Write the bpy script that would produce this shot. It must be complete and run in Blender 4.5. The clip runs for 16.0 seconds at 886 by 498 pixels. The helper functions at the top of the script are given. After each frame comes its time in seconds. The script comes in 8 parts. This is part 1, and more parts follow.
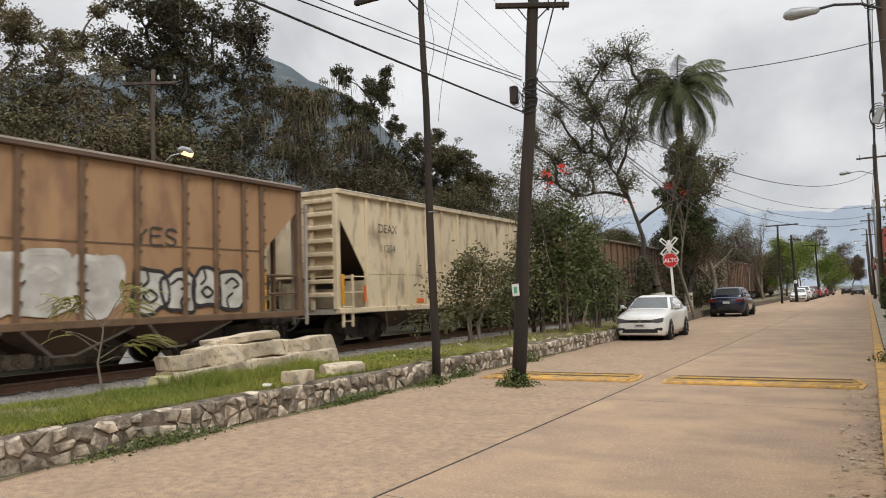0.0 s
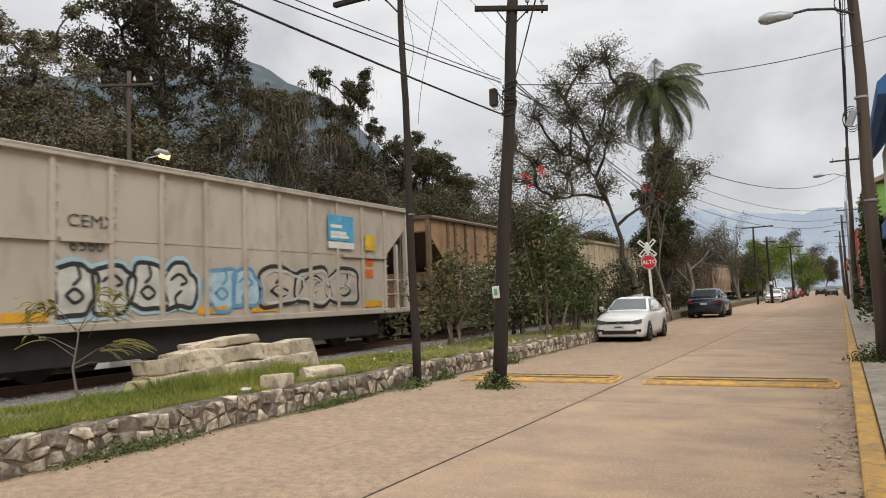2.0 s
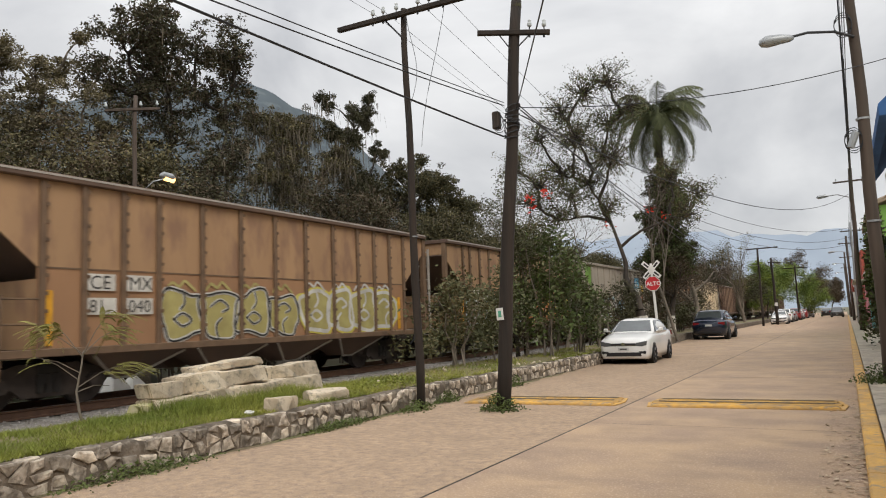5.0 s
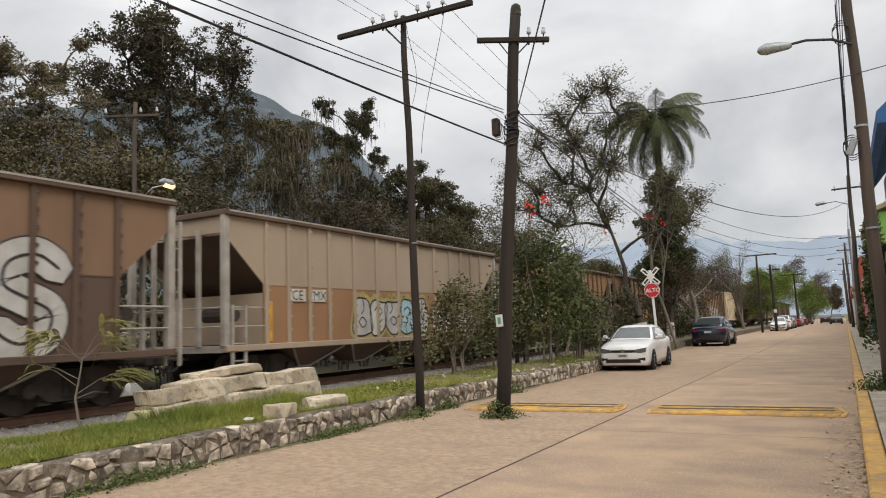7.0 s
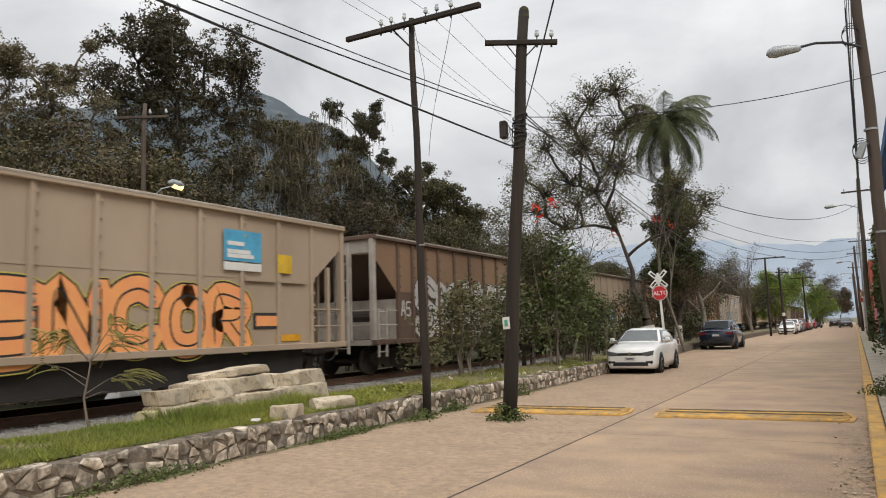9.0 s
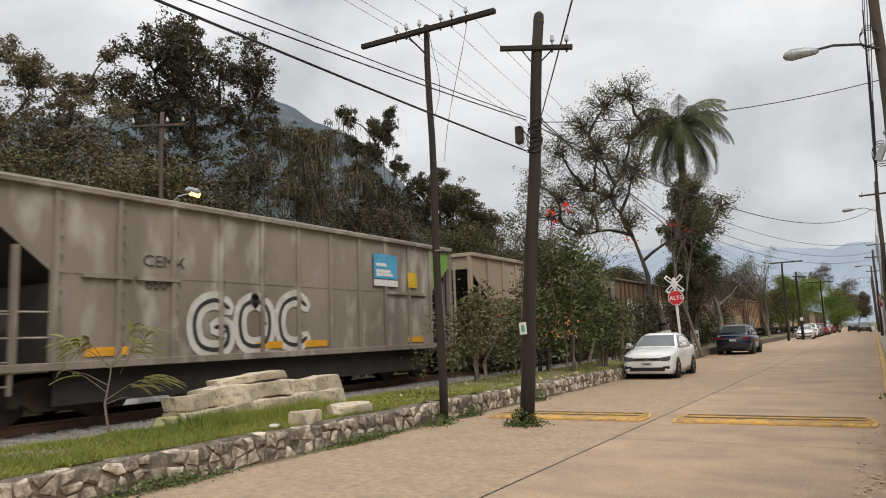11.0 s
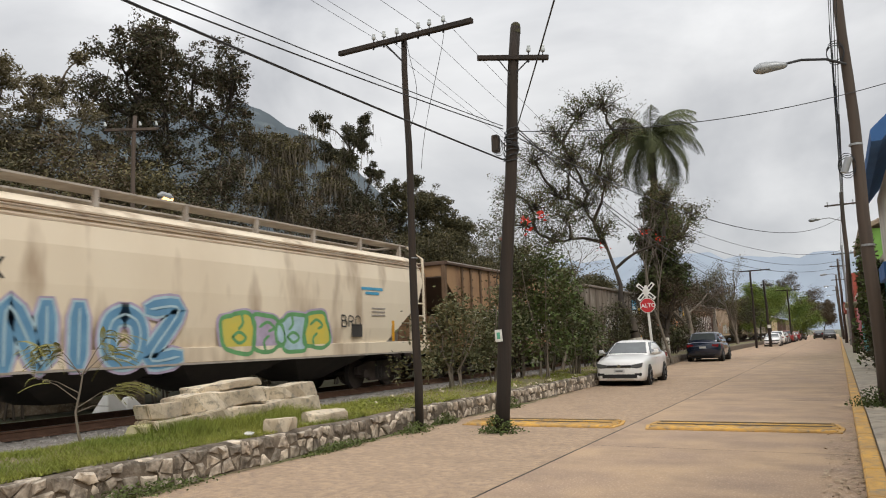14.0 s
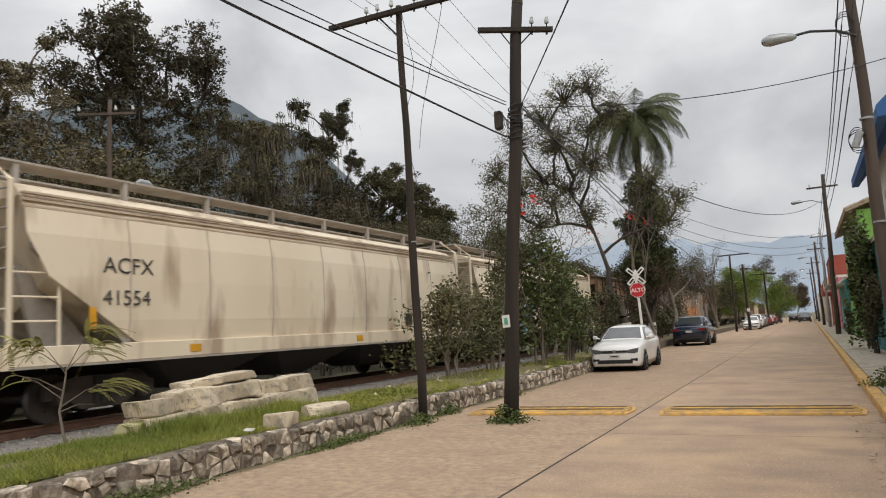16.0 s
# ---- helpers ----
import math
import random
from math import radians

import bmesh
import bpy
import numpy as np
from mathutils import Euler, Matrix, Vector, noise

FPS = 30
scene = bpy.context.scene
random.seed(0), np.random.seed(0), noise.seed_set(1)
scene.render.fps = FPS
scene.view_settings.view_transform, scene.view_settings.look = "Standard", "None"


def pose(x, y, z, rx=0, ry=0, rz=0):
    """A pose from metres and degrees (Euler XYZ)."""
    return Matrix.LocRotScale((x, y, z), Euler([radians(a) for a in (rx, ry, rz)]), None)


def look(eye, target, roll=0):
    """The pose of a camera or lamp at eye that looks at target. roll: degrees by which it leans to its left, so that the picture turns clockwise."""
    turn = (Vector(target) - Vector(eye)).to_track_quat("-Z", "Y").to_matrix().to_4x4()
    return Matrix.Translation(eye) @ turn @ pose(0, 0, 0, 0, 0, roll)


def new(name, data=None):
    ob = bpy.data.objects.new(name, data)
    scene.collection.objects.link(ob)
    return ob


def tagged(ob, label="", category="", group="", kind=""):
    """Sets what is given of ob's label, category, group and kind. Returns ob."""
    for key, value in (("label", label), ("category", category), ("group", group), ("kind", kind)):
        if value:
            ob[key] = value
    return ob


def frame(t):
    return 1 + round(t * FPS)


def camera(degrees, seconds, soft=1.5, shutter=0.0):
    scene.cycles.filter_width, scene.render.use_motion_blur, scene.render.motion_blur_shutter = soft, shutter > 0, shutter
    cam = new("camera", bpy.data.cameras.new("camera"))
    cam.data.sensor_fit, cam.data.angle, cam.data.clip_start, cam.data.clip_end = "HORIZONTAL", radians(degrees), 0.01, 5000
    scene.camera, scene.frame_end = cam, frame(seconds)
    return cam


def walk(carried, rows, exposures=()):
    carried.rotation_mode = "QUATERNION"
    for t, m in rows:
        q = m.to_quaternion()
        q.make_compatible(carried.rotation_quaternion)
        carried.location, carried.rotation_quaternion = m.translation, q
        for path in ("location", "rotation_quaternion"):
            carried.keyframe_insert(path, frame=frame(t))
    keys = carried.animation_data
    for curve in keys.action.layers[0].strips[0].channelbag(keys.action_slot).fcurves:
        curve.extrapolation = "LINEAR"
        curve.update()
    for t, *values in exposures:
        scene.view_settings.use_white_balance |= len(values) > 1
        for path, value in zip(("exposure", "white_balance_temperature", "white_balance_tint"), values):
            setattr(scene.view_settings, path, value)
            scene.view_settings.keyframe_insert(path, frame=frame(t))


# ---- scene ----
cam = camera(63.3, 16.0, 1.05, 0.2)
PATH = [
    (0, (0.379, -0.205, 1.672), (-0.632, 1.516, 1.805), -1.7),
    (0.5, (0.377, -0.206, 1.653), (-0.612, 1.527, 1.784), -1.8),
    (1, (0.37, -0.199, 1.65), (-0.606, 1.542, 1.779), -1.9),
    (1.5, (0.371, -0.197, 1.657), (-0.597, 1.548, 1.789), -1.9),
    (2, (0.363, -0.198, 1.665), (-0.598, 1.55, 1.804), -2.0),
    (2.5, (0.367, -0.202, 1.667), (-0.594, 1.546, 1.818), -2.0),
    (3, (0.378, -0.214, 1.67), (-0.585, 1.531, 1.835), -2.1),
    (3.5, (0.373, -0.218, 1.672), (-0.593, 1.524, 1.849), -2.2),
    (4, (0.378, -0.216, 1.667), (-0.588, 1.524, 1.855), -2.2),
    (6.5, (0.365, -0.222, 1.662), (-0.599, 1.517, 1.874), -2.1),
    (7, (0.368, -0.226, 1.667), (-0.594, 1.514, 1.885), -2.1),
    (7.5, (0.364, -0.226, 1.679), (-0.594, 1.516, 1.9), -2.1),
    (8, (0.371, -0.231, 1.67), (-0.586, 1.511, 1.896), -2.1),
    (8.5, (0.378, -0.232, 1.672), (-0.585, 1.506, 1.899), -2.0),
    (9, (0.377, -0.236, 1.676), (-0.602, 1.493, 1.899), -1.8),
    (9.5, (0.341, -0.234, 1.661), (-0.661, 1.483, 1.881), -1.7),
    (12, (0.337, -0.307, 1.685), (-0.667, 1.404, 1.936), -2.1),
    (12.5, (0.322, -0.312, 1.689), (-0.669, 1.407, 1.94), -2.1),
    (13, (0.318, -0.317, 1.682), (-0.66, 1.409, 1.935), -2.0),
    (13.5, (0.31, -0.327, 1.684), (-0.652, 1.409, 1.937), -1.9),
    (14, (0.313, -0.347, 1.682), (-0.631, 1.397, 1.938), -1.9),
    (14.5, (0.252, -0.36, 1.673), (-0.679, 1.392, 1.929), -2.1),
    (15, (0.11, -0.242, 1.652), (-0.814, 1.513, 1.905), -2.4),
    (15.5, (-0.139, -0.061, 1.668), (-1.068, 1.693, 1.912), -2.6),
    (16, (-0.434, 0.009, 1.651), (-1.322, 1.787, 1.877), -3.0),
]
walk(cam, [(t, look(e, g, r)) for t, e, g, r in PATH], [(0, 0.08), (9, 0.04), (14, 0.03), (15, -0.04), (16, -0.06)])

# ---- world, sun and exposure ----
world = bpy.data.worlds.new("overcast_sky")
scene.world = world
world.use_nodes = True
wn, wl = world.node_tree.nodes, world.node_tree.links
wn.clear()
w_out = wn.new("ShaderNodeOutputWorld")
w_bg = wn.new("ShaderNodeBackground")
w_sky = wn.new("ShaderNodeTexSky")
w_sky.sky_type = 'NISHITA'
w_sky.sun_disc = False
w_sky.sun_elevation = radians(45)
w_sky.sun_rotation = radians(140)
w_mul = wn.new("ShaderNodeVectorMath")
w_mul.operation = 'SCALE'
w_mul.inputs["Scale"].default_value = 0.09
w_co = wn.new("ShaderNodeTexCoord")
w_map = wn.new("ShaderNodeMapping")
w_map.inputs["Scale"].default_value = (1.0, 1.0, 1.7)
w_map.inputs["Location"].default_value = (0.35, 0.1, 0.2)
w_noise = wn.new("ShaderNodeTexNoise")
w_noise.inputs["Scale"].default_value = 2.1
w_noise.inputs["Detail"].default_value = 6.0
w_noise.inputs["Roughness"].default_value = 0.52
w_noise.inputs["Distortion"].default_value = 0.35
w_ramp = wn.new("ShaderNodeValToRGB")
w_ramp.color_ramp.elements[0].position = 0.34
w_ramp.color_ramp.elements[0].color = (0.43, 0.44, 0.465, 1)
w_ramp.color_ramp.elements[1].position = 0.66
w_ramp.color_ramp.elements[1].color = (0.86, 0.86, 0.86, 1)
w_mix = wn.new("ShaderNodeMix")
w_mix.data_type = 'RGBA'
w_mix.inputs["Factor"].default_value = 0.93
wl.new(w_co.outputs["Generated"], w_map.inputs["Vector"])
wl.new(w_map.outputs["Vector"], w_noise.inputs["Vector"])
wl.new(w_noise.outputs["Fac"], w_ramp.inputs["Fac"])
wl.new(w_sky.outputs["Color"], w_mul.inputs[0])
wl.new(w_mul.outputs["Vector"], w_mix.inputs["A"])
w_sep = wn.new("ShaderNodeSeparateXYZ")
wl.new(w_co.outputs["Generated"], w_sep.inputs["Vector"])
w_up = wn.new("ShaderNodeMapRange")
w_up.interpolation_type = 'SMOOTHSTEP'
w_up.inputs["From Min"].default_value = 0.25
w_up.inputs["From Max"].default_value = 0.95
w_up.inputs["To Min"].default_value = 1.0
w_up.inputs["To Max"].default_value = 2.5
wl.new(w_sep.outputs["Z"], w_up.inputs["Value"])
w_zen = wn.new("ShaderNodeVectorMath")
w_zen.operation = 'SCALE'
wl.new(w_ramp.outputs["Color"], w_zen.inputs[0])
wl.new(w_up.outputs["Result"], w_zen.inputs["Scale"])
wl.new(w_zen.outputs["Vector"], w_mix.inputs["B"])
wl.new(w_mix.outputs["Result"], w_bg.inputs["Color"])
w_bg.inputs["Strength"].default_value = 1.0
wl.new(w_bg.outputs["Background"], w_out.inputs["Surface"])

sun = new("sun", bpy.data.lights.new("sun", 'SUN'))
sun.data.energy = 1.4
sun.data.angle = radians(28)
sun.data.color = (1.0, 0.96, 0.9)
sun.matrix_world = look((42, -24, 50), (0, 10, 0))

# ---- materials ----


def material(name, rgb, rough=0.8, metal=0.0, other=None, scale=4.0, mix=0.5, bump=0.0, bump_scale=30.0,
             fine=None, stretch=(1, 1, 1), island=0.0, randob=0.0, coat=0.0, detail=5.0, stain=None):
    """A surface with two scales of colour variation and fine relief."""
    m = bpy.data.materials.new(name)
    m.use_nodes = True
    n, l = m.node_tree.nodes, m.node_tree.links
    b = n["Principled BSDF"]
    b.inputs["Roughness"].default_value = rough
    b.inputs["Metallic"].default_value = metal
    b.inputs["Coat Weight"].default_value = coat
    co = n.new("ShaderNodeTexCoord")
    mp = n.new("ShaderNodeMapping")
    mp.inputs["Scale"].default_value = stretch
    l.new(co.outputs["Object"], mp.inputs["Vector"])
    other = other or tuple(c * 0.7 for c in rgb)

    def noise_at(s, d=detail):
        t = n.new("ShaderNodeTexNoise")
        t.inputs["Scale"].default_value = s
        t.inputs["Detail"].default_value = d
        l.new(mp.outputs["Vector"], t.inputs["Vector"])
        return t

    def blend(fac, a, c):
        x = n.new("ShaderNodeMix")
        x.data_type = 'RGBA'
        l.new(fac, x.inputs["Factor"])
        for sock, v in (("A", a), ("B", c)):
            if isinstance(v, tuple):
                x.inputs[sock].default_value = (*v, 1)
            else:
                l.new(v, x.inputs[sock])
        return x.outputs["Result"]

    def spread(sock, lo, hi):
        r = n.new("ShaderNodeMapRange")
        r.inputs["From Min"].default_value = lo
        r.inputs["From Max"].default_value = hi
        l.new(sock, r.inputs["Value"])
        return r.outputs["Result"]

    big = spread(noise_at(scale).outputs["Fac"], 0.5 - 0.22 / max(mix, 0.05) * 0.5, 0.5 + 0.22 / max(mix, 0.05) * 0.5)
    col = blend(big, rgb, other)
    if fine:
        f = spread(noise_at(fine[1], 3).outputs["Fac"], 0.52, 0.7)
        col = blend(f, col, fine[0])
    if stain:
        sm = n.new("ShaderNodeMapping")
        sm.inputs["Scale"].default_value = stain[1]
        l.new(co.outputs["Object"], sm.inputs["Vector"])
        sn = n.new("ShaderNodeTexNoise")
        sn.inputs["Scale"].default_value = 3.2
        sn.inputs["Detail"].default_value = 10.0
        sn.inputs["Roughness"].default_value = 0.65
        l.new(sm.outputs["Vector"], sn.inputs["Vector"])
        fr = n.new("ShaderNodeMapRange")
        fr.inputs["From Min"].default_value = 0.46
        fr.inputs["From Max"].default_value = 0.78
        fr.inputs["To Max"].default_value = 0.75
        l.new(sn.outputs["Fac"], fr.inputs["Value"])
        col = blend(fr.outputs["Result"], col, stain[0])
    if island or randob:
        src = n.new("ShaderNodeNewGeometry").outputs["Random Per Island"] if island else n.new("ShaderNodeObjectInfo").outputs["Random"]
        amount = island or randob
        hsv = n.new("ShaderNodeHueSaturation")
        rng = n.new("ShaderNodeMapRange")
        rng.inputs["To Min"].default_value = 1 - amount
        rng.inputs["To Max"].default_value = 1 + amount
        l.new(src, rng.inputs["Value"])
        l.new(rng.outputs["Result"], hsv.inputs["Value"])
        l.new(col, hsv.inputs["Color"])
        col = hsv.outputs["Color"]
    l.new(col, b.inputs["Base Color"])
    if bump:
        bp = n.new("ShaderNodeBump")
        bp.inputs["Strength"].default_value = bump
        bp.inputs["Distance"].default_value = 0.02
        l.new(noise_at(bump_scale, 4).outputs["Fac"], bp.inputs["Height"])
        l.new(bp.outputs["Normal"], b.inputs["Normal"])
    return m


def glowing(name, rgb, power):
    m = bpy.data.materials.new(name)
    m.use_nodes = True
    b = m.node_tree.nodes["Principled BSDF"]
    b.inputs["Base Color"].default_value = (*rgb, 1)
    b.inputs["Emission Color"].default_value = (*rgb, 1)
    b.inputs["Emission Strength"].default_value = power
    return m


def leaf_material(name, rgb, other, var=0.28):
    m = material(name, rgb, 0.65, 0, other, 0.5, 0.6, island=var)
    m.node_tree.nodes["Principled BSDF"].inputs["Specular IOR Level"].default_value = 0.12
    return m


M = {}
M['concrete'] = material("road_concrete", (0.435, 0.30, 0.183), 0.86, 0, (0.33, 0.23, 0.158), 0.8, 0.8, 0.9, 42, ((0.52, 0.38, 0.265), 34), stain=((0.23, 0.165, 0.12), (0.35, 0.5, 1)))
M['aggregate'] = material("worn_aggregate", (0.435, 0.30, 0.183), 0.9, 0, (0.28, 0.195, 0.135), 9, 0.8, 0.8, 60, ((0.56, 0.43, 0.31), 52), stain=((0.25, 0.18, 0.125), (0.45, 0.5, 1)))
M['joint'] = material("joint_dirt", (0.08, 0.07, 0.055), 0.95)
M['ground'] = material("earth", (0.16, 0.13, 0.09), 0.95, 0, (0.10, 0.11, 0.05), 0.15, 0.6, 0.6, 12)
M['soil'] = material("grassy_soil", (0.19, 0.14, 0.085), 0.95, 0, (0.12, 0.14, 0.045), 1.3, 0.6, 0.8, 25, ((0.28, 0.21, 0.13), 20))
M['ballast'] = material("ballast_grey", (0.30, 0.275, 0.245), 0.95, 0, (0.17, 0.15, 0.13), 9, 0.7, 1.0, 30, ((0.42, 0.39, 0.36), 28), island=0.3)
M['tie'] = material("sleeper_concrete", (0.30, 0.285, 0.26), 0.9, 0, (0.2, 0.18, 0.16), 3, 0.5, 0.3, 40, randob=0.2)
M['rail'] = material("rusty_rail", (0.095, 0.05, 0.032), 0.8, 0.1, (0.14, 0.075, 0.045), 6, 0.6, 0.2, 40)
M['railhead'] = material("polished_rail", (0.35, 0.33, 0.31), 0.32, 1.0)
M['mortar'] = material("wall_mortar", (0.17, 0.132, 0.095), 0.95, 0, (0.075, 0.058, 0.04), 4, 0.8, 1.0, 26, ((0.21, 0.175, 0.135), 14))
M['stone'] = material("wall_stone", (0.56, 0.48, 0.38), 0.9, 0, (0.25, 0.205, 0.155), 7, 0.9, 0.9, 26, ((0.13, 0.105, 0.08), 11), randob=0.5, stain=((0.14, 0.115, 0.085), (1.4, 1.4, 1.4)))
M['slab'] = material("pale_cut_stone", (0.70, 0.59, 0.43), 0.9, 0, (0.38, 0.315, 0.23), 2.2, 0.6, 0.7, 18, ((0.26, 0.23, 0.18), 12), randob=0.1)
M['lichen'] = material("slab_with_lichen", (0.58, 0.51, 0.37), 0.9, 0, (0.46, 0.45, 0.14), 4, 0.5, 0.6, 18)
M['grass'] = leaf_material("grass_blades", (0.32, 0.315, 0.068), (0.15, 0.185, 0.036), 0.35)
M['drygrass'] = leaf_material("dry_grass", (0.34, 0.27, 0.14), (0.22, 0.18, 0.09), 0.3)
M['weed'] = leaf_material("weed_leaves", (0.13, 0.155, 0.05), (0.075, 0.10, 0.035), 0.35)
M['litter'] = leaf_material("fallen_leaves", (0.32, 0.23, 0.145), (0.40, 0.32, 0.22), 0.35)
M['yellow'] = material("yellow_road_paint", (0.64, 0.35, 0.06), 0.7, 0, (0.44, 0.26, 0.08), 2.5, 0.8, 0.5, 30, ((0.26, 0.20, 0.13), 9), stain=((0.24, 0.17, 0.10), (1.5, 0.8, 1)))
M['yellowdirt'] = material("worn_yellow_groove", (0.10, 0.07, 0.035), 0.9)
M['sidewalk'] = material("sidewalk_concrete", (0.47, 0.39, 0.29), 0.9, 0, (0.29, 0.26, 0.21), 1.1, 0.6, 0.4, 40, ((0.22, 0.19, 0.15), 5))
M['pole'] = material("creosoted_pole", (0.036, 0.024, 0.016), 0.9, 0, (0.016, 0.012, 0.009), 5, 0.6, 0.7, 18, stretch=(1, 1, 0.08))
M['greypole'] = material("weathered_grey_pole", (0.10, 0.073, 0.055), 0.9, 0, (0.045, 0.034, 0.026), 4, 0.6, 0.6, 14, stretch=(1, 1, 0.06))
M['moss'] = material("mossy_pole_top", (0.07, 0.075, 0.03), 0.95, 0, (0.045, 0.035, 0.022), 5, 0.6, 0.6, 16)
M['steel'] = material("galvanised_steel", (0.36, 0.37, 0.37), 0.5, 0.6)
M['cable'] = material("black_cable", (0.02, 0.02, 0.022), 0.6)
M['porcelain'] = material("glass_insulator", (0.55, 0.58, 0.57), 0.2)
M['white'] = material("white_paint", (0.75, 0.74, 0.70), 0.6, 0, (0.6, 0.58, 0.53), 3, 0.5)
M['whitewash'] = material("whitewash", (0.62, 0.59, 0.53), 0.9, 0, (0.4, 0.36, 0.3), 4, 0.6, 0.4, 20)
M['red'] = material("sign_red", (0.58, 0.02, 0.025), 0.45)
M['green_tag'] = material("green_print", (0.12, 0.42, 0.28), 0.6)
M['bark'] = material("tree_bark", (0.085, 0.068, 0.052), 0.95, 0, (0.04, 0.032, 0.026), 3, 0.6, 0.9, 10, stretch=(1, 1, 0.25))
M['palebark'] = material("pale_bark", (0.22, 0.18, 0.14), 0.95, 0, (0.12, 0.10, 0.075), 3, 0.6, 0.7, 10, stretch=(1, 1, 0.25))
M['leaf_dark'] = leaf_material("dark_leaves", (0.085, 0.080, 0.042), (0.050, 0.049, 0.028))
M['leaf_olive'] = leaf_material("olive_leaves", (0.165, 0.138, 0.066), (0.095, 0.082, 0.041))
M['leaf_brown'] = leaf_material("brownish_leaves", (0.120, 0.088, 0.055), (0.068, 0.053, 0.036))
M['leaf_grey'] = leaf_material("grey_green_leaves", (0.221, 0.186, 0.118), (0.143, 0.120, 0.077))
M['leaf_green'] = leaf_material("green_leaves", (0.105, 0.135, 0.042), (0.06, 0.085, 0.03))
M['leaf_bush'] = leaf_material("dull_bush_leaves", (0.132, 0.132, 0.064), (0.071, 0.076, 0.039))
M['leaf_lime'] = leaf_material("yellow_green_leaves", (0.24, 0.29, 0.05), (0.13, 0.19, 0.035))
M['leaf_palm'] = leaf_material("palm_leaflets", (0.1, 0.11, 0.048), (0.06, 0.066, 0.032))
M['leaf_purple'] = leaf_material("purplish_leaves", (0.10, 0.075, 0.062), (0.07, 0.05, 0.042))
M['leaf_yellow'] = leaf_material("fern_leaflets", (0.27, 0.245, 0.075), (0.19, 0.185, 0.06))
M['hangmoss'] = leaf_material("hanging_moss", (0.15, 0.125, 0.088), (0.08, 0.066, 0.046))
M['flower'] = leaf_material("red_blossom", (0.75, 0.06, 0.035), (0.6, 0.05, 0.03), 0.15)
# both hills carry aerial haze mixed into their blue-grey base colours
M['hill'] = material("haze_tinted_forest_hill", (0.085, 0.105, 0.118), 1.0, 0, (0.06, 0.078, 0.09), 0.02, 0.6, fine=((0.115, 0.135, 0.14), 0.08))
M['hill_far'] = material("haze_tinted_far_hill", (0.29, 0.335, 0.39), 1.0, 0, (0.25, 0.295, 0.35), 0.004, 0.6)
# rolling stock
M['brown'] = material("wagon_brown", (0.395, 0.235, 0.12), 0.72, 0, (0.32, 0.187, 0.095), 0.7, 0.5, 0.15, 30, ((0.25, 0.14, 0.08), 2.2), stretch=(1, 1, 0.45))
M['brown_low'] = material("wagon_brown_lower", (0.34, 0.182, 0.09), 0.75, 0, (0.26, 0.138, 0.07), 0.9, 0.5, 0.15, 30, stretch=(1, 1, 0.45))
M['midbrown'] = material("wagon_mid_brown", (0.25, 0.15, 0.085), 0.78, 0, (0.19, 0.11, 0.065), 0.8, 0.6, 0.2, 25, stretch=(1, 1, 0.4))
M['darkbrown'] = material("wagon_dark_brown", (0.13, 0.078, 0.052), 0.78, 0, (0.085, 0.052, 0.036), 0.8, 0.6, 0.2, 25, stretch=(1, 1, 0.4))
M['ribbrown'] = material("wagon_rib_brown", (0.175, 0.105, 0.058), 0.75, 0, (0.11, 0.066, 0.038), 3, 0.6, 0.2, 25)
M['duskgrey'] = material("wagon_sooty_grey", (0.27, 0.22, 0.175), 0.78, 0, (0.17, 0.135, 0.105), 0.8, 0.7, 0.2, 25, ((0.40, 0.35, 0.30), 1.8), stretch=(1, 1, 0.4))
M['tan'] = material("wagon_tan", (0.41, 0.315, 0.225), 0.75, 0, (0.33, 0.25, 0.175), 0.8, 0.5, 0.15, 30, stretch=(1, 1, 0.4))
M['cream'] = material("wagon_cream", (0.70, 0.58, 0.40), 0.7, 0, (0.58, 0.47, 0.31), 0.8, 0.55, 0.15, 30, ((0.30, 0.23, 0.15), 2.5), stretch=(1, 1, 0.35))
M['greywagon'] = material("wagon_grey_beige", (0.50, 0.43, 0.35), 0.7, 0, (0.40, 0.34, 0.27), 0.7, 0.5, 0.15, 30, ((0.35, 0.30, 0.24), 2.0), stretch=(1, 1, 0.4))
M['offwhite'] = material("hopper_off_white", (0.78, 0.68, 0.52), 0.6, 0, (0.68, 0.57, 0.42), 0.45, 0.55, 0.08, 20, ((0.42, 0.32, 0.22), 1.4), stretch=(1, 1, 0.3))
M['offwhite_roof'] = material("stained_hopper_roof", (0.55, 0.46, 0.35), 0.75, 0, (0.40, 0.29, 0.19), 1.2, 0.6, 0.1, 20)
M['palegrey'] = material("pale_grey_metal", (0.42, 0.38, 0.33), 0.7, 0, (0.27, 0.23, 0.19), 3, 0.5)
M['gunmetal'] = material("near_black_metal", (0.018, 0.016, 0.014), 0.9, 0, (0.03, 0.024, 0.02), 3, 0.6, 0.3, 20)
M['truckiron'] = material("rusty_truck_iron", (0.07, 0.052, 0.042), 0.8, 0.2, (0.04, 0.03, 0.025), 4, 0.6, 0.3, 20)
M['tread'] = material("wheel_tread", (0.22, 0.20, 0.19), 0.45, 0.9)
M['limegreen'] = material("wagon_end_green", (0.22, 0.40, 0.07), 0.7, 0, (0.16, 0.28, 0.06), 1.5, 0.5)
M['black'] = material("black_paint", (0.02, 0.02, 0.02), 0.7)
M['stencil'] = material("faded_black_lettering", (0.05, 0.045, 0.04), 0.8)
M['sprite_white'] = material("white_spray", (0.62, 0.60, 0.55), 0.8, 0, (0.40, 0.37, 0.32), 2.5, 0.6)
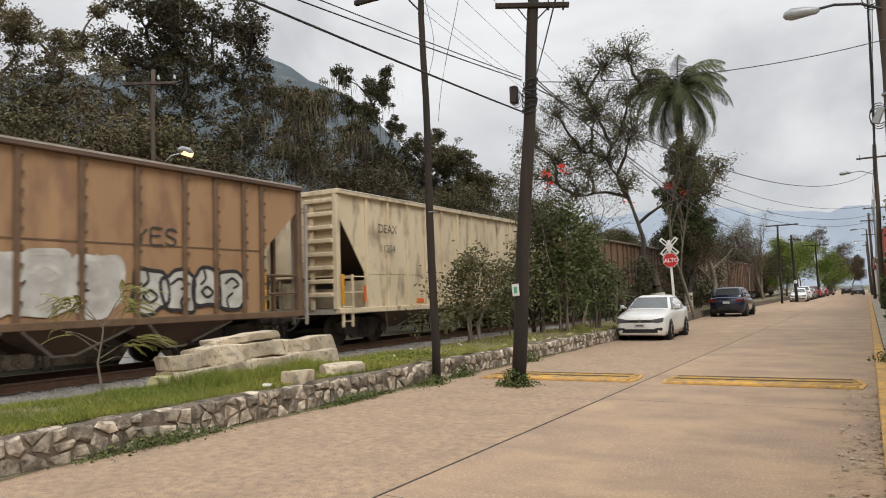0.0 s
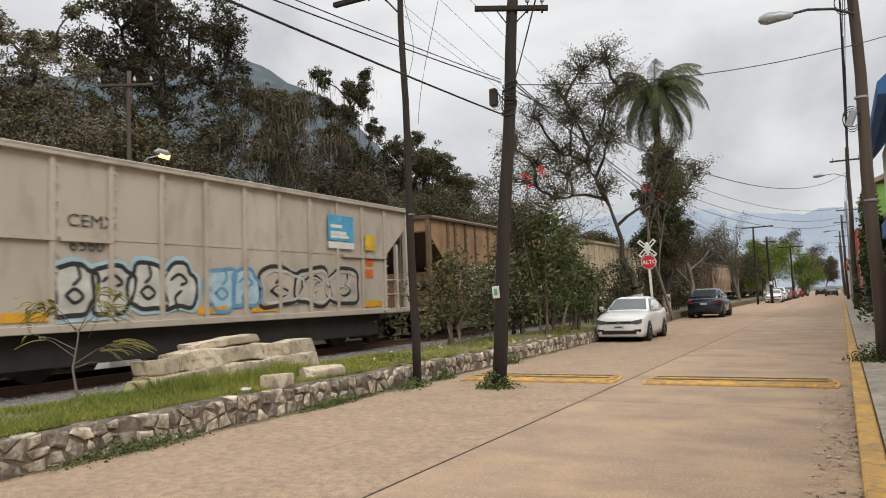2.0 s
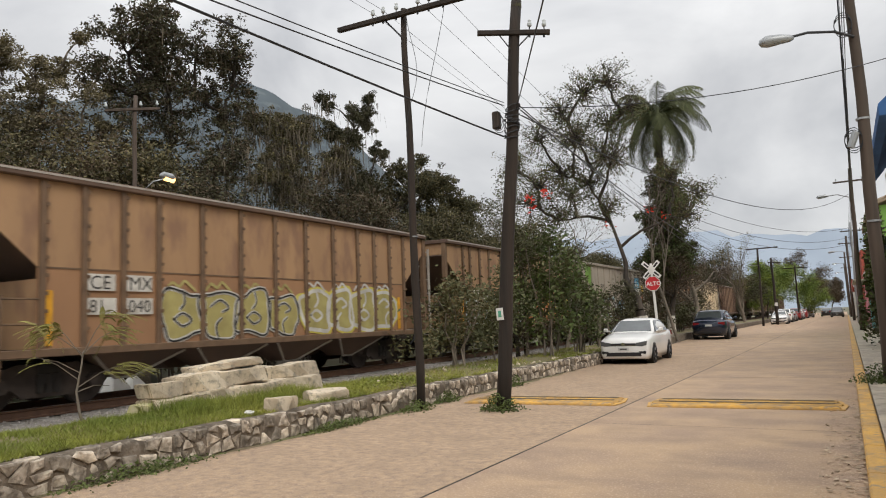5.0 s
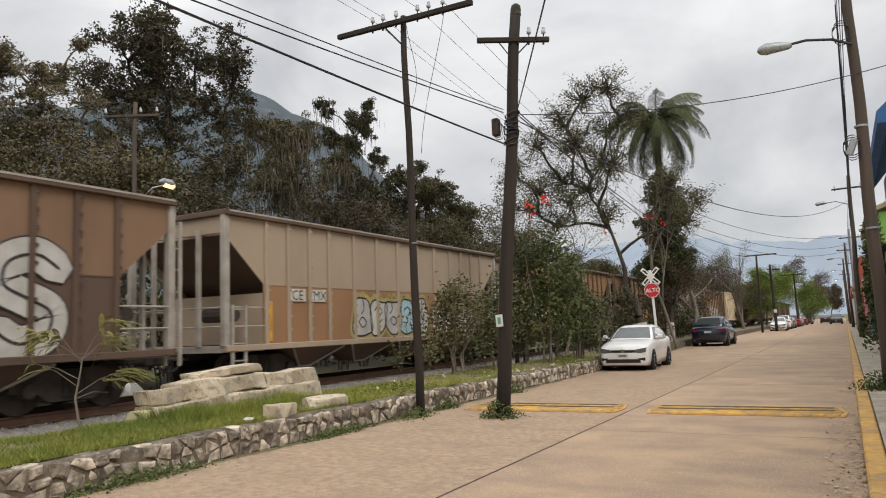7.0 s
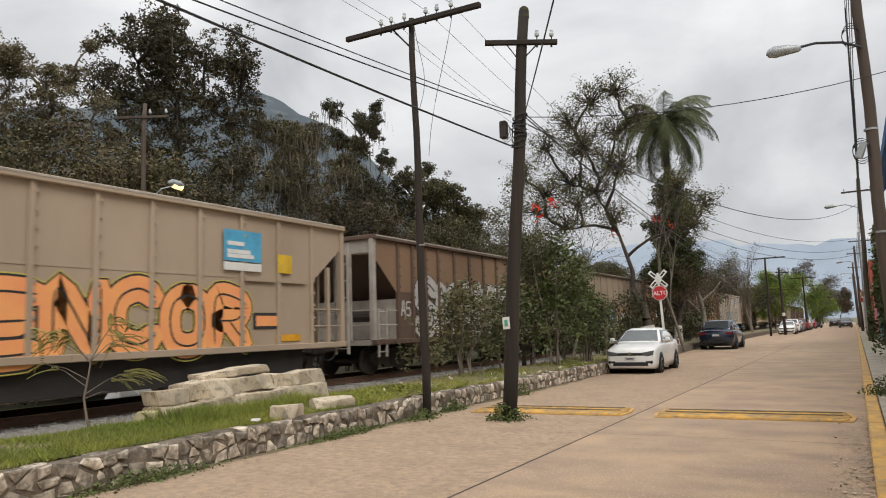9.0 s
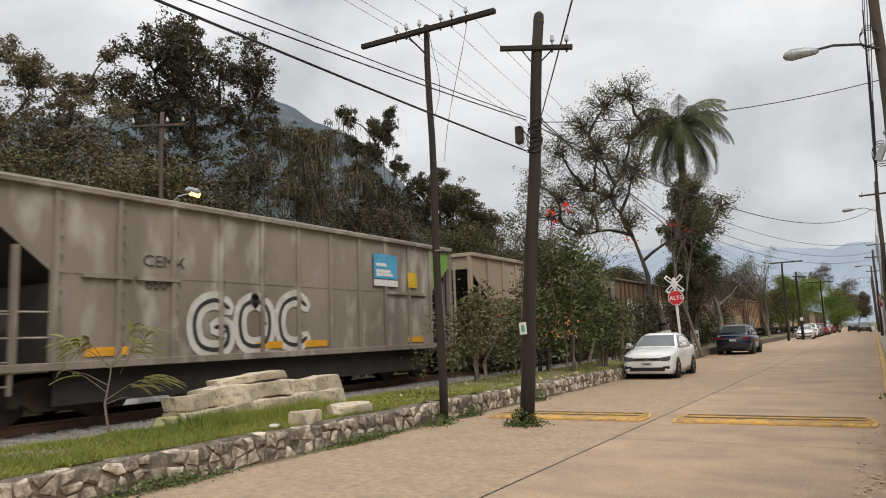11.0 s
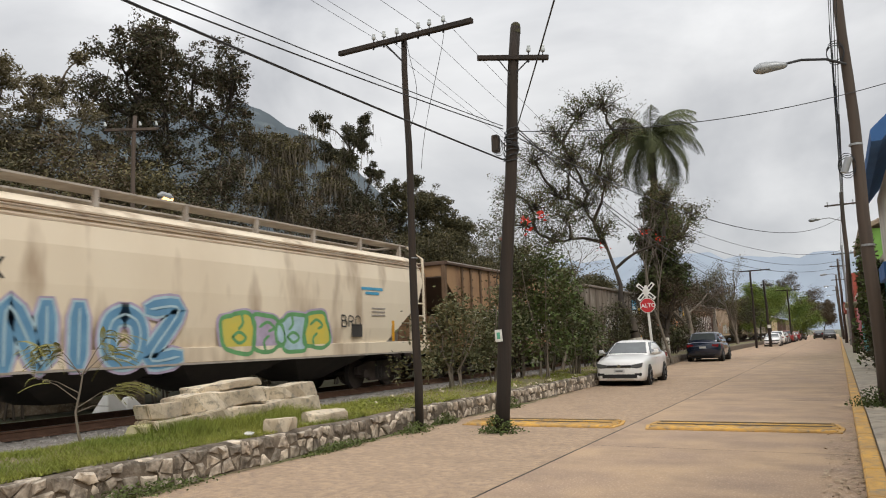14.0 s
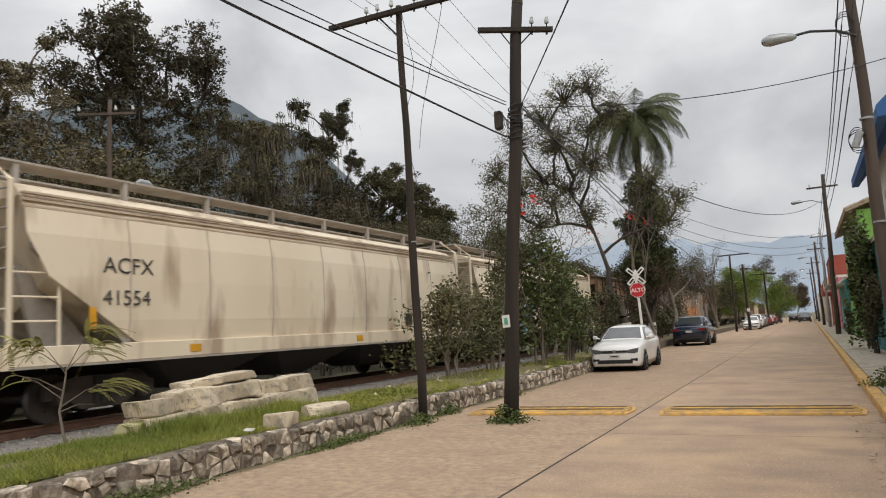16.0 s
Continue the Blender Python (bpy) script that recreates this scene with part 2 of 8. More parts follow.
M['spray_silver'] = material("silver_spray", (0.56, 0.53, 0.49), 0.6, 0.1, (0.38, 0.355, 0.32), 2.5, 0.6)
M['spray_black'] = material("black_spray", (0.03, 0.028, 0.026), 0.8)
M['spray_orange'] = material("orange_spray", (0.80, 0.30, 0.12), 0.75, 0, (0.85, 0.38, 0.12), 1.5, 0.6)
M['spray_rust'] = material("rust_orange_spray", (0.55, 0.20, 0.06), 0.75, 0, (0.42, 0.14, 0.05), 1.5, 0.6)
M['spray_blue'] = material("blue_spray", (0.09, 0.22, 0.36), 0.75, 0, (0.14, 0.30, 0.44), 2, 0.6)
M['spray_sky'] = material("pale_blue_spray", (0.42, 0.58, 0.64), 0.75)
M['spray_yellow'] = material("yellow_spray", (0.62, 0.48, 0.07), 0.75, 0, (0.50, 0.46, 0.10), 2, 0.6)
M['spray_lilac'] = material("lilac_spray", (0.46, 0.38, 0.50), 0.75)
M['spray_green'] = material("green_spray", (0.14, 0.36, 0.14), 0.75)
M['spray_olive'] = material("olive_yellow_spray", (0.42, 0.36, 0.13), 0.8, 0, (0.3, 0.25, 0.09), 2.5, 0.6)
M['reflector'] = material("yellow_reflective_strip", (0.75, 0.36, 0.02), 0.5)
M['decal_blue'] = material("blue_decal", (0.09, 0.40, 0.62), 0.5)
M['decal_orange'] = material("orange_decal", (0.75, 0.16, 0.03), 0.6)
M['decal_yellow'] = material("yellow_decal", (0.72, 0.45, 0.03), 0.6)
# vehicles and houses
M['carwhite'] = material("white_car_paint", (0.86, 0.85, 0.82), 0.25, 0, (0.70, 0.69, 0.66), 1.0, 0.5, coat=0.6)
M['carblue'] = material("dark_blue_car_paint", (0.012, 0.020, 0.042), 0.25, 0.2, (0.010, 0.016, 0.034), 1.0, 0.5, coat=0.8)
M['carblack'] = material("black_car_paint", (0.015, 0.015, 0.017), 0.28, 0, coat=0.7)
M['carred'] = material("red_car_paint", (0.30, 0.03, 0.03), 0.3, 0, coat=0.6)
M['cargrey'] = material("grey_car_paint", (0.25, 0.25, 0.26), 0.3, 0.3, coat=0.6)
M['glass'] = material("car_glass", (0.075, 0.085, 0.085), 0.06, 0.0, coat=0.5)
M['tyre'] = material("tyre_rubber", (0.018, 0.018, 0.018), 0.85)
M['rim'] = material("alloy_rim", (0.40, 0.40, 0.41), 0.35, 0.8)
M['trimblack'] = material("black_trim", (0.012, 0.012, 0.013), 0.5)
M['lightglass'] = material("headlamp_glass", (0.16, 0.165, 0.17), 0.12, 0.3)
M['taillight'] = material("tail_light", (0.25, 0.01, 0.012), 0.2)
M['plate'] = material("number_plate", (0.6, 0.6, 0.58), 0.5)
M['chrome'] = material("chrome_trim", (0.6, 0.6, 0.6), 0.15, 1.0)
for key, rgb in (('h_blue', (0.045, 0.13, 0.32)), ('h_white', (0.62, 0.59, 0.53)), ('h_green', (0.18, 0.36, 0.075)), ('h_pink', (0.55, 0.19, 0.22)),
                 ('h_teal', (0.09, 0.30, 0.29)), ('h_red', (0.34, 0.075, 0.05)), ('h_ochre', (0.50, 0.36, 0.19)), ('h_cream', (0.55, 0.49, 0.37))):
    M[key] = material(key[2:] + "_painted_plaster", rgb, 0.9, 0, tuple(c * 0.75 for c in rgb), 1.3, 0.6, 0.3, 25)
M['tile'] = material("clay_roof_tile", (0.33, 0.27, 0.19), 0.9, 0, (0.22, 0.15, 0.10), 2, 0.6, 0.3, 20, randob=0.2)
M['door'] = material("painted_metal_door", (0.14, 0.12, 0.11), 0.6)
M['pane'] = material("window_pane", (0.04, 0.05, 0.055), 0.08)
M['lampglass'] = material("lamp_lens", (0.45, 0.46, 0.45), 0.2)
M['lampglow'] = glowing("sodium_lamp_glow", (1.0, 0.56, 0.20), 3.0)
M['farglow'] = glowing("lit_street_lamp", (0.85, 0.92, 1.0), 1.6)
M['greensheet'] = material("turquoise_plastic", (0.10, 0.42, 0.34), 0.7)

# ---- mesh tools ----


def part(name, bm, mat, parent=None, label="", smooth=False):
    """One bmesh as one mesh object under a thing or part."""
    me = bpy.data.meshes.new(name)
    bm.to_mesh(me)
    bm.free()
    me.materials.append(mat)
    if smooth:
        me.polygons.foreach_set("use_smooth", [True] * len(me.polygons))
    ob = new(name, me)
    ob.parent = parent
    if label:
        tagged(ob, label)
    return ob


def mesh_part(name, verts, faces, mat, parent=None, label="", smooth=False):
    me = bpy.data.meshes.new(name)
    me.from_pydata(verts, [], faces)
    me.materials.append(mat)
    if smooth:
        me.polygons.foreach_set("use_smooth", [True] * len(me.polygons))
    me.update()
    ob = new(name, me)
    ob.parent = parent
    if label:
        tagged(ob, label)
    return ob


def quads_part(name, verts, mat, parent=None, label="", tri=False):
    """Many loose quads (or triangles) from an array n x 4 (or 3) x 3."""
    k = 3 if tri else 4
    v = np.asarray(verts, dtype=np.float32).reshape(-1, 3)
    n = len(v) // k
    me = bpy.data.meshes.new(name)
    me.vertices.add(len(v))
    me.vertices.foreach_set("co", v.ravel())
    me.loops.add(len(v))
    me.loops.foreach_set("vertex_index", np.arange(len(v), dtype=np.int32))
    me.polygons.add(n)
    me.polygons.foreach_set("loop_start", np.arange(0, len(v), k, dtype=np.int32))
    me.materials.append(mat)
    me.update(calc_edges=True)
    ob = new(name, me)
    ob.parent = parent
    if label:
        tagged(ob, label)
    return ob


def empty(name, m=None, label="", category="", group="", kind=""):
    ob = new(name)
    if m is not None:
        ob.matrix_world = m
    return tagged(ob, label, category, group, kind)


def box(bm, x0, x1, y0, y1, z0, z1, bev=0.0):
    v = [bm.verts.new((x, y, z)) for z in (z0, z1) for y in (y0, y1) for x in (x0, x1)]
    fs = [bm.faces.new([v[i] for i in q]) for q in ((0, 2, 3, 1), (4, 5, 7, 6), (0, 1, 5, 4), (2, 6, 7, 3), (0, 4, 6, 2), (1, 3, 7, 5))]
    if bev:
        es = {e for f in fs for e in f.edges}
        bmesh.ops.bevel(bm, geom=list(es), offset=bev, segments=1, affect='EDGES', clamp_overlap=True)


def boxes(*specs, bev=0.0):
    bm = bmesh.new()
    for s in specs:
        box(bm, *s, bev=bev)
    return bm


def prism(bm, pts, axis, a, b):
    """A polygon in the two axes that are not `axis`, drawn out from a to b."""
    def at(p, c):
        return {'x': (c, p[0], p[1]), 'y': (p[0], c, p[1]), 'z': (p[0], p[1], c)}[axis]
    lo = [bm.verts.new(at(p, a)) for p in pts]
    hi = [bm.verts.new(at(p, b)) for p in pts]
    n = len(pts)
    bm.faces.new(lo[::-1])
    bm.faces.new(hi)
    for i in range(n):
        bm.faces.new((lo[i], lo[(i + 1) % n], hi[(i + 1) % n], hi[i]))
    bmesh.ops.recalc_face_normals(bm, faces=bm.faces[:])


def tube(bm, pts, radii, sides=8, cap=True):
    """A round bar along points, with one radius or one for each."""
    pts = [Vector(p) for p in pts]
    if not isinstance(radii, (list, tuple)):
        radii = [radii] * len(pts)
    rings = []
    for i, p in enumerate(pts):
        d = (pts[min(i + 1, len(pts) - 1)] - pts[max(i - 1, 0)]).normalized()
        a = d.orthogonal().normalized() if abs(d.z) < 0.95 else Vector((1, 0, 0))
        a = (a - d * a.dot(d)).normalized()
        c = d.cross(a)
        rings.append([bm.verts.new(p + (a * math.cos(t) + c * math.sin(t)) * radii[i]) for t in (2 * math.pi * k / sides for k in range(sides))])
    for r, s in zip(rings, rings[1:]):
        for k in range(sides):
            bm.faces.new((r[k], r[(k + 1) % sides], s[(k + 1) % sides], s[k]))
    if cap:
        bm.faces.new(rings[0][::-1])
        bm.faces.new(rings[-1])


def bar(pts, r, sides=8):
    bm = bmesh.new()
    tube(bm, pts, r, sides)
    return bm


def sag(a, b, drop, n=14):
    a, b = Vector(a), Vector(b)
    return [a.lerp(b, i / n) - Vector((0, 0, drop * 4 * (i / n) * (1 - i / n))) for i in range(n + 1)]


def letters(word, size, offset=0.0, shear=0.0, spacing=1.0, width=1.0):
    """A flat mesh of a word in the built-in font, in x and y, its foot at the left."""
    cu = bpy.data.curves.new("lettering", 'FONT')
    cu.body, cu.size, cu.offset, cu.shear, cu.space_character = word, size, offset, shear, spacing
    cu.resolution_u = 3
    ob = bpy.data.objects.new("lettering", cu)
    scene.collection.objects.link(ob)
    me = bpy.data.meshes.new_from_object(ob.evaluated_get(bpy.context.evaluated_depsgraph_get()))
    bpy.data.objects.remove(ob)
    if width != 1.0:
        me.transform(Matrix.Diagonal((width, 1, 1, 1)))
    return me


def writing(name, word, size, mat, parent, m, label="", **how):
    me = letters(word, size, **how)
    me.materials.clear()
    me.materials.append(mat)
    ob = new(name, me)
    ob.parent = parent
    ob.matrix_local = m
    if label:
        tagged(ob, label)
    return ob

# ---- land, road and track ----
rng = np.random.default_rng(7)
KERB_X, WALL_X, TRACK_X, RAIL_Z = 0.42, -7.15, -13.2, 0.40


def bend(y):
    """How far the bank's edge has swung away from the street."""
    return min(max((y - 28.4) / 17.6, 0), 1) * 1.15


def sheet(name, xs, ys, height, mat, kind="structure", label="", category="", smooth=True, shift=None):
    verts = [(x - (shift(y) if shift else 0), y, height(x, y)) for y in ys for x in xs]
    w = len(xs)
    faces = [(j * w + i, j * w + i + 1, (j + 1) * w + i + 1, (j + 1) * w + i) for j in range(len(ys) - 1) for i in range(w - 1)]
    ob = mesh_part(name, verts, faces, mat, smooth=smooth)
    return tagged(ob, label, category, "", kind)


def bank_z(x, y):
    """Height of the grassy bank between the wall and the track."""
    t = (WALL_X - x)
    z = 0.36 + 0.07 * min(max(t / 1.2, 0), 1)
    if t > 2.0:
        z -= (min(t, 3.5) - 2.0) / 1.5 * 0.29
    return z + 0.025 * noise.noise((x * 1.3, y * 1.1, 0))


sheet("ground", [-3000, -600, -200, -60, -16, -12, -7.5, 1, 4, 60, 600, 3000], [-600, -60, -10, 0, 30, 60, 120, 300, 800, 3000],
      lambda x, y: -0.06 if -16.5 < x < 30 else 0.12, M['ground'], label="brown earth with patches of weeds", category="ground")
sheet("road", [WALL_X - 0.3, -5.6, -3.326], [-25, -10, 0, 10, 20, 29], lambda x, y: 0.0, M['aggregate'], label="worn concrete lane with exposed aggregate", category="road")
sheet("road", [-3.294, -1.5, KERB_X + 0.02], [-25, 0, 30, 260], lambda x, y: 0.0, M['concrete'], label="pale concrete street lane", category="road")
sheet("road", [-10.4, -6.5, -3.32], [29, 60, 120, 260], lambda x, y: 0.0, M['concrete'], label="pale concrete street lane beside parked cars", category="road")
tagged(part("road_joint", boxes((-3.345, -3.275, -20, 120, -0.03, -0.006)), M['joint']), "dark dirt-filled joint between road lanes", "joint", "", "structure")
for yj in (4.9, 10.9, 19.2):
    tagged(part("road_joint", boxes((-3.28, KERB_X, yj, yj + 0.006, -0.02, 0.0015)), M['joint']), "thin transverse joint in the concrete", "joint", "", "structure")

# kerb and sidewalk
kerb = tagged(empty("kerb"), "yellow painted concrete kerb along the street", "kerb", "", "structure")
ky = -12.0
while ky < 150:
    ln = 1.5 if ky < 60 else 10.0
    part("kerb_block", boxes((KERB_X, KERB_X + 0.2, ky + 0.008, ky + ln - 0.004, -0.05, 0.155), bev=0.018), M['yellow'], kerb)
    ky += ln
pave = tagged(empty("sidewalk"), "cracked pale concrete sidewalk slabs", "sidewalk", "", "structure")
ky = -12.0
while ky < 150:
    ln = 2.0 if ky < 60 else 10.0
    part("slab", boxes((KERB_X + 0.215, 1.85, ky + 0.01, ky + ln - 0.01, -0.05, 0.15 + 0.006 * random.random()), bev=0.008), M['sidewalk'], pave)
    ky += ln

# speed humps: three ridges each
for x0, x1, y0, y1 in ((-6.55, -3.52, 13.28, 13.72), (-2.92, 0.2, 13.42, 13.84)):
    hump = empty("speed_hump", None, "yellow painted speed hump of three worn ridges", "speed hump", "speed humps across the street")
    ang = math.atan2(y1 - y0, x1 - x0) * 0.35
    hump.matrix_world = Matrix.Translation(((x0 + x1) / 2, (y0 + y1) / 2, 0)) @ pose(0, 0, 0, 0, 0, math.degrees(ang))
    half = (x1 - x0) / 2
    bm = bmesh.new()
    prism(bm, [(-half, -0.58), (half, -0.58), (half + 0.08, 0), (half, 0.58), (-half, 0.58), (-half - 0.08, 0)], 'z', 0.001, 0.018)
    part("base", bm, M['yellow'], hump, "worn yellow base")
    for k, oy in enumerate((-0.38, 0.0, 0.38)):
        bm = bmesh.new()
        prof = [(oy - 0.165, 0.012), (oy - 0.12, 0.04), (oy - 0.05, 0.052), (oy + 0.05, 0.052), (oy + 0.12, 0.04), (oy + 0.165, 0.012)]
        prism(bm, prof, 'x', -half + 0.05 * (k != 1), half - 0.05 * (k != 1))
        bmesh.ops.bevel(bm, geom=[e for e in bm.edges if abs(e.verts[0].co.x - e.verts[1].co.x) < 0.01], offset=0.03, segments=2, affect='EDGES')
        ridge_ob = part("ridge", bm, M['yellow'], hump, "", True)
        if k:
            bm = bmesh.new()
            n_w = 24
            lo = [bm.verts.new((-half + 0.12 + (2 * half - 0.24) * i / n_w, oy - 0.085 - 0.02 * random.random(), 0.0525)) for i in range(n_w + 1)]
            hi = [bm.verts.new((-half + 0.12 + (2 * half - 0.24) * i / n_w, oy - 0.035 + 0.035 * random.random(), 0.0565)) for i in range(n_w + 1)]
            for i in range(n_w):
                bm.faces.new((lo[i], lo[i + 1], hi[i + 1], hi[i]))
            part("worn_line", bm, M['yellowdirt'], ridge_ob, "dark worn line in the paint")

# grassy bank, ballast, sleepers, rails
ys = [float(v) for v in np.concatenate((np.arange(-12, 28.0, 0.5), np.arange(28, 260, 8.0)))]
sheet("bank", [WALL_X - d for d in (0.30, 0.6, 0.9, 1.3, 1.7, 2.1, 2.5, 2.9, 3.2, 3.5)], ys, bank_z, M['soil'],
      label="grassy earth bank beside the railway", category="bank", shift=bend)


def ballast_z(x, y):
    d = abs(x - TRACK_X)
    return (0.20 if d < 1.5 else 0.20 - (d - 1.5) * 0.045) + 0.03 * noise.noise((x * 4, y * 4, 3))


sheet("ballast", [TRACK_X + d for d in (-3.2, -2.4, -1.7, -1.2, -0.7, 0, 0.7, 1.2, 1.7, 2.0, 2.4, 2.9, 3.3)], ys, ballast_z, M['ballast'],
      label="grey crushed-stone ballast under the track", category="ballast")
n_st = 9000
cx = TRACK_X + rng.uniform(-2.6, 2.9, n_st)
cy = rng.uniform(2, 34, n_st)
cz = np.array([ballast_z(a, b) for a, b in zip(cx, cy)])
octa = np.array([[1, 0, 0], [0, 1, 0], [0, 0, 1], [-1, 0, 0], [0, -1, 0]])
tris = np.array([[0, 1, 2], [1, 3, 2], [3, 4, 2], [4, 0, 2]])
r = rng.uniform(0.018, 0.045, (n_st, 1, 1))
pts = octa[None] * r * rng.uniform(0.6, 1.3, (n_st, 5, 1)) + np.stack((cx, cy, cz), 1)[:, None]
tagged(quads_part("ballast_stones", pts[:, tris].reshape(-1, 3, 3), M['ballast'], tri=True), "loose crushed grey stones", "gravel", "", "stuff")

track = tagged(empty("railway_track"), "railway track with rusty rails on concrete sleepers", "railway track", "", "structure")
proto = bpy.data.meshes.new("sleeper")
bm = boxes((-1.3, 1.3, -0.12, 0.12, 0.03, 0.225), bev=0.02)
bm.to_mesh(proto)
bm.free()
proto.materials.append(M['tie'])
for i in range(64):
    s = new("sleeper", proto)
    s.parent = track
    s.location = (TRACK_X + random.uniform(-0.03, 0.03), -2 + i * 0.6, random.uniform(-0.01, 0.01))
for side in (-1, 1):
    x = TRACK_X + side * 0.75
    prof = [(x - 0.07, 0.225), (x + 0.07, 0.225), (x + 0.07, 0.245), (x + 0.012, 0.26), (x + 0.012, 0.355), (x + 0.036, 0.365), (x + 0.036, 0.395),
            (x - 0.036, 0.395), (x - 0.036, 0.365), (x - 0.012, 0.355), (x - 0.012, 0.26), (x - 0.07, 0.245)]
    bm = bmesh.new()
    prism(bm, prof, 'y', -40, 260)
    rail_ob = part("rail", bm, M['rail'], track, "rusty steel rail")
    part("rail_head", boxes((x - 0.03, x + 0.03, -40, 260, 0.3955, 0.400)), M['railhead'], rail_ob, "polished running surface")

# retaining wall: mortar core with separate stones
wall = tagged(empty("retaining_wall"), "low rubble-stone retaining wall with dark mortar", "stone wall", "", "structure")
# uneven mortar core: face and top as one rough sheet
core_v, core_f = [], []
core_prof = [(-0.34, 0.34), (-0.22, 0.385), (-0.10, 0.375), (-0.045, 0.33), (-0.03, 0.22), (-0.025, 0.10), (-0.02, -0.06)]
core_n = 203
for k in range(core_n):
    y = -12 + 0.2 * k
    for j, (dx, z) in enumerate(core_prof):
        a = noise.noise((y * 1.7, j * 0.9, 4)) * 0.022
        core_v.append((WALL_X + dx + (a if j > 1 else 0), y, z + (noise.noise((y * 1.1, j * 0.3, 8)) * 0.035 if j < 4 else 0)))
for k in range(core_n - 1):
    for j in range(len(core_prof) - 1):
        b = k * len(core_prof) + j
        core_f.append((b, b + 1, b + len(core_prof) + 1, b + len(core_prof)))
mesh_part("wall_core", core_v, core_f, M['mortar'], wall, "dark crumbly mortar", True)
seeds = []
yy = 1.6
while yy < 28.2:
    rows = random.choice((2, 2, 3)) if yy < 14 else 2
    for rr in range(rows):
        seeds.append((yy + random.uniform(-0.09, 0.09), (rr + 0.5) * 0.40 / rows + random.uniform(-0.06, 0.06)))
    yy += random.uniform(0.12, 0.27)


def clip(poly, p, q):
    """The part of a polygon nearer to p than to q."""
    mx, my, nx, ny = (p[0] + q[0]) / 2, (p[1] + q[1]) / 2, q[0] - p[0], q[1] - p[1]
    out = []
    for i, a in enumerate(poly):
        b = poly[(i + 1) % len(poly)]
        da, db = (a[0] - mx) * nx + (a[1] - my) * ny, (b[0] - mx) * nx + (b[1] - my) * ny
        if da <= 0:
            out.append(a)
        if da * db < 0:
            t = da / (da - db)
            out.append((a[0] + (b[0] - a[0]) * t, a[1] + (b[1] - a[1]) * t))
    return out


for p in seeds:
    poly = [(p[0] - 0.5, -0.02), (p[0] + 0.5, -0.02), (p[0] + 0.5, 0.39), (p[0] - 0.5, 0.39)]
    for q in seeds:
        if q is not p and abs(q[0] - p[0]) < 0.9:
            poly = clip(poly, p, q)
    if len(poly) < 3 or random.random() < 0.14:
        continue
    c = (sum(a[0] for a in poly) / len(poly), sum(a[1] for a in poly) / len(poly))
    k1, k2 = random.uniform(0.55, 0.82), random.uniform(0.30, 0.58)
    d = random.uniform(0.012, 0.05)
    poly = [(a + random.uniform(-.045, .045), b + random.uniform(-.03, .03)) for a, b in poly]
    tilt = random.uniform(-0.02, 0.02)
    bm = bmesh.new()
    lo = [bm.verts.new((WALL_X - 0.05, c[0] + (a - c[0]) * 0.82, c[1] + (b - c[1]) * 0.82)) for a, b in poly]
    mid = [bm.verts.new((WALL_X - 0.03 + d * 0.7, c[0] + (a - c[0]) * k1 + random.uniform(-.014, .014), c[1] + (b - c[1]) * k1 + random.uniform(-.012, .012))) for a, b in poly]
    hi = [bm.verts.new((WALL_X - 0.03 + d + tilt * (b - c[1]) * 4 + random.uniform(-.006, .006), c[0] + (a - c[0]) * k2, c[1] + (b - c[1]) * k2)) for a, b in poly]
    n = len(poly)
    for i in range(n):
        j = (i + 1) % n
        bm.faces.new((lo[i], lo[j], mid[j], mid[i]))
        bm.faces.new((mid[i], mid[j], hi[j], hi[i]))
    bm.faces.new(hi)
    bmesh.ops.recalc_face_normals(bm, faces=bm.faces[:])
    part("stone", bm, M['stone'], wall)
for k in range(34):
    y = 1.8 + k * 0.77 + random.uniform(-0.3, 0.3)
    w, l = random.uniform(0.06, 0.14), random.uniform(0.07, 0.19)
    bm = bmesh.new()
    prism(bm, [(-w * .9, -l), (w * .6, -l * .9), (w, 0.1 * l), (w * .5, l), (-w, l * .8)], 'z', 0.30, 0.37 + random.uniform(0, 0.03))
    bmesh.ops.translate(bm, verts=bm.verts, vec=(WALL_X - random.uniform(0.13, 0.2), y, 0))
    bmesh.ops.bevel(bm, geom=bm.edges[:], offset=0.015, segments=1, affect='EDGES')
    part("cap_stone", bm, M['stone'], wall)
# low wall and kerb farther along the street
tagged(part("far_wall", boxes((-8.66, -8.36, 46, 150, -0.05, 0.40), bev=0.03), M['mortar']), "low stained masonry edge along the railway", "low wall", "", "structure")
fw = tagged(part("far_wall", boxes((-0.32, -0.02, 0.05, 17.6, -0.05, 0.40), bev=0.03), M['mortar']), "low stained masonry edge beside the trees", "low wall", "", "structure")
fw.matrix_world = pose(WALL_X - 0.02, 28.4, 0, 0, 0, 3.7)


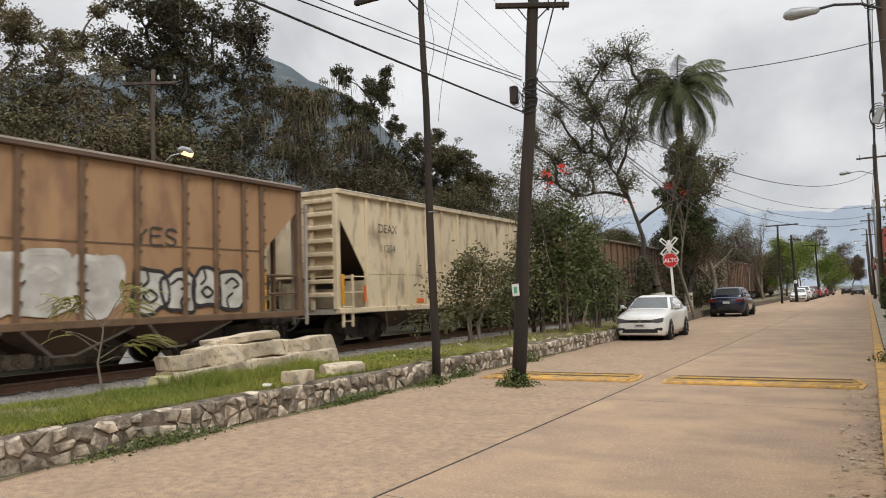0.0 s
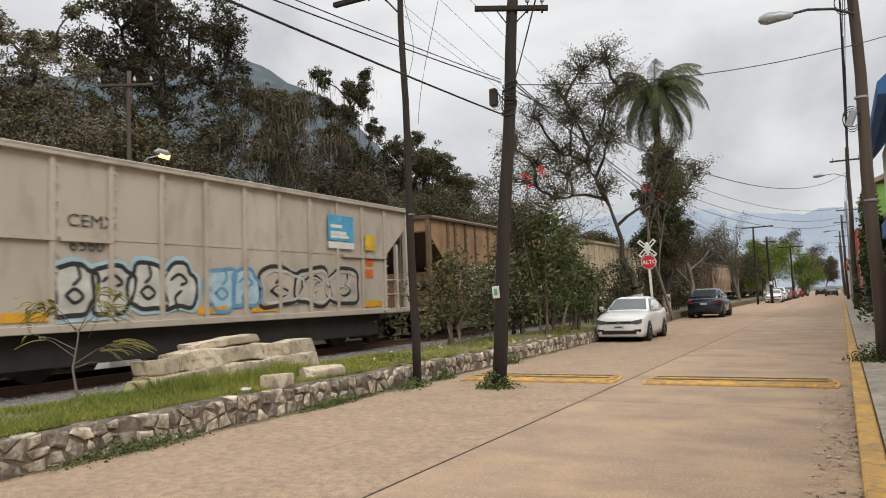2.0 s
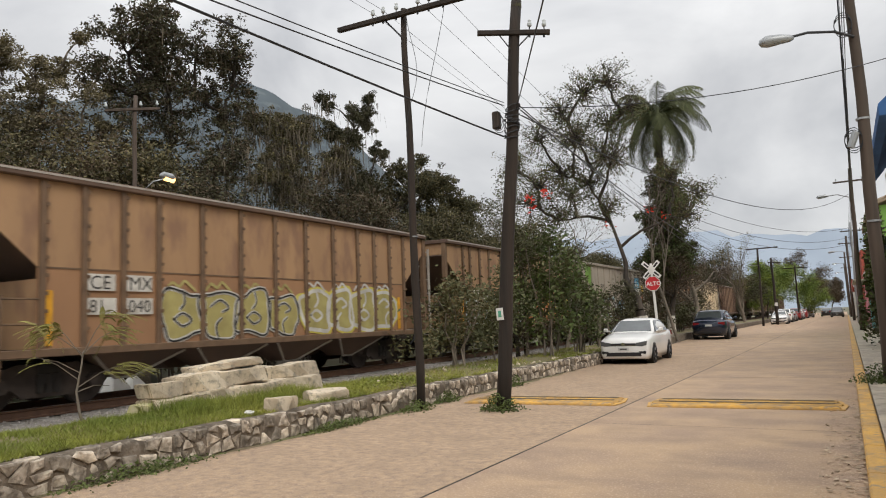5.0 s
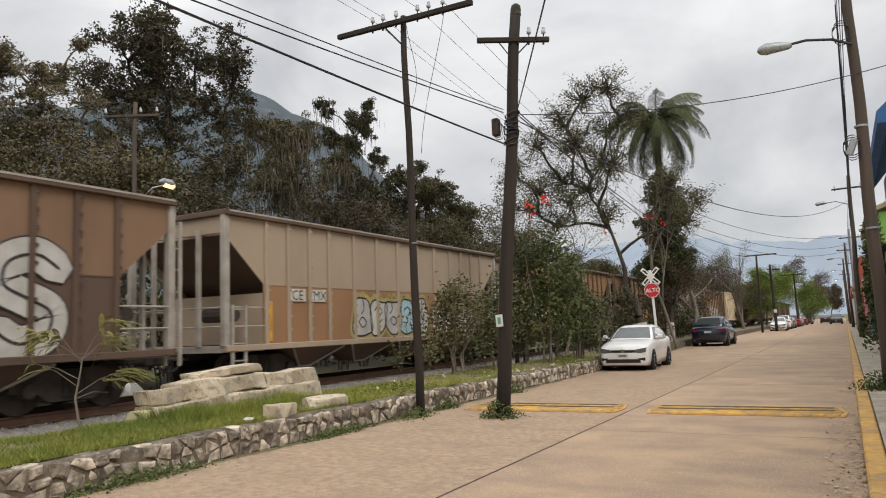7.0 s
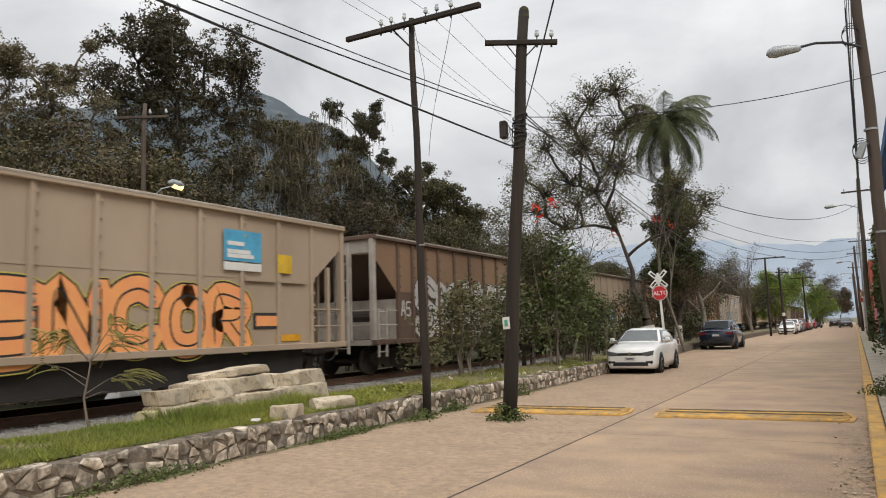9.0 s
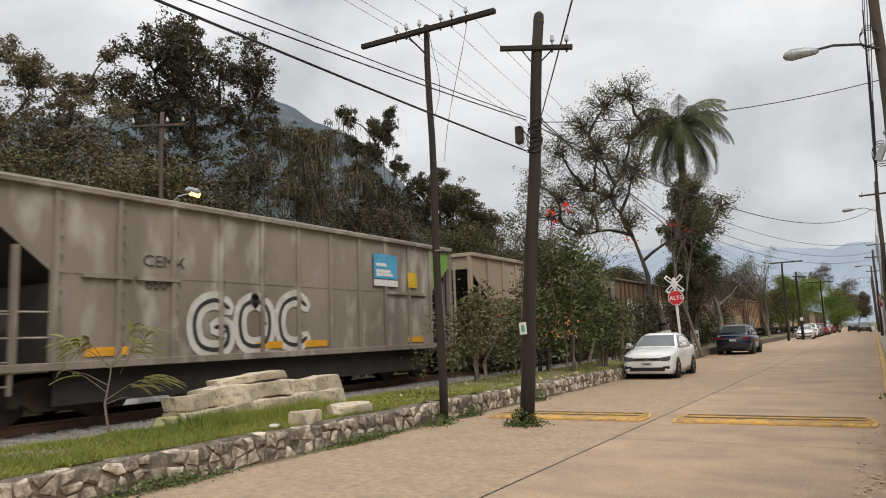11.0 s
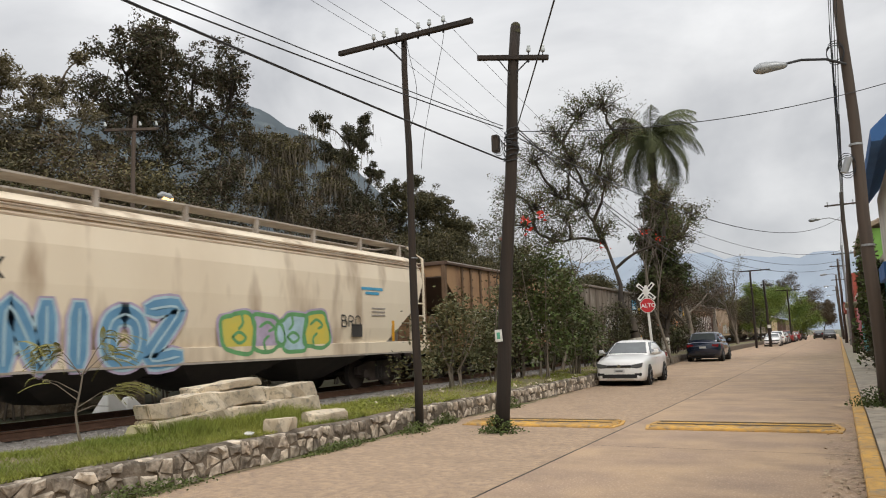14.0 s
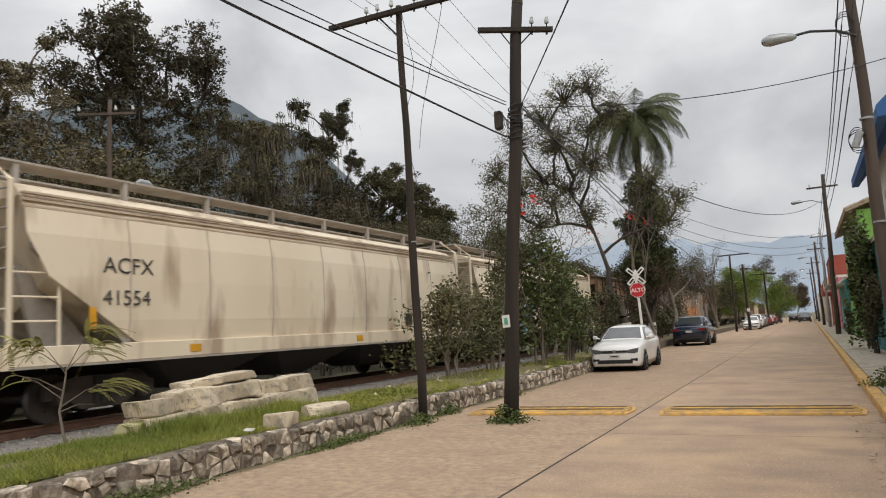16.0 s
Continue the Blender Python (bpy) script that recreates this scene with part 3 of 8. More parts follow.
def blades(n, xr, yr, hgt, width, zf, lean=0.5, dens=None):
    x = rng.uniform(*xr, n)
    y = rng.uniform(*yr, n)
    if dens is not None:
        keep = np.array([dens(a, b) for a, b in zip(x, y)]) > rng.random(n)
        x, y = x[keep], y[keep]
        n = len(x)
    z = np.array([zf(a, b) for a, b in zip(x, y)])
    a = rng.uniform(0, 2 * np.pi, n)
    h = rng.uniform(0.5, 1.0, n) * hgt
    w = rng.uniform(0.6, 1.2, n) * width
    base = np.stack((x, y, z - 0.01), 1)
    sidev = np.stack((np.cos(a), np.sin(a), 0 * a), 1) * w[:, None] / 2
    b = rng.uniform(0, 2 * np.pi, n)
    tip = base + np.stack((np.cos(b) * lean * h, np.sin(b) * lean * h, h), 1)
    return np.stack((base - sidev, base + sidev, tip), 1)


def patchy(f, cut):
    return lambda x, y: max(0.0, min(1.0, (noise.noise((x * f, y * f, 9)) + cut) * 2.5))


def lawn(x, y):
    edge = WALL_X - x
    base = 1.0 if y < 9.5 else max(0.12, 1.0 - (y - 9.5) / 4)
    base *= 1.0 if edge < 1.6 else max(0.0, 1 - (edge - 1.6) / 0.8)
    return base * max(0.15, min(1, noise.noise((x * 1.1, y * 1.1, 5)) + 0.75))


g1 = blades(150000, (WALL_X - 2.9, WALL_X - 0.28), (2.5, 15), 0.085, 0.011, bank_z, 0.8, lawn)
g2 = blades(9000, (WALL_X - 2.6, WALL_X - 0.5), (5.8, 9.8), 0.15, 0.012, bank_z, 0.6, patchy(1.4, -0.05))
g3 = blades(16000, (WALL_X - 2.8, WALL_X - 0.3), (11, 28), 0.12, 0.014, bank_z, 0.7, patchy(0.8, 0.05))
g4 = blades(9000, (WALL_X - 2.0, WALL_X - 0.9), (7.2, 10.4), 0.24, 0.013, bank_z, 0.5, patchy(1.1, 0.25))
g5 = blades(5000, (WALL_X - 0.42, WALL_X - 0.26), (2.5, 27), 0.12, 0.012, bank_z, 1.1, patchy(1.0, 0.2))
tagged(quads_part("grass", np.concatenate((g1, g2, g3, g4, g5)), M['grass'], tri=True), "short green grass on the bank", "grass", "", "stuff")
d1 = blades(16000, (WALL_X - 3.4, WALL_X - 0.25), (2.5, 27), 0.11, 0.014, bank_z, 0.9, patchy(1.7, 0.05))
tagged(quads_part("dry_grass", d1, M['drygrass'], tri=True), "dry yellowed grass tufts", "grass", "", "stuff")


def leaf_quads(centres, size, up=0.3, rg=rng):
    n = len(centres)
    a = rg.normal(size=(n, 3))
    a[:, 2] *= 0.7
    a /= np.linalg.norm(a, axis=1)[:, None]
    b = rg.normal(size=(n, 3))
    b[:, 2] += up
    b = np.cross(a, b)
    b /= np.linalg.norm(b, axis=1)[:, None] + 1e-9
    s = size * rg.uniform(0.6, 1.35, (n, 1))
    p = np.asarray(centres)
    # a pointed leaf: foot, two sides, tip
    return np.stack((p - a * s, p + b * s * 0.45, p + a * s, p - b * s * 0.45), 1)


def weeds(centre, radius, height, n, size=0.05, mat='weed', label="low green weeds growing from a crack"):
    n, size = int(n * 2.2), size * 0.55
    c = np.asarray(centre)
    q = rng.normal(size=(n, 3)) * np.array([radius[0] * 0.5, radius[1] * 0.5, 0])
    q[:, 2] = rng.random(n) ** 1.5 * height * np.exp(-(q[:, 0] / radius[0]) ** 2 - (q[:, 1] / radius[1]) ** 2) + 0.01
    tagged(quads_part("weeds", leaf_quads(c + q, size), M[mat]), label, "weeds", "", "stuff")


weeds((-5.3, 11.95, 0), (0.35, 0.28), 0.34, 420, 0.055)
weeds((-6.9, 11.6, 0), (0.22, 0.5), 0.2, 260, 0.05)
weeds((-7.0, 9.4, 0), (0.14, 0.9), 0.14, 420, 0.045)
weeds((-7.0, 13.0, 0), (0.14, 0.5), 0.25, 200, 0.05)
weeds((-6.95, 16.5, 0), (0.16, 0.3), 0.28, 160, 0.05)
weeds((-7.05, 5.6, 0), (0.2, 1.0), 0.16, 420, 0.045)
weeds((0.85, 16.35, 0.15), (0.4, 0.3), 0.4, 380, 0.06)
weeds((-8.0, 12.6, 0.42), (0.7, 1.5), 0.14, 380, 0.06, 'grass', "bright leafy weeds on the bank")
lx = KERB_X - rng.random(900) ** 2.2 * 0.42
ly = rng.choice(np.array([5.2, 6.2, 7.4, 8.3, 9.0, 9.5, 10.6, 11.4, 12.4, 13.3, 14.6, 17.5, 20.0, 23.0]), 900) + rng.normal(size=900) * 0.26
lq = leaf_quads(np.stack((lx, ly, 0 * lx), 1), 0.042)
lq[..., 2] = 0.012 + np.abs(lq[..., 2]) * 0.4
tagged(quads_part("leaf_litter", lq, M['litter']), "dry fallen leaves along the kerb", "fallen leaves", "", "stuff")

# strip of washed-in soil along the foot of the wall
n_d = 70
rim = [(WALL_X + 0.02 + 0.22 * max(0, noise.noise((k * 0.31, 2, 0)) + 0.45), 2.0 + k * 0.28) for k in range(n_d)]
dv = [(WALL_X - 0.05, y, 0.006) for _, y in rim] + [(x, y, 0.005) for x, y in rim]
tagged(mesh_part("soil_strip", dv, [(k, k + 1, n_d + k + 1, n_d + k) for k in range(n_d - 1)], M['soil']), "dirt washed along the foot of the wall", "dirt", "", "structure")

# cut stone slabs piled on the bank
def slab_stone(c, size, yaw, tilt=0.0, mat='slab', label="pale rough-cut stone slab in a pile", group="stone slabs on the bank", lean=0.0):
    bm = bmesh.new()
    l, w, h = size
    nseg = max(2, int(l / 0.25))
    j = min(1.0, h / 0.2)
    vs = []
    for i in range(nseg + 1):
        x = -l / 2 + l * i / nseg
        ring = []
        for y, z in ((-w / 2, 0), (w / 2, 0), (w / 2, h), (w * 0.05, h * 1.04), (-w / 2, h)):
            ring.append(bm.verts.new((x + random.uniform(-.06, .06) * j, y + random.uniform(-.055, .055) * j, z + random.uniform(-.04, .03) * j)))
        vs.append(ring)
    for a, b in zip(vs, vs[1:]):
        for k in range(5):
            bm.faces.new((a[k], a[(k + 1) % 5], b[(k + 1) % 5], b[k]))
    bm.faces.new(vs[0][::-1])
    bm.faces.new(vs[-1])
    bmesh.ops.recalc_face_normals(bm, faces=bm.faces[:])
    bmesh.ops.bevel(bm, geom=[e for e in bm.edges if e.calc_face_angle(0) > 0.8], offset=0.02, segments=2, affect='EDGES')
    ob = part("stone_slab", bm, M[mat])
    ob.matrix_world = pose(*c, lean, tilt, yaw)
    return tagged(ob, label, "stone slab", group)


YAW = 86
slab_stone((-9.20, 9.72, 0.41), (2.95, 0.50, 0.27), YAW, -1, label="long pale stone slab at the foot of a pile")
slab_stone((-9.17, 7.86, 0.38), (0.95, 0.48, 0.23), YAW + 2, 0, label="pale stone slab sunk in tall grass")
slab_stone((-9.28, 7.72, 0.62), (0.66, 0.46, 0.25), YAW - 3, -2, 'slab', "short pale stone slab on the pile")
slab_stone((-9.22, 7.30, 0.39), (0.17, 0.42, 0.20), YAW, 0, 'lichen', "broken stone slab end with yellow lichen")
slab_stone((-9.34, 8.98, 0.675), (1.85, 0.48, 0.27), YAW + 1, -1)
slab_stone((-9.60, 9.36, 0.955), (1.35, 0.52, 0.13), YAW - 7, -5, label="tilted thin stone slab lying across the pile")
slab_stone((-9.33, 10.68, 0.69), (1.40, 0.48, 0.25), YAW - 2, -1, label="stone slab with a broken end atop the pile")
slab_stone((-7.55, 8.55, 0.34), (0.42, 0.40, 0.24), 30, 0, label="square stone block half sunk in the grass", group="")
slab_stone((-7.75, 9.95, 0.34), (0.75, 0.38, 0.20), 70, 0, label="stone block half sunk in dry grass", group="")
slab_stone((-7.5, 7.85, 0.40), (0.13, 0.06, 0.05), 20, 0, 'white', "crumpled white scrap lying in the grass", "")
for k in range(60):
    bm = bmesh.new()
    bmesh.ops.create_icosphere(bm, subdivisions=1, radius=random.uniform(0.02, 0.07))
    for v in bm.verts:
        v.co *= random.uniform(0.7, 1.25)
    x, y = random.uniform(-10.5, -7.6), random.uniform(10, 26)
    if k % 3 == 0:
        x = WALL_X - random.uniform(0.35, 0.6)
        y = random.uniform(18, 27)
    bmesh.ops.translate(bm, verts=bm.verts, vec=(x, y, bank_z(x, y) + 0.01))
    tagged(part("rock", bm, M['slab']), "small pale rock on the bank", "rock", "loose rocks on the bank")

# ---- train ----
SPEED = 10.55
WHEELSETS = []


def truck(parent, y, turning):
    tr = empty("truck")
    tr.parent = parent
    tr.location = (0, y, 0)
    for s in (-1, 1):
        bm = bmesh.new()
        x = s * 1.0
        prism(bm, [(-1.15, 0.62), (-1.15, 0.40), (-0.72, 0.40), (-0.45, 0.20), (0.45, 0.20), (0.72, 0.40), (1.15, 0.40), (1.15, 0.62), (0.55, 0.78), (-0.55, 0.78)], 'x', x - 0.06, x + 0.06)
        part("side_frame", bm, M['truckiron'], tr, "rusty cast side frame")
        for k in (-0.16, 0, 0.16):
            bm = bar([(x + s * 0.07, k, 0.27), (x + s * 0.07, k, 0.6)], 0.065, 8)
            part("spring", bm, M['gunmetal'], tr)
        for yy in (-0.86, 0.86):
            part("bearing", bar([(x - s * 0.05, yy, 0.43), (x + s * 0.17, yy, 0.43)], 0.13, 10), M['truckiron'], tr)
    part("bolster", boxes((-1.1, 1.1, -0.2, 0.2, 0.42, 0.80), bev=0.03), M['gunmetal'], tr)
    for yy in (-0.86, 0.86):
        bm = bmesh.new()
        tube(bm, [(-1.05, 0, 0), (1.05, 0, 0)], 0.08, 8)
        for s in (-1, 1):
            x = s * 0.75
            tube(bm, [(x - 0.09, 0, 0), (x - 0.09, 0, 0), (x - s * 0.06, 0, 0), (x + 0.065, 0, 0)], [0.40, 0.43, 0.42, 0.42] if s > 0 else [0.42, 0.42, 0.43, 0.40], 24)
            for a in range(6):
                c, d = math.cos(a * math.pi / 3), math.sin(a * math.pi / 3)
                tube(bm, [(x + s * 0.066, c * 0.24, d * 0.24), (x + s * 0.074, c * 0.24, d * 0.24)], 0.05, 6)
        ws = part("wheelset", bm, M['truckiron'], tr, "rusty wheels on an axle")
        ws.location = (0, yy, 0.42)
        for s in (-1, 1):
            bm = bar([(s * 0.75 - 0.055, 0, 0), (s * 0.75 + 0.075, 0, 0)], 0.424, 24)
            bmesh.ops.delete(bm, geom=[f for f in bm.faces if len(f.verts) > 4], context='FACES_ONLY')
            part("tread", bm, M['tread'], ws, "bright worn wheel tread")
        if turning:
            WHEELSETS.append((ws, yy))


def underframe(w, half, mat='gunmetal'):
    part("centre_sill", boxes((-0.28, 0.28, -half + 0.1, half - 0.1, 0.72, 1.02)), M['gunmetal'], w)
    for s in (-1, 1):
        bm = boxes((-0.14, 0.14, s * (half + 0.32) - 0.42, s * (half + 0.32) + 0.42, 0.72, 0.94), bev=0.03)
        box(bm, -0.2, 0.2, s * (half + 0.66) - 0.16, s * (half + 0.66) + 0.16, 0.66, 1.0, 0.04)
        part("coupler", bm, M['truckiron'], w, "rusty coupler")
        part("air_hose", bar(sag((0.25, s * half, 0.8), (0.12, s * (half + 0.7), 0.78), 0.3, 8), 0.03, 6), M['cable'], w, "sagging brake hose")


def ladder(w, x, y, z0, z1, wid, mat, along='y', rungs=6):
    for k in (-1, 1):
        a = (x, y + k * wid / 2) if along == 'y' else (x + k * wid / 2, y)
        part("stile", boxes((a[0] - 0.03, a[0] + 0.03, a[1] - 0.03, a[1] + 0.03, z0, z1)), M[mat], w)
    for i in range(rungs):
        z = z0 + 0.15 + (z1 - z0 - 0.25) * i / (rungs - 1)
        p = [(x, y - wid / 2, z), (x, y + wid / 2, z)] if along == 'y' else [(x - wid / 2, y, z), (x + wid / 2, y, z)]
        part("rung", bar(p, 0.018, 6), M[mat], w)


def rib_places(end, bays):
    """Where the ribs stand along a side: even, but in the long wagons closer together near the ends."""
    if bays != 13:
        return [-end + 2 * end * i / (bays - 1) for i in range(bays)]
    half_row = [1.13, 2.26, 3.38, 4.19, 5.0, end]
    return [-y for y in half_row[::-1]] + [0.0] + half_row


def open_hopper(y0, length=13.95, body='brown', low=None, rib='ribbrown', chord='darkbrown', ends='brown', post='ribbrown', top=4.0,
                bays=13, skirt=False, label="brown riveted open hopper wagon with vertical ribs", turning=True, split=2.45):
    """An open-top hopper wagon; its space starts at the rail, y along the track."""
    w = empty("hopper_wagon", None, label, "freight wagon", "wagons of the passing train")
    half, hw, bot, inset = length / 2, 1.58, 1.05, 1.2
    low = low or body
    for s in (-1, 1):
        x = s * hw
        bm = bmesh.new()
        prism(bm, [(-half, top), (half, top), (half, top - 0.5), (half - inset, split), (-half + inset, split), (-half, top - 0.5)], 'x', x - 0.03 * s, x)
        part("side_sheet", bm, M[body], w, "dusty upper side sheet")
        bm = boxes((min(x, x - 0.03 * s), max(x, x - 0.03 * s), -half + inset, half - inset, bot, split - 0.002))
        part("side_sheet", bm, M[low], w, "lower side sheet")
        part("seam", boxes((x - 0.012, x + 0.012, -half + inset, half - inset, split - 0.018, split + 0.012)), M[rib], w)
        for y in rib_places(half - inset - 0.07, bays):
            bm = boxes((min(x, x + s * 0.065), max(x, x + s * 0.065), y - 0.055, y + 0.055, bot - 0.02, top - 0.02), bev=0.01)
            for k in range(9):
                z = bot + 0.3 + k * 0.31
                box(bm, min(x, x + s * 0.075), max(x, x + s * 0.075), y + 0.05, y + 0.095, z, z + 0.06)
            part("rib", bm, M[rib], w)
        part("top_chord", boxes((x - 0.10, x + 0.13, -half - 0.04, half + 0.04, top - 0.03, top + 0.10), bev=0.015), M[chord], w, "dented top chord")
        # pale strip paints the highlight that runs along the dark top chord
        part("worn_lip", boxes((x + 0.131 * s if s > 0 else x - 0.106, x + 0.137 if s > 0 else x - 0.101, -half, half, top + 0.05, top + 0.085)), M['palegrey'], w, "pale strip painted as the chord's highlight")
        part("side_sill", boxes((x - 0.05, x + 0.12, -half - 0.05, half + 0.05, bot - 0.14, bot), bev=0.012), M[rib], w, "worn side sill edge")
        if skirt:
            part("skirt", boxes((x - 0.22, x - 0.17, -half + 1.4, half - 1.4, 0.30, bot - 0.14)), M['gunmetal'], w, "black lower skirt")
    for e in (-1, 1):
        ye = e * half
        part("end_header", boxes((-hw, hw, min(ye, ye - e * 0.06), max(ye, ye - e * 0.06), top - 0.42, top), bev=0.01), M[ends], w)
        part("end_chord", boxes((-hw - 0.1, hw + 0.1, ye - 0.09, ye + 0.09, top - 0.03, top + 0.10), bev=0.015), M[chord], w)
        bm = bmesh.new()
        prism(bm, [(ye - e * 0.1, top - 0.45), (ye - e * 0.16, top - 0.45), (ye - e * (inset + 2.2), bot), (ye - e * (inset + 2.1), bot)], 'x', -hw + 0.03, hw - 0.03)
        # shade inside the open wagon end is put into this sheet's dark colour
        part("slope_sheet", bm, M['darkbrown' if not skirt else 'gunmetal'], w, "sloping end sheet, shade put into its dark colour")
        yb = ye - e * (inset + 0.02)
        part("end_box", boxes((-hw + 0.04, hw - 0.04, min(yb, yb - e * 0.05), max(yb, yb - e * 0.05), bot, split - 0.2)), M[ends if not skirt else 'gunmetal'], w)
        for x in (-hw + 0.02, hw - 0.02):
            part("corner_post", boxes((x - 0.075, x + 0.075, ye - 0.08, ye + 0.08, bot - 0.02, top), bev=0.012), M[post], w)
        for x in (-0.75, 0.75):
            part("end_post", boxes((x - 0.05, x + 0.05, ye - 0.06, ye + 0.02, bot - 0.02, top - 0.3)), M[post], w)
        part("platform", boxes((-hw, hw, min(ye, yb), max(ye, yb), bot - 0.16, bot - 0.02)), M['palegrey'], w, "worn end platform")
        for z in (bot + 0.42, bot + 0.85):
            part("grab_rail", bar([(-hw, ye, z), (hw, ye, z)], 0.02, 6), M[post], w)
            for x in (-hw, hw):
                part("grab_rail", bar([(x, ye, z), (x, yb, z)], 0.02, 6), M[post], w)
        if skirt:
            for x in (-hw, hw):
                part("end_post", boxes((x - 0.05, x + 0.05, ye - e * 0.6 - 0.05, ye - e * 0.6 + 0.05, bot, 3.0)), M[post], w)
        bm = bar([(0.2, ye - e * 0.7, 1.75), (1.15, ye - e * 0.7, 1.75)], 0.17, 10)
        part("brake_cylinder", bm, M['truckiron'], w, "rusty brake cylinder")
    ladder(w, hw - 0.1, half + 0.14, 0.7, top - 0.35, 0.42, 'palegrey', 'x', 7)
    ladder(w, hw + 0.06, -half + 0.34, 0.55, bot + 0.9, 0.40, post, 'y', 4)
    if not skirt:
        n = 4
        for i in range(n):
            yc = (i - (n - 1) / 2) * 2.45
            for s in (-1, 1):
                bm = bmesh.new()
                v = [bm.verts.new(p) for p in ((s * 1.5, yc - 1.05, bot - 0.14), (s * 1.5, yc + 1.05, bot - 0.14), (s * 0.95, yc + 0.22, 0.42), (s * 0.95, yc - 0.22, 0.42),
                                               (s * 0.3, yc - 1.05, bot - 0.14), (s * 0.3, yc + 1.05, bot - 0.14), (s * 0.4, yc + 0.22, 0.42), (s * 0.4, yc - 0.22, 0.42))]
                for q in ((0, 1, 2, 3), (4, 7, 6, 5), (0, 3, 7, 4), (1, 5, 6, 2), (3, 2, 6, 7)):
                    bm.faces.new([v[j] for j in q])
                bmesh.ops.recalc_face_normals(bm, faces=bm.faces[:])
                part("chute", bm, M['darkbrown'], w, "dark brown discharge chute")
                part("chute_edge", bar([(s * 1.5, yc - 1.05, bot - 0.16), (s * 0.96, yc - 0.22, 0.41), (s * 0.96, yc + 0.22, 0.41), (s * 1.5, yc + 1.05, bot - 0.16)], 0.03, 5), M['palegrey'], w)
    else:
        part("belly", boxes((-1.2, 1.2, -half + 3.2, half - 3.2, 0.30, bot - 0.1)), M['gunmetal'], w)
    underframe(w, half)
    for e in (-1, 1):
        truck(w, e * (half - 1.75), turning)
    w.location = (TRACK_X, y0, RAIL_Z)
    w["half"] = half
    return w


def covered_hopper(y0, length=16.2, label="off-white covered hopper wagon with curved sides", turning=True, ribs=False):
    w = empty("covered_hopper_wagon", None, label, "freight wagon", "wagons of the passing train")
    half, bot = length / 2, 1.02
    prof = [(1.55, 1.32), (1.60, 1.75), (1.62, 2.5), (1.60, 3.2), (1.53, 3.62), (1.50, 3.64), (1.50, 3.70), (1.47, 3.72), (1.46, 3.80), (1.42, 3.83), (1.25, 4.02), (0.85, 4.16), (0.4, 4.2)]
    full = prof + [(-x, z) for x, z in prof[::-1]]
    # ends slope in below the shoulder
    def end_y(z):
        return half - 0.25 if z > 2.75 else half - 0.25 - (2.75 - z) * 1.55
    bm = bmesh.new()
    n_y = 15
    rows = []
    for i in range(n_y):
        f = -1 + 2 * i / (n_y - 1)
        rows.append([bm.verts.new((x, f * end_y(z), z)) for x, z in full])
    for a, b in zip(rows, rows[1:]):
        for k in range(len(full)):
            bm.faces.new((a[k], a[(k + 1) % len(full)], b[(k + 1) % len(full)], b[k]))
    bm.faces.new(rows[0][::-1])
    bm.faces.new(rows[-1])
    bmesh.ops.recalc_face_normals(bm, faces=bm.faces[:])
    body = part("body", bm, M['offwhite'], w, "stained off-white curved body")
    if ribs:
        for s in (-1, 1):
            for i in range(7):
                y = (i - 3) * 2.0
                part("weld_seam", bar([(s * (x + 0.004), y, z) for x, z in prof[:5]], 0.012, 4), M['palegrey'], body)
    for s in (-1, 1):
        for z in (3.63, 3.74, 3.86):
            part("roof_moulding", boxes((s * 1.47 - 0.06, s * 1.47 + 0.06, -half + 0.25, half - 0.25, z, z + 0.035)), M['offwhite_roof'], body)
        part("side_sill", boxes((s * 1.6 - 0.06, s * 1.6 + 0.04, -half, half, bot, 1.34), bev=0.012), M['offwhite'], w, "off-white side sill")
        part("sill_lip", boxes((s * 1.6 - 0.05, s * 1.6 + 0.06, -half, half, bot - 0.04, bot)), M['palegrey'], w)
        part("roof_walk_edge", boxes((s * 0.62 - 0.32, s * 0.62 + 0.32, -half + 0.1, half - 0.1, 4.50, 4.54)), M['palegrey'], w, "steel grating running board")
        for i in range(8):
            y = -half + 0.5 + (length - 1.0) * i / 7
            bm = bmesh.new()
            prism(bm, [(s * 0.55, 4.12), (s * 0.92, 4.06), (s * 0.92, 4.5), (s * 0.86, 4.5), (s * 0.80, 4.2), (s * 0.55, 4.18)], 'y', y - 0.05, y + 0.05)
            part("walk_bracket", bm, M['palegrey'], w)
    for i in range(5):
        y = -half + 2 + (length - 4) * i / 4
        part("hatch", bar([(0, y, 4.19), (0, y, 4.28)], 0.42, 14), M['offwhite_roof'], w, "round roof hatch")
    for e in (-1, 1):
        ye = e * half
        part("end_sill", boxes((-1.6, 1.6, ye - 0.1, ye + 0.1, bot - 0.04, 1.34)), M['offwhite'], w)
        part("deck", boxes((-1.55, 1.55, min(ye, ye - e * 2.5), max(ye, ye - e * 2.5), bot, bot + 0.05)), M['gunmetal'], w)
        part("end_crossover", boxes((-0.94, 0.94, ye - e * 0.05 - 0.14, ye - e * 0.05 + 0.14, 4.5, 4.54)), M['palegrey'], w)
        for x in (-1.5, 1.5):
            part("corner_post", bar([(x, ye - e * 0.04, bot), (x, ye - e * 0.04, 4.05), (x * 0.6, ye - e * 0.04, 4.5)], 0.05, 6), M['offwhite'], w)
            for xo in (-1, 1):
                bm = bmesh.new()
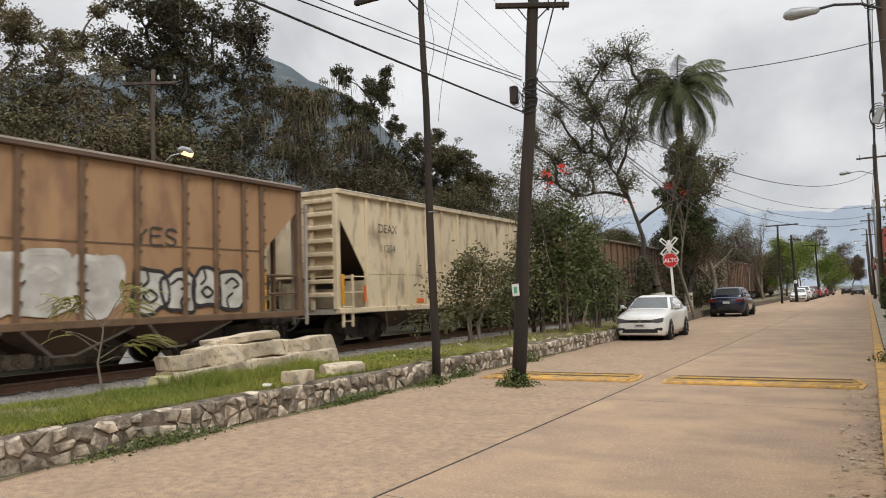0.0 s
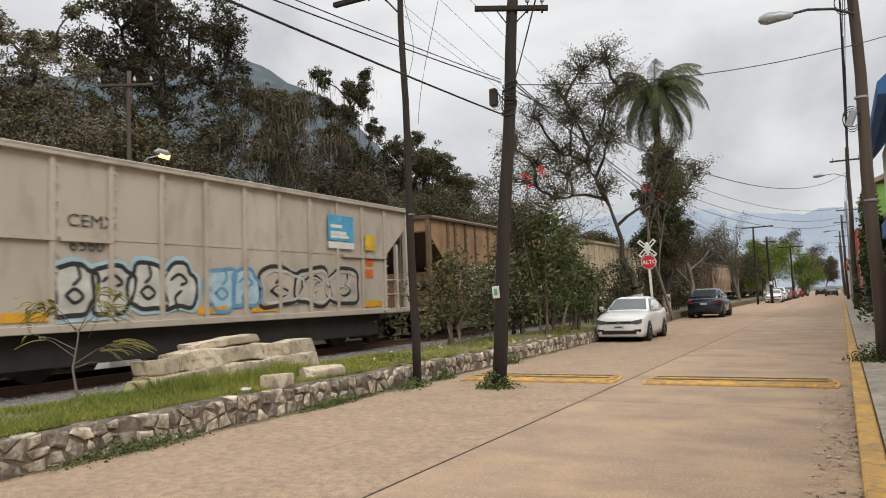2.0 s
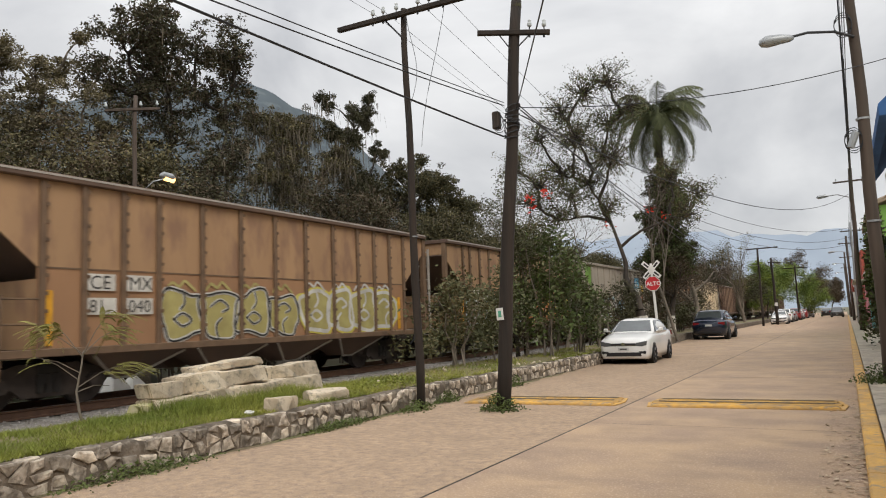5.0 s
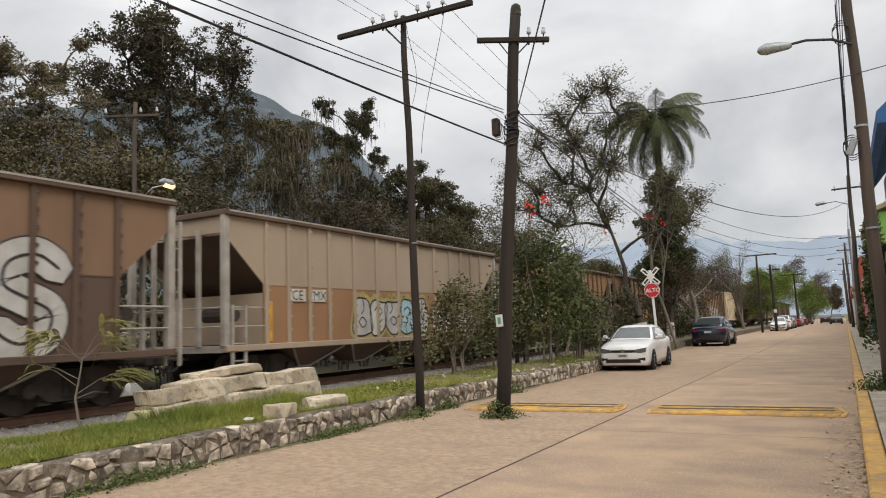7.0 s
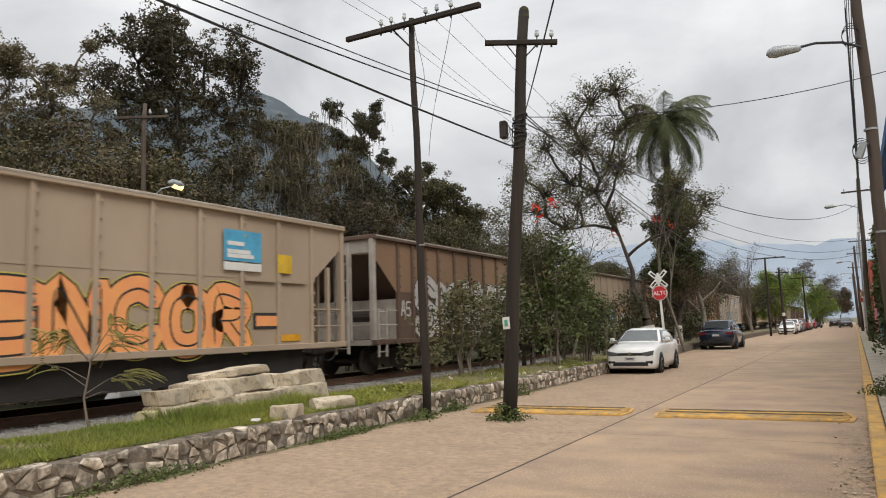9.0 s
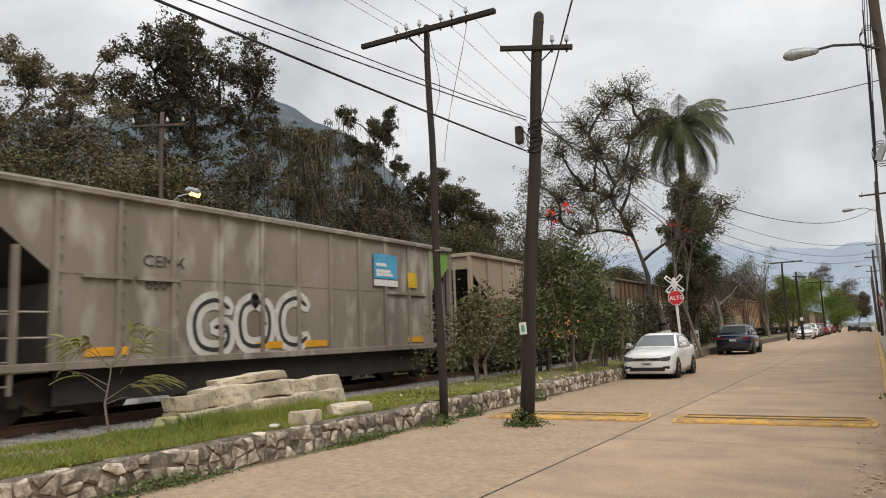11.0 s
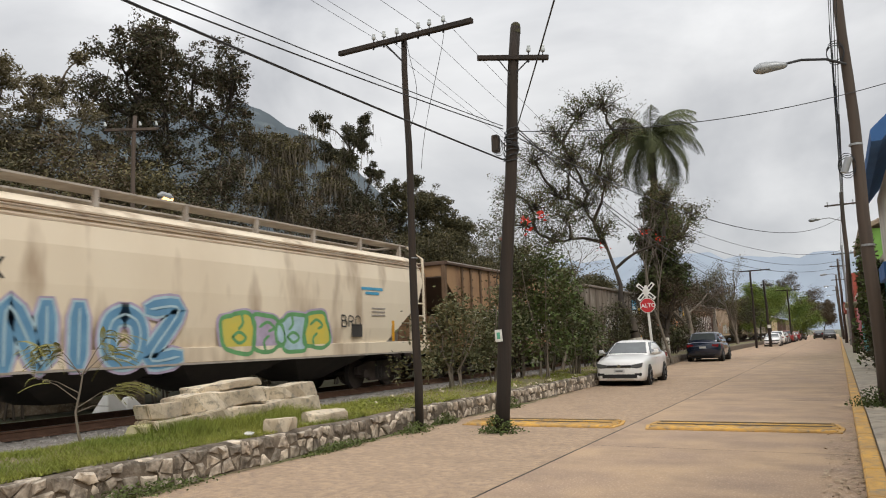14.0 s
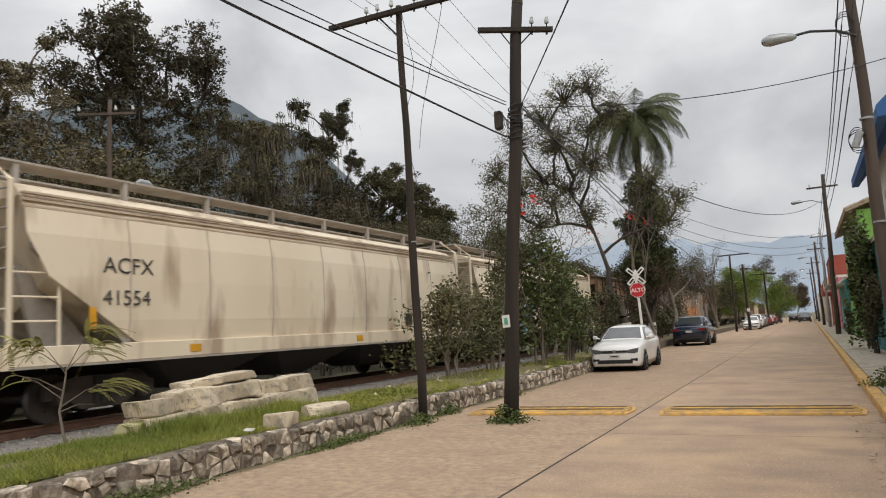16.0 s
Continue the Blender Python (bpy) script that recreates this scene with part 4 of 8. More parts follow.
                prism(bm, [(ye - e * 2.6, 1.34), (ye - e * 2.2, 1.34), (ye - e * 0.4, 2.95), (ye - e * 0.4, 3.05), (ye - e * 0.7, 3.05)], 'x', x * 0.98 - 0.03, x * 0.98 + 0.03)
            part("side_gusset", bm, M['palegrey'], w)
        for z in (1.75, 2.15, 2.55):
            part("rung", bar([(1.5, ye - e * 0.04, z), (1.5, ye - e * 0.9, z)], 0.022, 6), M['offwhite'], w)
        part("stile", bar([(1.5, ye - e * 0.9, bot), (1.5, ye - e * 0.9, 2.6)], 0.03, 6), M['offwhite'], w)
        for k in range(5):
            z = 2.6 + k * 0.33
            part("rung", bar([(0.95, ye, z), (1.5, ye, z)], 0.018, 6), M['palegrey'], w)
        part("stile", boxes((0.92, 0.98, ye - 0.03, ye + 0.03, bot, 4.1)), M['offwhite'], w)
        part("hand_rail", bar([(-1.5, ye, 1.95), (1.5, ye, 1.95)], 0.022, 6), M['offwhite'], w)
        for x in (-0.9, 0.9):
            bm = bmesh.new()
            prism(bm, [(ye - e * 2.2, 1.05), (ye - e * 0.9, 1.05), (ye - e * 0.5, 2.7), (ye - e * 0.6, 2.75)], 'x', x - 0.04, x + 0.04)
            part("end_web", bm, M['palegrey'], w)
    for i in range(3):
        yc = (i - 1) * 3.6
        bm = bmesh.new()
        v = [bm.verts.new(p) for p in ((1.45, yc - 1.7, bot), (1.45, yc + 1.7, bot), (-1.45, yc + 1.7, bot), (-1.45, yc - 1.7, bot), (0.5, yc - 0.4, 0.35), (0.5, yc + 0.4, 0.35), (-0.5, yc + 0.4, 0.35), (-0.5, yc - 0.4, 0.35))]
        for q in ((0, 1, 5, 4), (1, 2, 6, 5), (2, 3, 7, 6), (3, 0, 4, 7), (4, 5, 6, 7)):
            bm.faces.new([v[j] for j in q])
        bmesh.ops.recalc_face_normals(bm, faces=bm.faces[:])
        part("chute", bm, M['gunmetal'], w, "dark discharge chute")
    underframe(w, half)
    for e in (-1, 1):
        truck(w, e * (half - 2.1), turning)
    w.location = (TRACK_X, y0, RAIL_Z)
    w["half"] = half
    return w


# writing on the side towards the street: letters run towards -y when read from there? the reader faces -x, so right is +y
def on_side(y, z, x=1.60, out=0.0):
    return Matrix.Translation((x + out, y, z)) @ pose(0, 0, 0, 90, 0, 90)


def mark(w, name, word, size, mat, y, z, x=1.60, out=0.0, label="", **how):
    return writing(name, word, size, M[mat], w, on_side(y, z, x, out), label, **how)


def plate(w, name, mat, y0, y1, z0, z1, x=1.60, thick=0.006, label=""):
    return part(name, boxes((x, x + thick, y0, y1, z0, z1)), M[mat], w, label)


GLYPHS = {
    'A': "0,0 .35,.9 .5,1 .65,.9 1,0|.2,.38 .8,.38", 'B': "0,0 .05,.5 0,1 .6,1 .8,.8 .6,.55 .1,.52|.1,.52 .75,.5 .95,.25 .7,0 0,0", 'C': "1,.85 .6,1 .15,.85 0,.5 .15,.12 .6,0 1,.15",
    'E': "1,1 .1,1 0,.5 .1,0 1,0|.05,.52 .8,.55", 'G': "1,.85 .6,1 .15,.85 0,.5 .15,.12 .6,0 .95,.12 .95,.45 .6,.45", 'H': "0,0 .05,1|1,0 .95,1|0,.5 1,.5",
    'I': ".5,0 .5,1", 'K': "0,0 0,1|1,1 .1,.5 1,0", 'M': "0,0 .12,1 .5,.3 .88,1 1,0", 'N': "0,0 .08,1 .92,0 1,1", 'O': ".5,1 .12,.85 0,.5 .12,.12 .5,0 .88,.12 1,.5 .88,.85 .5,1",
    'P': "0,0 .04,1 .7,1 .95,.78 .7,.5 .1,.48", 'R': "0,0 .04,1 .7,1 .95,.78 .7,.52 .1,.5|.45,.5 1,0", 'S': "1,.85 .6,1 .15,.9 .1,.65 .5,.5 .9,.35 .85,.1 .4,0 0,.15",
    'U': "0,1 .05,.25 .4,0 .7,.05 .95,.3 1,1", 'X': "0,0 .5,.52 1,1|0,1 .5,.48 1,0", 'Y': "0,1 .5,.5 .5,0|.5,.5 1,1", 'T': "0,1 1,1|.5,1 .5,0", 'Z': "0,1 1,1 0,0 1,0", '5': "1,1 .1,1 .05,.55 .6,.6 .95,.35 .7,.02 0,.08", 'L': "0,1 .02,0 1,0"}


def smooth_line(pts, n=5):
    """A Catmull-Rom curve through points."""
    p = [pts[0]] + pts + [pts[-1]]
    out = []
    for a, b, c, d in zip(p, p[1:], p[2:], p[3:]):
        for k in range(n):
            t = k / n
            out.append(0.5 * ((2 * b) + (c - a) * t + (2 * a - 5 * b + 4 * c - d) * t * t + (3 * b - a - 3 * c + d) * t ** 3))
    out.append(pts[-1])
    return out


def ribbon(bm, pts, half, z):
    rows = []
    for i, p in enumerate(pts):
        d = (pts[min(i + 1, len(pts) - 1)] - pts[max(i - 1, 0)])
        d = d.normalized() if d.length else Vector((1, 0))
        if i == 0:
            p = p - d * half * 0.7
        if i == len(pts) - 1:
            p = p + d * half * 0.7
        q = Vector((-d.y, d.x)) * half * (0.55 if i in (0, len(pts) - 1) else 1.0)
        rows.append((bm.verts.new((p.x + q.x, p.y + q.y, z)), bm.verts.new((p.x - q.x, p.y - q.y, z))))
    for a, b in zip(rows, rows[1:]):
        bm.faces.new((a[0], a[1], b[1], b[0]))


def bubble(w, word, y, z, size, layers, x=1.60, width=1.0, spacing=1.0, shear=0.0, label="spray-painted graffiti lettering"):
    """Sprayed letters drawn with strokes in layers, each (material, thickening), the lowest first."""
    h = size * 0.78
    adv = size * 0.68 * width * spacing
    for k, (mat, off) in enumerate(layers):
        rs = random.Random(word)
        for i, ch in enumerate(word):
            bm = bmesh.new()
            lift = 0.0004 * (i % 4)
            jx, jy, sc = rs.uniform(-.03, .03), rs.uniform(-.04, .04), rs.uniform(0.94, 1.08)
            for line in GLYPHS.get(ch, "0,0 1,1").split("|"):
                pts = [Vector(tuple(float(v) for v in q.split(","))) for q in line.split()]
                pts = [Vector(((q.x * 0.74 + 0.06 + jx + shear * q.y) * adv, (q.y * sc + jy) * h)) for q in pts]
                lift += 0.0008
                ribbon(bm, smooth_line(pts), max(0.02, 0.055 * size + off), lift)
            ob = part("graffiti_letter", bm, M[mat], w, label)
            ob.matrix_local = on_side(y + i * adv, z, x, 0.004 + 0.004 * k)


def throwup(w, y0, y1, z0, z1, n, fill, line, halo, seed, x=1.60, tops=None, weight=0.045, label="rounded spray-painted graffiti letter"):
    """Swollen, overlapping sprayed letters: halo, fill, outline and inner curls."""
    rs = random.Random(seed)
    step = (y1 - y0) / n
    for i in range(n):
        cy, cz = y0 + step * (i + 0.5), (z0 + z1) / 2 + rs.uniform(-.04, .04)
        hw, hh = step * rs.uniform(0.52, 0.60), (z1 - z0) / 2 * rs.uniform(0.92, 1.05)
        p1, p2, a1, a2, lean = rs.uniform(0, 6), rs.uniform(0, 6), rs.uniform(0.05, 0.13), rs.uniform(0.03, 0.08), rs.uniform(-.12, .12)

        def rim_at(t, k=1.0):
            c, d = math.cos(t), math.sin(t)
            q = k * (1 + a1 * math.sin(3 * t + p1) + a2 * math.sin(5 * t + p2))
            px, pz = math.copysign(abs(c) ** 0.72, c) * hw * q, math.copysign(abs(d) ** 0.62, d) * hh * q
            return Vector((cy + px + lean * pz, cz + pz))

        ts = [2 * math.pi * k / 30 for k in range(30)]
        lift = 0.0006 * (i % 3)

        def disc(mat, k, out, text):
            bm = bmesh.new()
            mid = bm.verts.new((cy, cz, 0))
            ring = [bm.verts.new((*rim_at(t, k), 0)) for t in ts]
            for a, b in zip(ring, ring[1:] + ring[:1]):
                bm.faces.new((mid, a, b))
            part("graffiti_letter", bm, M[mat], w, text).matrix_local = on_side(0, 0, x, out + lift)

        if halo:
            disc(halo, 1.0 + 0.11 / max(hw, 0.3), 0.001, label)
        if fill:
            disc(fill if isinstance(fill, str) else fill[i % len(fill)], 0.99, 0.004, label)
        bm = bmesh.new()
        ribbon(bm, [rim_at(t) for t in ts + [6.283]], weight, 0)
        cut_y = cy + rs.uniform(-.25, .25) * hw
        if i % 2:
            strokes = [[(cut_y, cz - hh), (cut_y - 0.06, cz - hh * 0.45), (cut_y + 0.10, cz - hh * 0.15)], [(cy - hw * 0.5, cz + hh * 0.35), (cy, cz + hh * 0.62), (cy + hw * 0.45, cz + hh * 0.3), (cy + hw * 0.1, cz + hh * 0.12)]]
        else:
            strokes = [[(cut_y, cz + hh), (cut_y + 0.05, cz + hh * 0.5), (cut_y - 0.08, cz + hh * 0.2)], [(cy - hw * 0.4, cz - hh * 0.2), (cy, cz + 0.02), (cy + hw * 0.4, cz - hh * 0.25), (cy, cz - hh * 0.5), (cy - hw * 0.4, cz - hh * 0.2)]]
        for k, st in enumerate(strokes):
            ribbon(bm, smooth_line([Vector(q) for q in st]), weight * 0.75, 0.0004 * (k + 1))
        part("graffiti_outline", bm, M[line], w, "sprayed outline").matrix_local = on_side(0, 0, x, 0.008 + lift)
        if tops:
            bm = bmesh.new()
            ribbon(bm, smooth_line([Vector((cy + hw * u, z1 + v)) for u, v in ((-.7, 0.02), (-.45, 0.16), (-.15, 0.08), (0.1, 0.2), (0.4, 0.09), (0.6, 0.0))]), 0.03, 0)
            part("graffiti_outline", bm, M[tops], w, "sprayed cloud above the letters").matrix_local = on_side(0, 0, x, 0.008)


def scribble(w, y0, y1, z0, z1, count, seed, mat='sprite_white', x=1.60):
    """Small quick zigzags of spray paint that fill a stretch of the side."""
    rs = random.Random(seed)
    bm = bmesh.new()
    for i in range(count):
        cy, cz, a = rs.uniform(y0, y1), rs.uniform(z0, z1), rs.uniform(0.16, 0.3)
        pts = [Vector((cy + (j - 2) * 0.12 + rs.uniform(-.03, .03), cz + (a if j % 2 else -a) * 0.6 * rs.uniform(0.4, 1))) for j in range(rs.randint(4, 6))]
        ribbon(bm, smooth_line(pts, 2), rs.uniform(0.015, 0.024), 0.00001 * i)
    part("graffiti_scribble", bm, M[mat], w, "white zigzag spray scribble").matrix_local = on_side(0, 0, x, 0.0015)


COUPLINGS = [13.95, -1.2, -16.85, -32.0, -47.6, -63.2, -78.9, -95.0, -111.2, -126.7, -144.65, -162.35, -180.0]


def slot(i):
    """Centre and body length of the wagon between couplings i and i+1."""
    a, b = COUPLINGS[i], COUPLINGS[i + 1]
    return (a + b) / 2, (a - b) - 1.5


TRAIN = []
# wagons far ahead; the trees' shade is put into their darker browns
ahead = [('midbrown', None, 'darkbrown'), ('darkbrown', None, 'darkbrown'), ('tan', 'midbrown', 'tan'), ('midbrown', None, 'darkbrown'), ('darkbrown', None, 'darkbrown'), ('midbrown', None, 'darkbrown')]
yc = 13.95 + 15.5 + 15.5 / 2
for k, (body, low, rib) in enumerate(ahead):
    TRAIN.append(open_hopper(yc + k * 15.5, 13.95, body, low, rib, 'darkbrown', 'darkbrown', rib, turning=False,
                             label="open hopper wagon far ahead, browns darkened for tree shade"))
# cream wagon with boxed end
wagon = open_hopper(13.95 + 7.75, 14.0, 'cream', None, 'cream', 'cream', 'cream', 'cream', top=4.12, bays=12, turning=True, split=2.0,
                    label="weathered cream hopper wagon with black reporting marks")
TRAIN.append(wagon)
part("end_panel", boxes((-1.3, 1.45, -6.95, -6.80, 1.9, 4.1), bev=0.02), M['cream'], wagon, "cream corrugated end panel")
for k in range(8):
    part("end_step", boxes((0.55, 1.5, -7.12, -6.94, 1.35 + k * 0.36, 1.47 + k * 0.36), bev=0.02), M['cream'], wagon)
mark(wagon, "lettering", "DEAX", 0.36, 'stencil', -5.3, 3.15, 1.71)
mark(wagon, "lettering", "11204", 0.32, 'stencil', -5.25, 2.6, 1.71)
plate(wagon, "reflector", 'reflector', -6.98, -6.85, 1.15, 1.95, 1.68)
plate(wagon, "decal", 'decal_orange', -5.9, -5.65, 1.2, 1.65, 1.6)
plate(wagon, "decal", 'decal_orange', -3.2, -2.8, 1.12, 1.25, 1.6)


def cm_marks(w, y, z, number, num_plate=True):
    step = 0.82
    for k, word in enumerate(("CE", "MX")):
        yy = y + k * step
        plate(w, "mark_panel", 'whitewash', yy, yy + 0.58, z, z + 0.31, 1.618, 0.006)
        mark(w, "lettering", word, 0.36, 'stencil', yy + 0.05, z + 0.03, 1.627)
    if num_plate:
        for k, word in enumerate(number):
            yy = y + k * step
            plate(w, "mark_panel", 'whitewash', yy, yy + 0.60, z - 0.44, z - 0.13, 1.618, 0.006)
            mark(w, "lettering", word, 0.34, 'stencil', yy + 0.04, z - 0.40, 1.627)


def yellow_strips(w, *ys, z=1.1):
    for y in ys:
        plate(w, "reflector", 'reflector', y, y + 0.14, z, z + 0.95, 1.60)


# brown wagon with white graffiti
c, l = slot(0)
wagon = open_hopper(c, l)
TRAIN.append(wagon)
cm_marks(wagon, -4.95, 2.06, ("91", "127"))
yellow_strips(wagon, 5.55, -5.72)
throwup(wagon, 2.2, 5.0, 1.15, 2.0, 4, 'sprite_white', 'spray_black', None, 1, weight=0.04)
throwup(wagon, -0.9, 1.9, 1.12, 2.25, 3, 'spray_silver', 'sprite_white', None, 2, weight=0.06)
throwup(wagon, -4.0, -1.4, 1.12, 2.35, 3, 'sprite_white', 'sprite_white', 'sprite_white', 3, tops='sprite_white')
throwup(wagon, -3.7, -1.7, 1.3, 2.1, 2, None, 'brown_low', None, 3, x=1.613, weight=0.03)
bubble(wagon, "YES", 2.2, 2.45, 0.4, (('stencil', -0.0),), width=1.3)
# grey wagon with green ends
c, l = slot(1)


def grey_wagon(c, l, ends, number, lab, body='greywagon', green_end=-1):
    w = open_hopper(c, l, body, None, body, body, body, body, top=4.05, bays=11, skirt=True, label=lab, split=2.6)
    if ends == 'limegreen':
        for s in (-1, 1):
            for e in (green_end,):
                h = l / 2
                bm = bmesh.new()
                prism(bm, [(e * (h - 0.08), 3.97), (e * (h - 1.2), 3.97), (e * (h - 1.2), 2.7), (e * (h - 0.08), 3.5)], 'x', s * 1.583, s * 1.59)
                part("end_patch", bm, M['limegreen'], w, "lime green corner patch")
    if ends == 'limegreen':
        ye = green_end * l / 2
        part("end_patch", boxes((-1.5, 1.5, ye - 0.075, ye + 0.075, 3.66, 3.98)), M['limegreen'], w, "lime green end header")
    for y in (-5.1, -4.0, 4.2, 5.3):
        part("side_bar", boxes((1.58, 1.66, y - 0.5, y + 0.5, 2.52, 2.60)), M[body], w)
    plate(w, "notice_panel", 'decal_blue', 3.05, 4.2, 2.95, 3.65, 1.648, label="blue and white notice panel")
    for z, a in ((3.30, 0.5), (3.12, 0.7), (3.02, 0.8)):
        plate(w, "notice_bar", 'white', 3.15, 3.15 + a, z, z + 0.09, 1.656)
    plate(w, "notice_bar", 'white', 3.05, 4.2, 2.74, 2.92, 1.648)
    plate(w, "decal", 'decal_yellow', 4.75, 5.25, 2.75, 3.2, 1.648, label="yellow warning sticker")
    mark(w, "lettering", "CEMX", 0.33, 'stencil', -4.36, 2.80, 1.60, width=1.12)
    mark(w, "lettering", number, 0.32, 'stencil', -4.32, 2.36, 1.612, width=1.1)
    for y in (-5.5, 4.75, 0.2, -1.4):
        plate(w, "reflector", 'reflector', y, y + 0.85, 1.12, 1.28, 1.60)
    return w


wagon = grey_wagon(c, l, 'limegreen', "6560", "grey-beige hopper wagon with lime green ends")
TRAIN.append(wagon)
plate(wagon, "decal", 'decal_orange', 4.8, 5.2, 2.3, 2.5, 1.59, label="orange warning sticker")
plate(wagon, "decal", 'decal_orange', 4.8, 5.2, 1.95, 2.2, 1.59, label="orange warning sticker")
throwup(wagon, -4.6, -1.5, 1.2, 2.15, 4, 'sprite_white', 'spray_black', 'spray_sky', 4)
throwup(wagon, -1.1, 0.4, 1.2, 2.1, 2, 'spray_sky', 'spray_blue', None, 5)
throwup(wagon, 0.5, 4.4, 1.2, 2.15, 3, None, 'spray_black', 'greywagon', 6, weight=0.05)
throwup(wagon, 0.62, 4.3, 1.3, 2.05, 3, None, 'spray_silver', None, 6, x=1.612, weight=0.035)
# brown wagon with orange and pale blue graffiti
c, l = slot(2)
wagon = open_hopper(c, l, low='brown_low')
TRAIN.append(wagon)
cm_marks(wagon, -4.95, 2.06, ("81", "062"))
yellow_strips(wagon, 5.4, -5.72)
throwup(wagon, -5.4, -0.3, 1.12, 2.03, 5, None, 'spray_sky', None, 7, tops='spray_olive', weight=0.065)
throwup(wagon, -5.36, -0.34, 1.12, 2.03, 5, None, 'sprite_white', None, 7, x=1.612, weight=0.025)
throwup(wagon, 0.05, 5.7, 1.12, 2.08, 6, 'spray_rust', 'spray_yellow', None, 8, tops='spray_olive', weight=0.05)
throwup(wagon, 0.05, 5.7, 1.12, 2.08, 6, None, 'sprite_white', None, 8, x=1.615, weight=0.018)
# brown wagon with olive graffiti
c, l = slot(3)
wagon = open_hopper(c, l, low='brown_low')
TRAIN.append(wagon)
cm_marks(wagon, -4.95, 2.06, ("81", "040"))
yellow_strips(wagon, 5.4, -5.72)
throwup(wagon, 1.0, 5.2, 1.12, 2.2, 4, 'spray_olive', 'sprite_white', 'spray_yellow', 9, tops='sprite_white', weight=0.05)
throwup(wagon, -3.3, 0.8, 1.12, 2.1, 4, 'spray_olive', 'sprite_white', None, 10, tops='spray_olive', weight=0.05)
throwup(wagon, -3.3, 0.8, 1.12, 2.1, 4, None, 'spray_black', None, 10, x=1.615, weight=0.02)
# brown wagon repainted tan above
c, l = slot(4)
wagon = open_hopper(c, l, 'tan', 'brown_low', 'tan', 'darkbrown', 'tan', 'palegrey', label="hopper wagon, dusty tan above and brown below")
TRAIN.append(wagon)
cm_marks(wagon, -4.95, 2.06, ("", ""), False)
yellow_strips(wagon, -5.72)
throwup(wagon, -2.3, 1.7, 1.12, 2.15, 5, ('spray_silver', 'sprite_white', 'spray_silver', 'spray_sky'), 'spray_black', 'spray_olive', 11, tops='spray_olive', weight=0.025)
throwup(wagon, 2.1, 5.2, 1.15, 1.95, 5, 'sprite_white', 'tan', None, 12, weight=0.03)
# dark brown wagon with silver graffiti
c, l = slot(5)
wagon = open_hopper(c, l, 'midbrown', 'darkbrown', 'darkbrown', 'darkbrown', 'palegrey', 'palegrey', label="dark brown hopper wagon covered in silver graffiti")
TRAIN.append(wagon)
bubble(wagon, "SMANTES", -4.85, 1.22, 1.85, (('spray_black', 0.225), ('spray_silver', 0.195)), width=1.11, shear=0.05)
bubble(wagon, "SMANTES", -4.85, 1.22, 1.85, (('spray_black', -0.075),), width=1.11, shear=0.05, x=1.612)
bubble(wagon, "A5", -5.7, 1.75, 0.55, (('sprite_white', 0.0),), width=0.8)
# tan wagon with orange block letters
c, l = slot(6)
wagon = grey_wagon(c, l, 'greywagon', "6652", "beige hopper wagon with orange block graffiti", 'tan')
TRAIN.append(wagon)
bubble(wagon, "PENCOR", -3.25, 1.14, 1.32, (('spray_yellow', 0.245), ('spray_black', 0.222), ('spray_orange', 0.18)), width=1.30, spacing=1.03)
bubble(wagon, "PENCOR", -3.25, 1.14, 1.32, (('spray_black', -0.06),), width=1.30, spacing=1.03, x=1.613)
for a, b in ((-4.6, -3.6), (4.0, 4.9)):
    plate(wagon, "spray_patch", 'spray_black', a, b, 1.42, 1.80, 1.59)
    plate(wagon, "spray_patch", 'spray_orange', a + 0.08, b - 0.08, 1.49, 1.73, 1.598, label="orange sprayed dash")
plate(wagon, "decal", 'decal_orange', -5.5, -5.0, 1.95, 2.25, 1.59, label="orange warning sticker")
# grey wagon with green corner
c, l = slot(7)
wagon = grey_wagon(c, l, 'limegreen', "6604", "sooty grey hopper wagon with a lime green corner", 'duskgrey', green_end=1)
TRAIN.append(wagon)
bubble(wagon, "GOC", -3.2, 1.15, 1.4, (('sprite_white', 0.12), ('spray_black', -0.03)), width=1.3)
# brown wagon with black and white graffiti
c, l = slot(8)
wagon = open_hopper(c, l)
TRAIN.append(wagon)
cm_marks(wagon, -4.95, 2.06, ("81", "088"))
yellow_strips(wagon, -5.72, 5.3)
scribble(wagon, -4.4, 5.2, 1.25, 2.45, 230, 31)
bubble(wagon, "XMANS", -3.7, 1.2, 1.62, (('sprite_white', 0.07), ('spray_black', 0.02)), width=1.6, shear=0.35)
bubble(wagon, "BAO", 4.1, 2.0, 0.4, (('sprite_white', 0.0),), width=1.0)
bubble(wagon, "XLE", 4.1, 1.5, 0.4, (('sprite_white', 0.0),), width=1.0)
# covered hoppers
c, l = slot(9)
wagon = covered_hopper(c, l + 0.3, "off-white covered hopper wagon with blue and yellow graffiti")
TRAIN.append(wagon)
mark(wagon, "lettering", "CEFX", 0.52, 'stencil', -6.75, 2.55, 1.635)
mark(wagon, "lettering", "51092", 0.40, 'palegrey', -6.75, 2.1, 1.635)
bubble(wagon, "UNIOZ", -6.5, 1.14, 1.16, (('spray_lilac', 0.20), ('spray_sky', 0.15), ('spray_blue', 0.10)), x=1.635, width=1.2)
bubble(wagon, "UNIOZ", -6.5, 1.14, 1.16, (('spray_sky', -0.04),), x=1.655, width=1.2)
throwup(wagon, -0.7, 3.0, 1.2, 2.1, 4, ('spray_yellow', 'spray_lilac', 'spray_sky'), 'spray_green', 'spray_lilac', 13, x=1.635, weight=0.05)
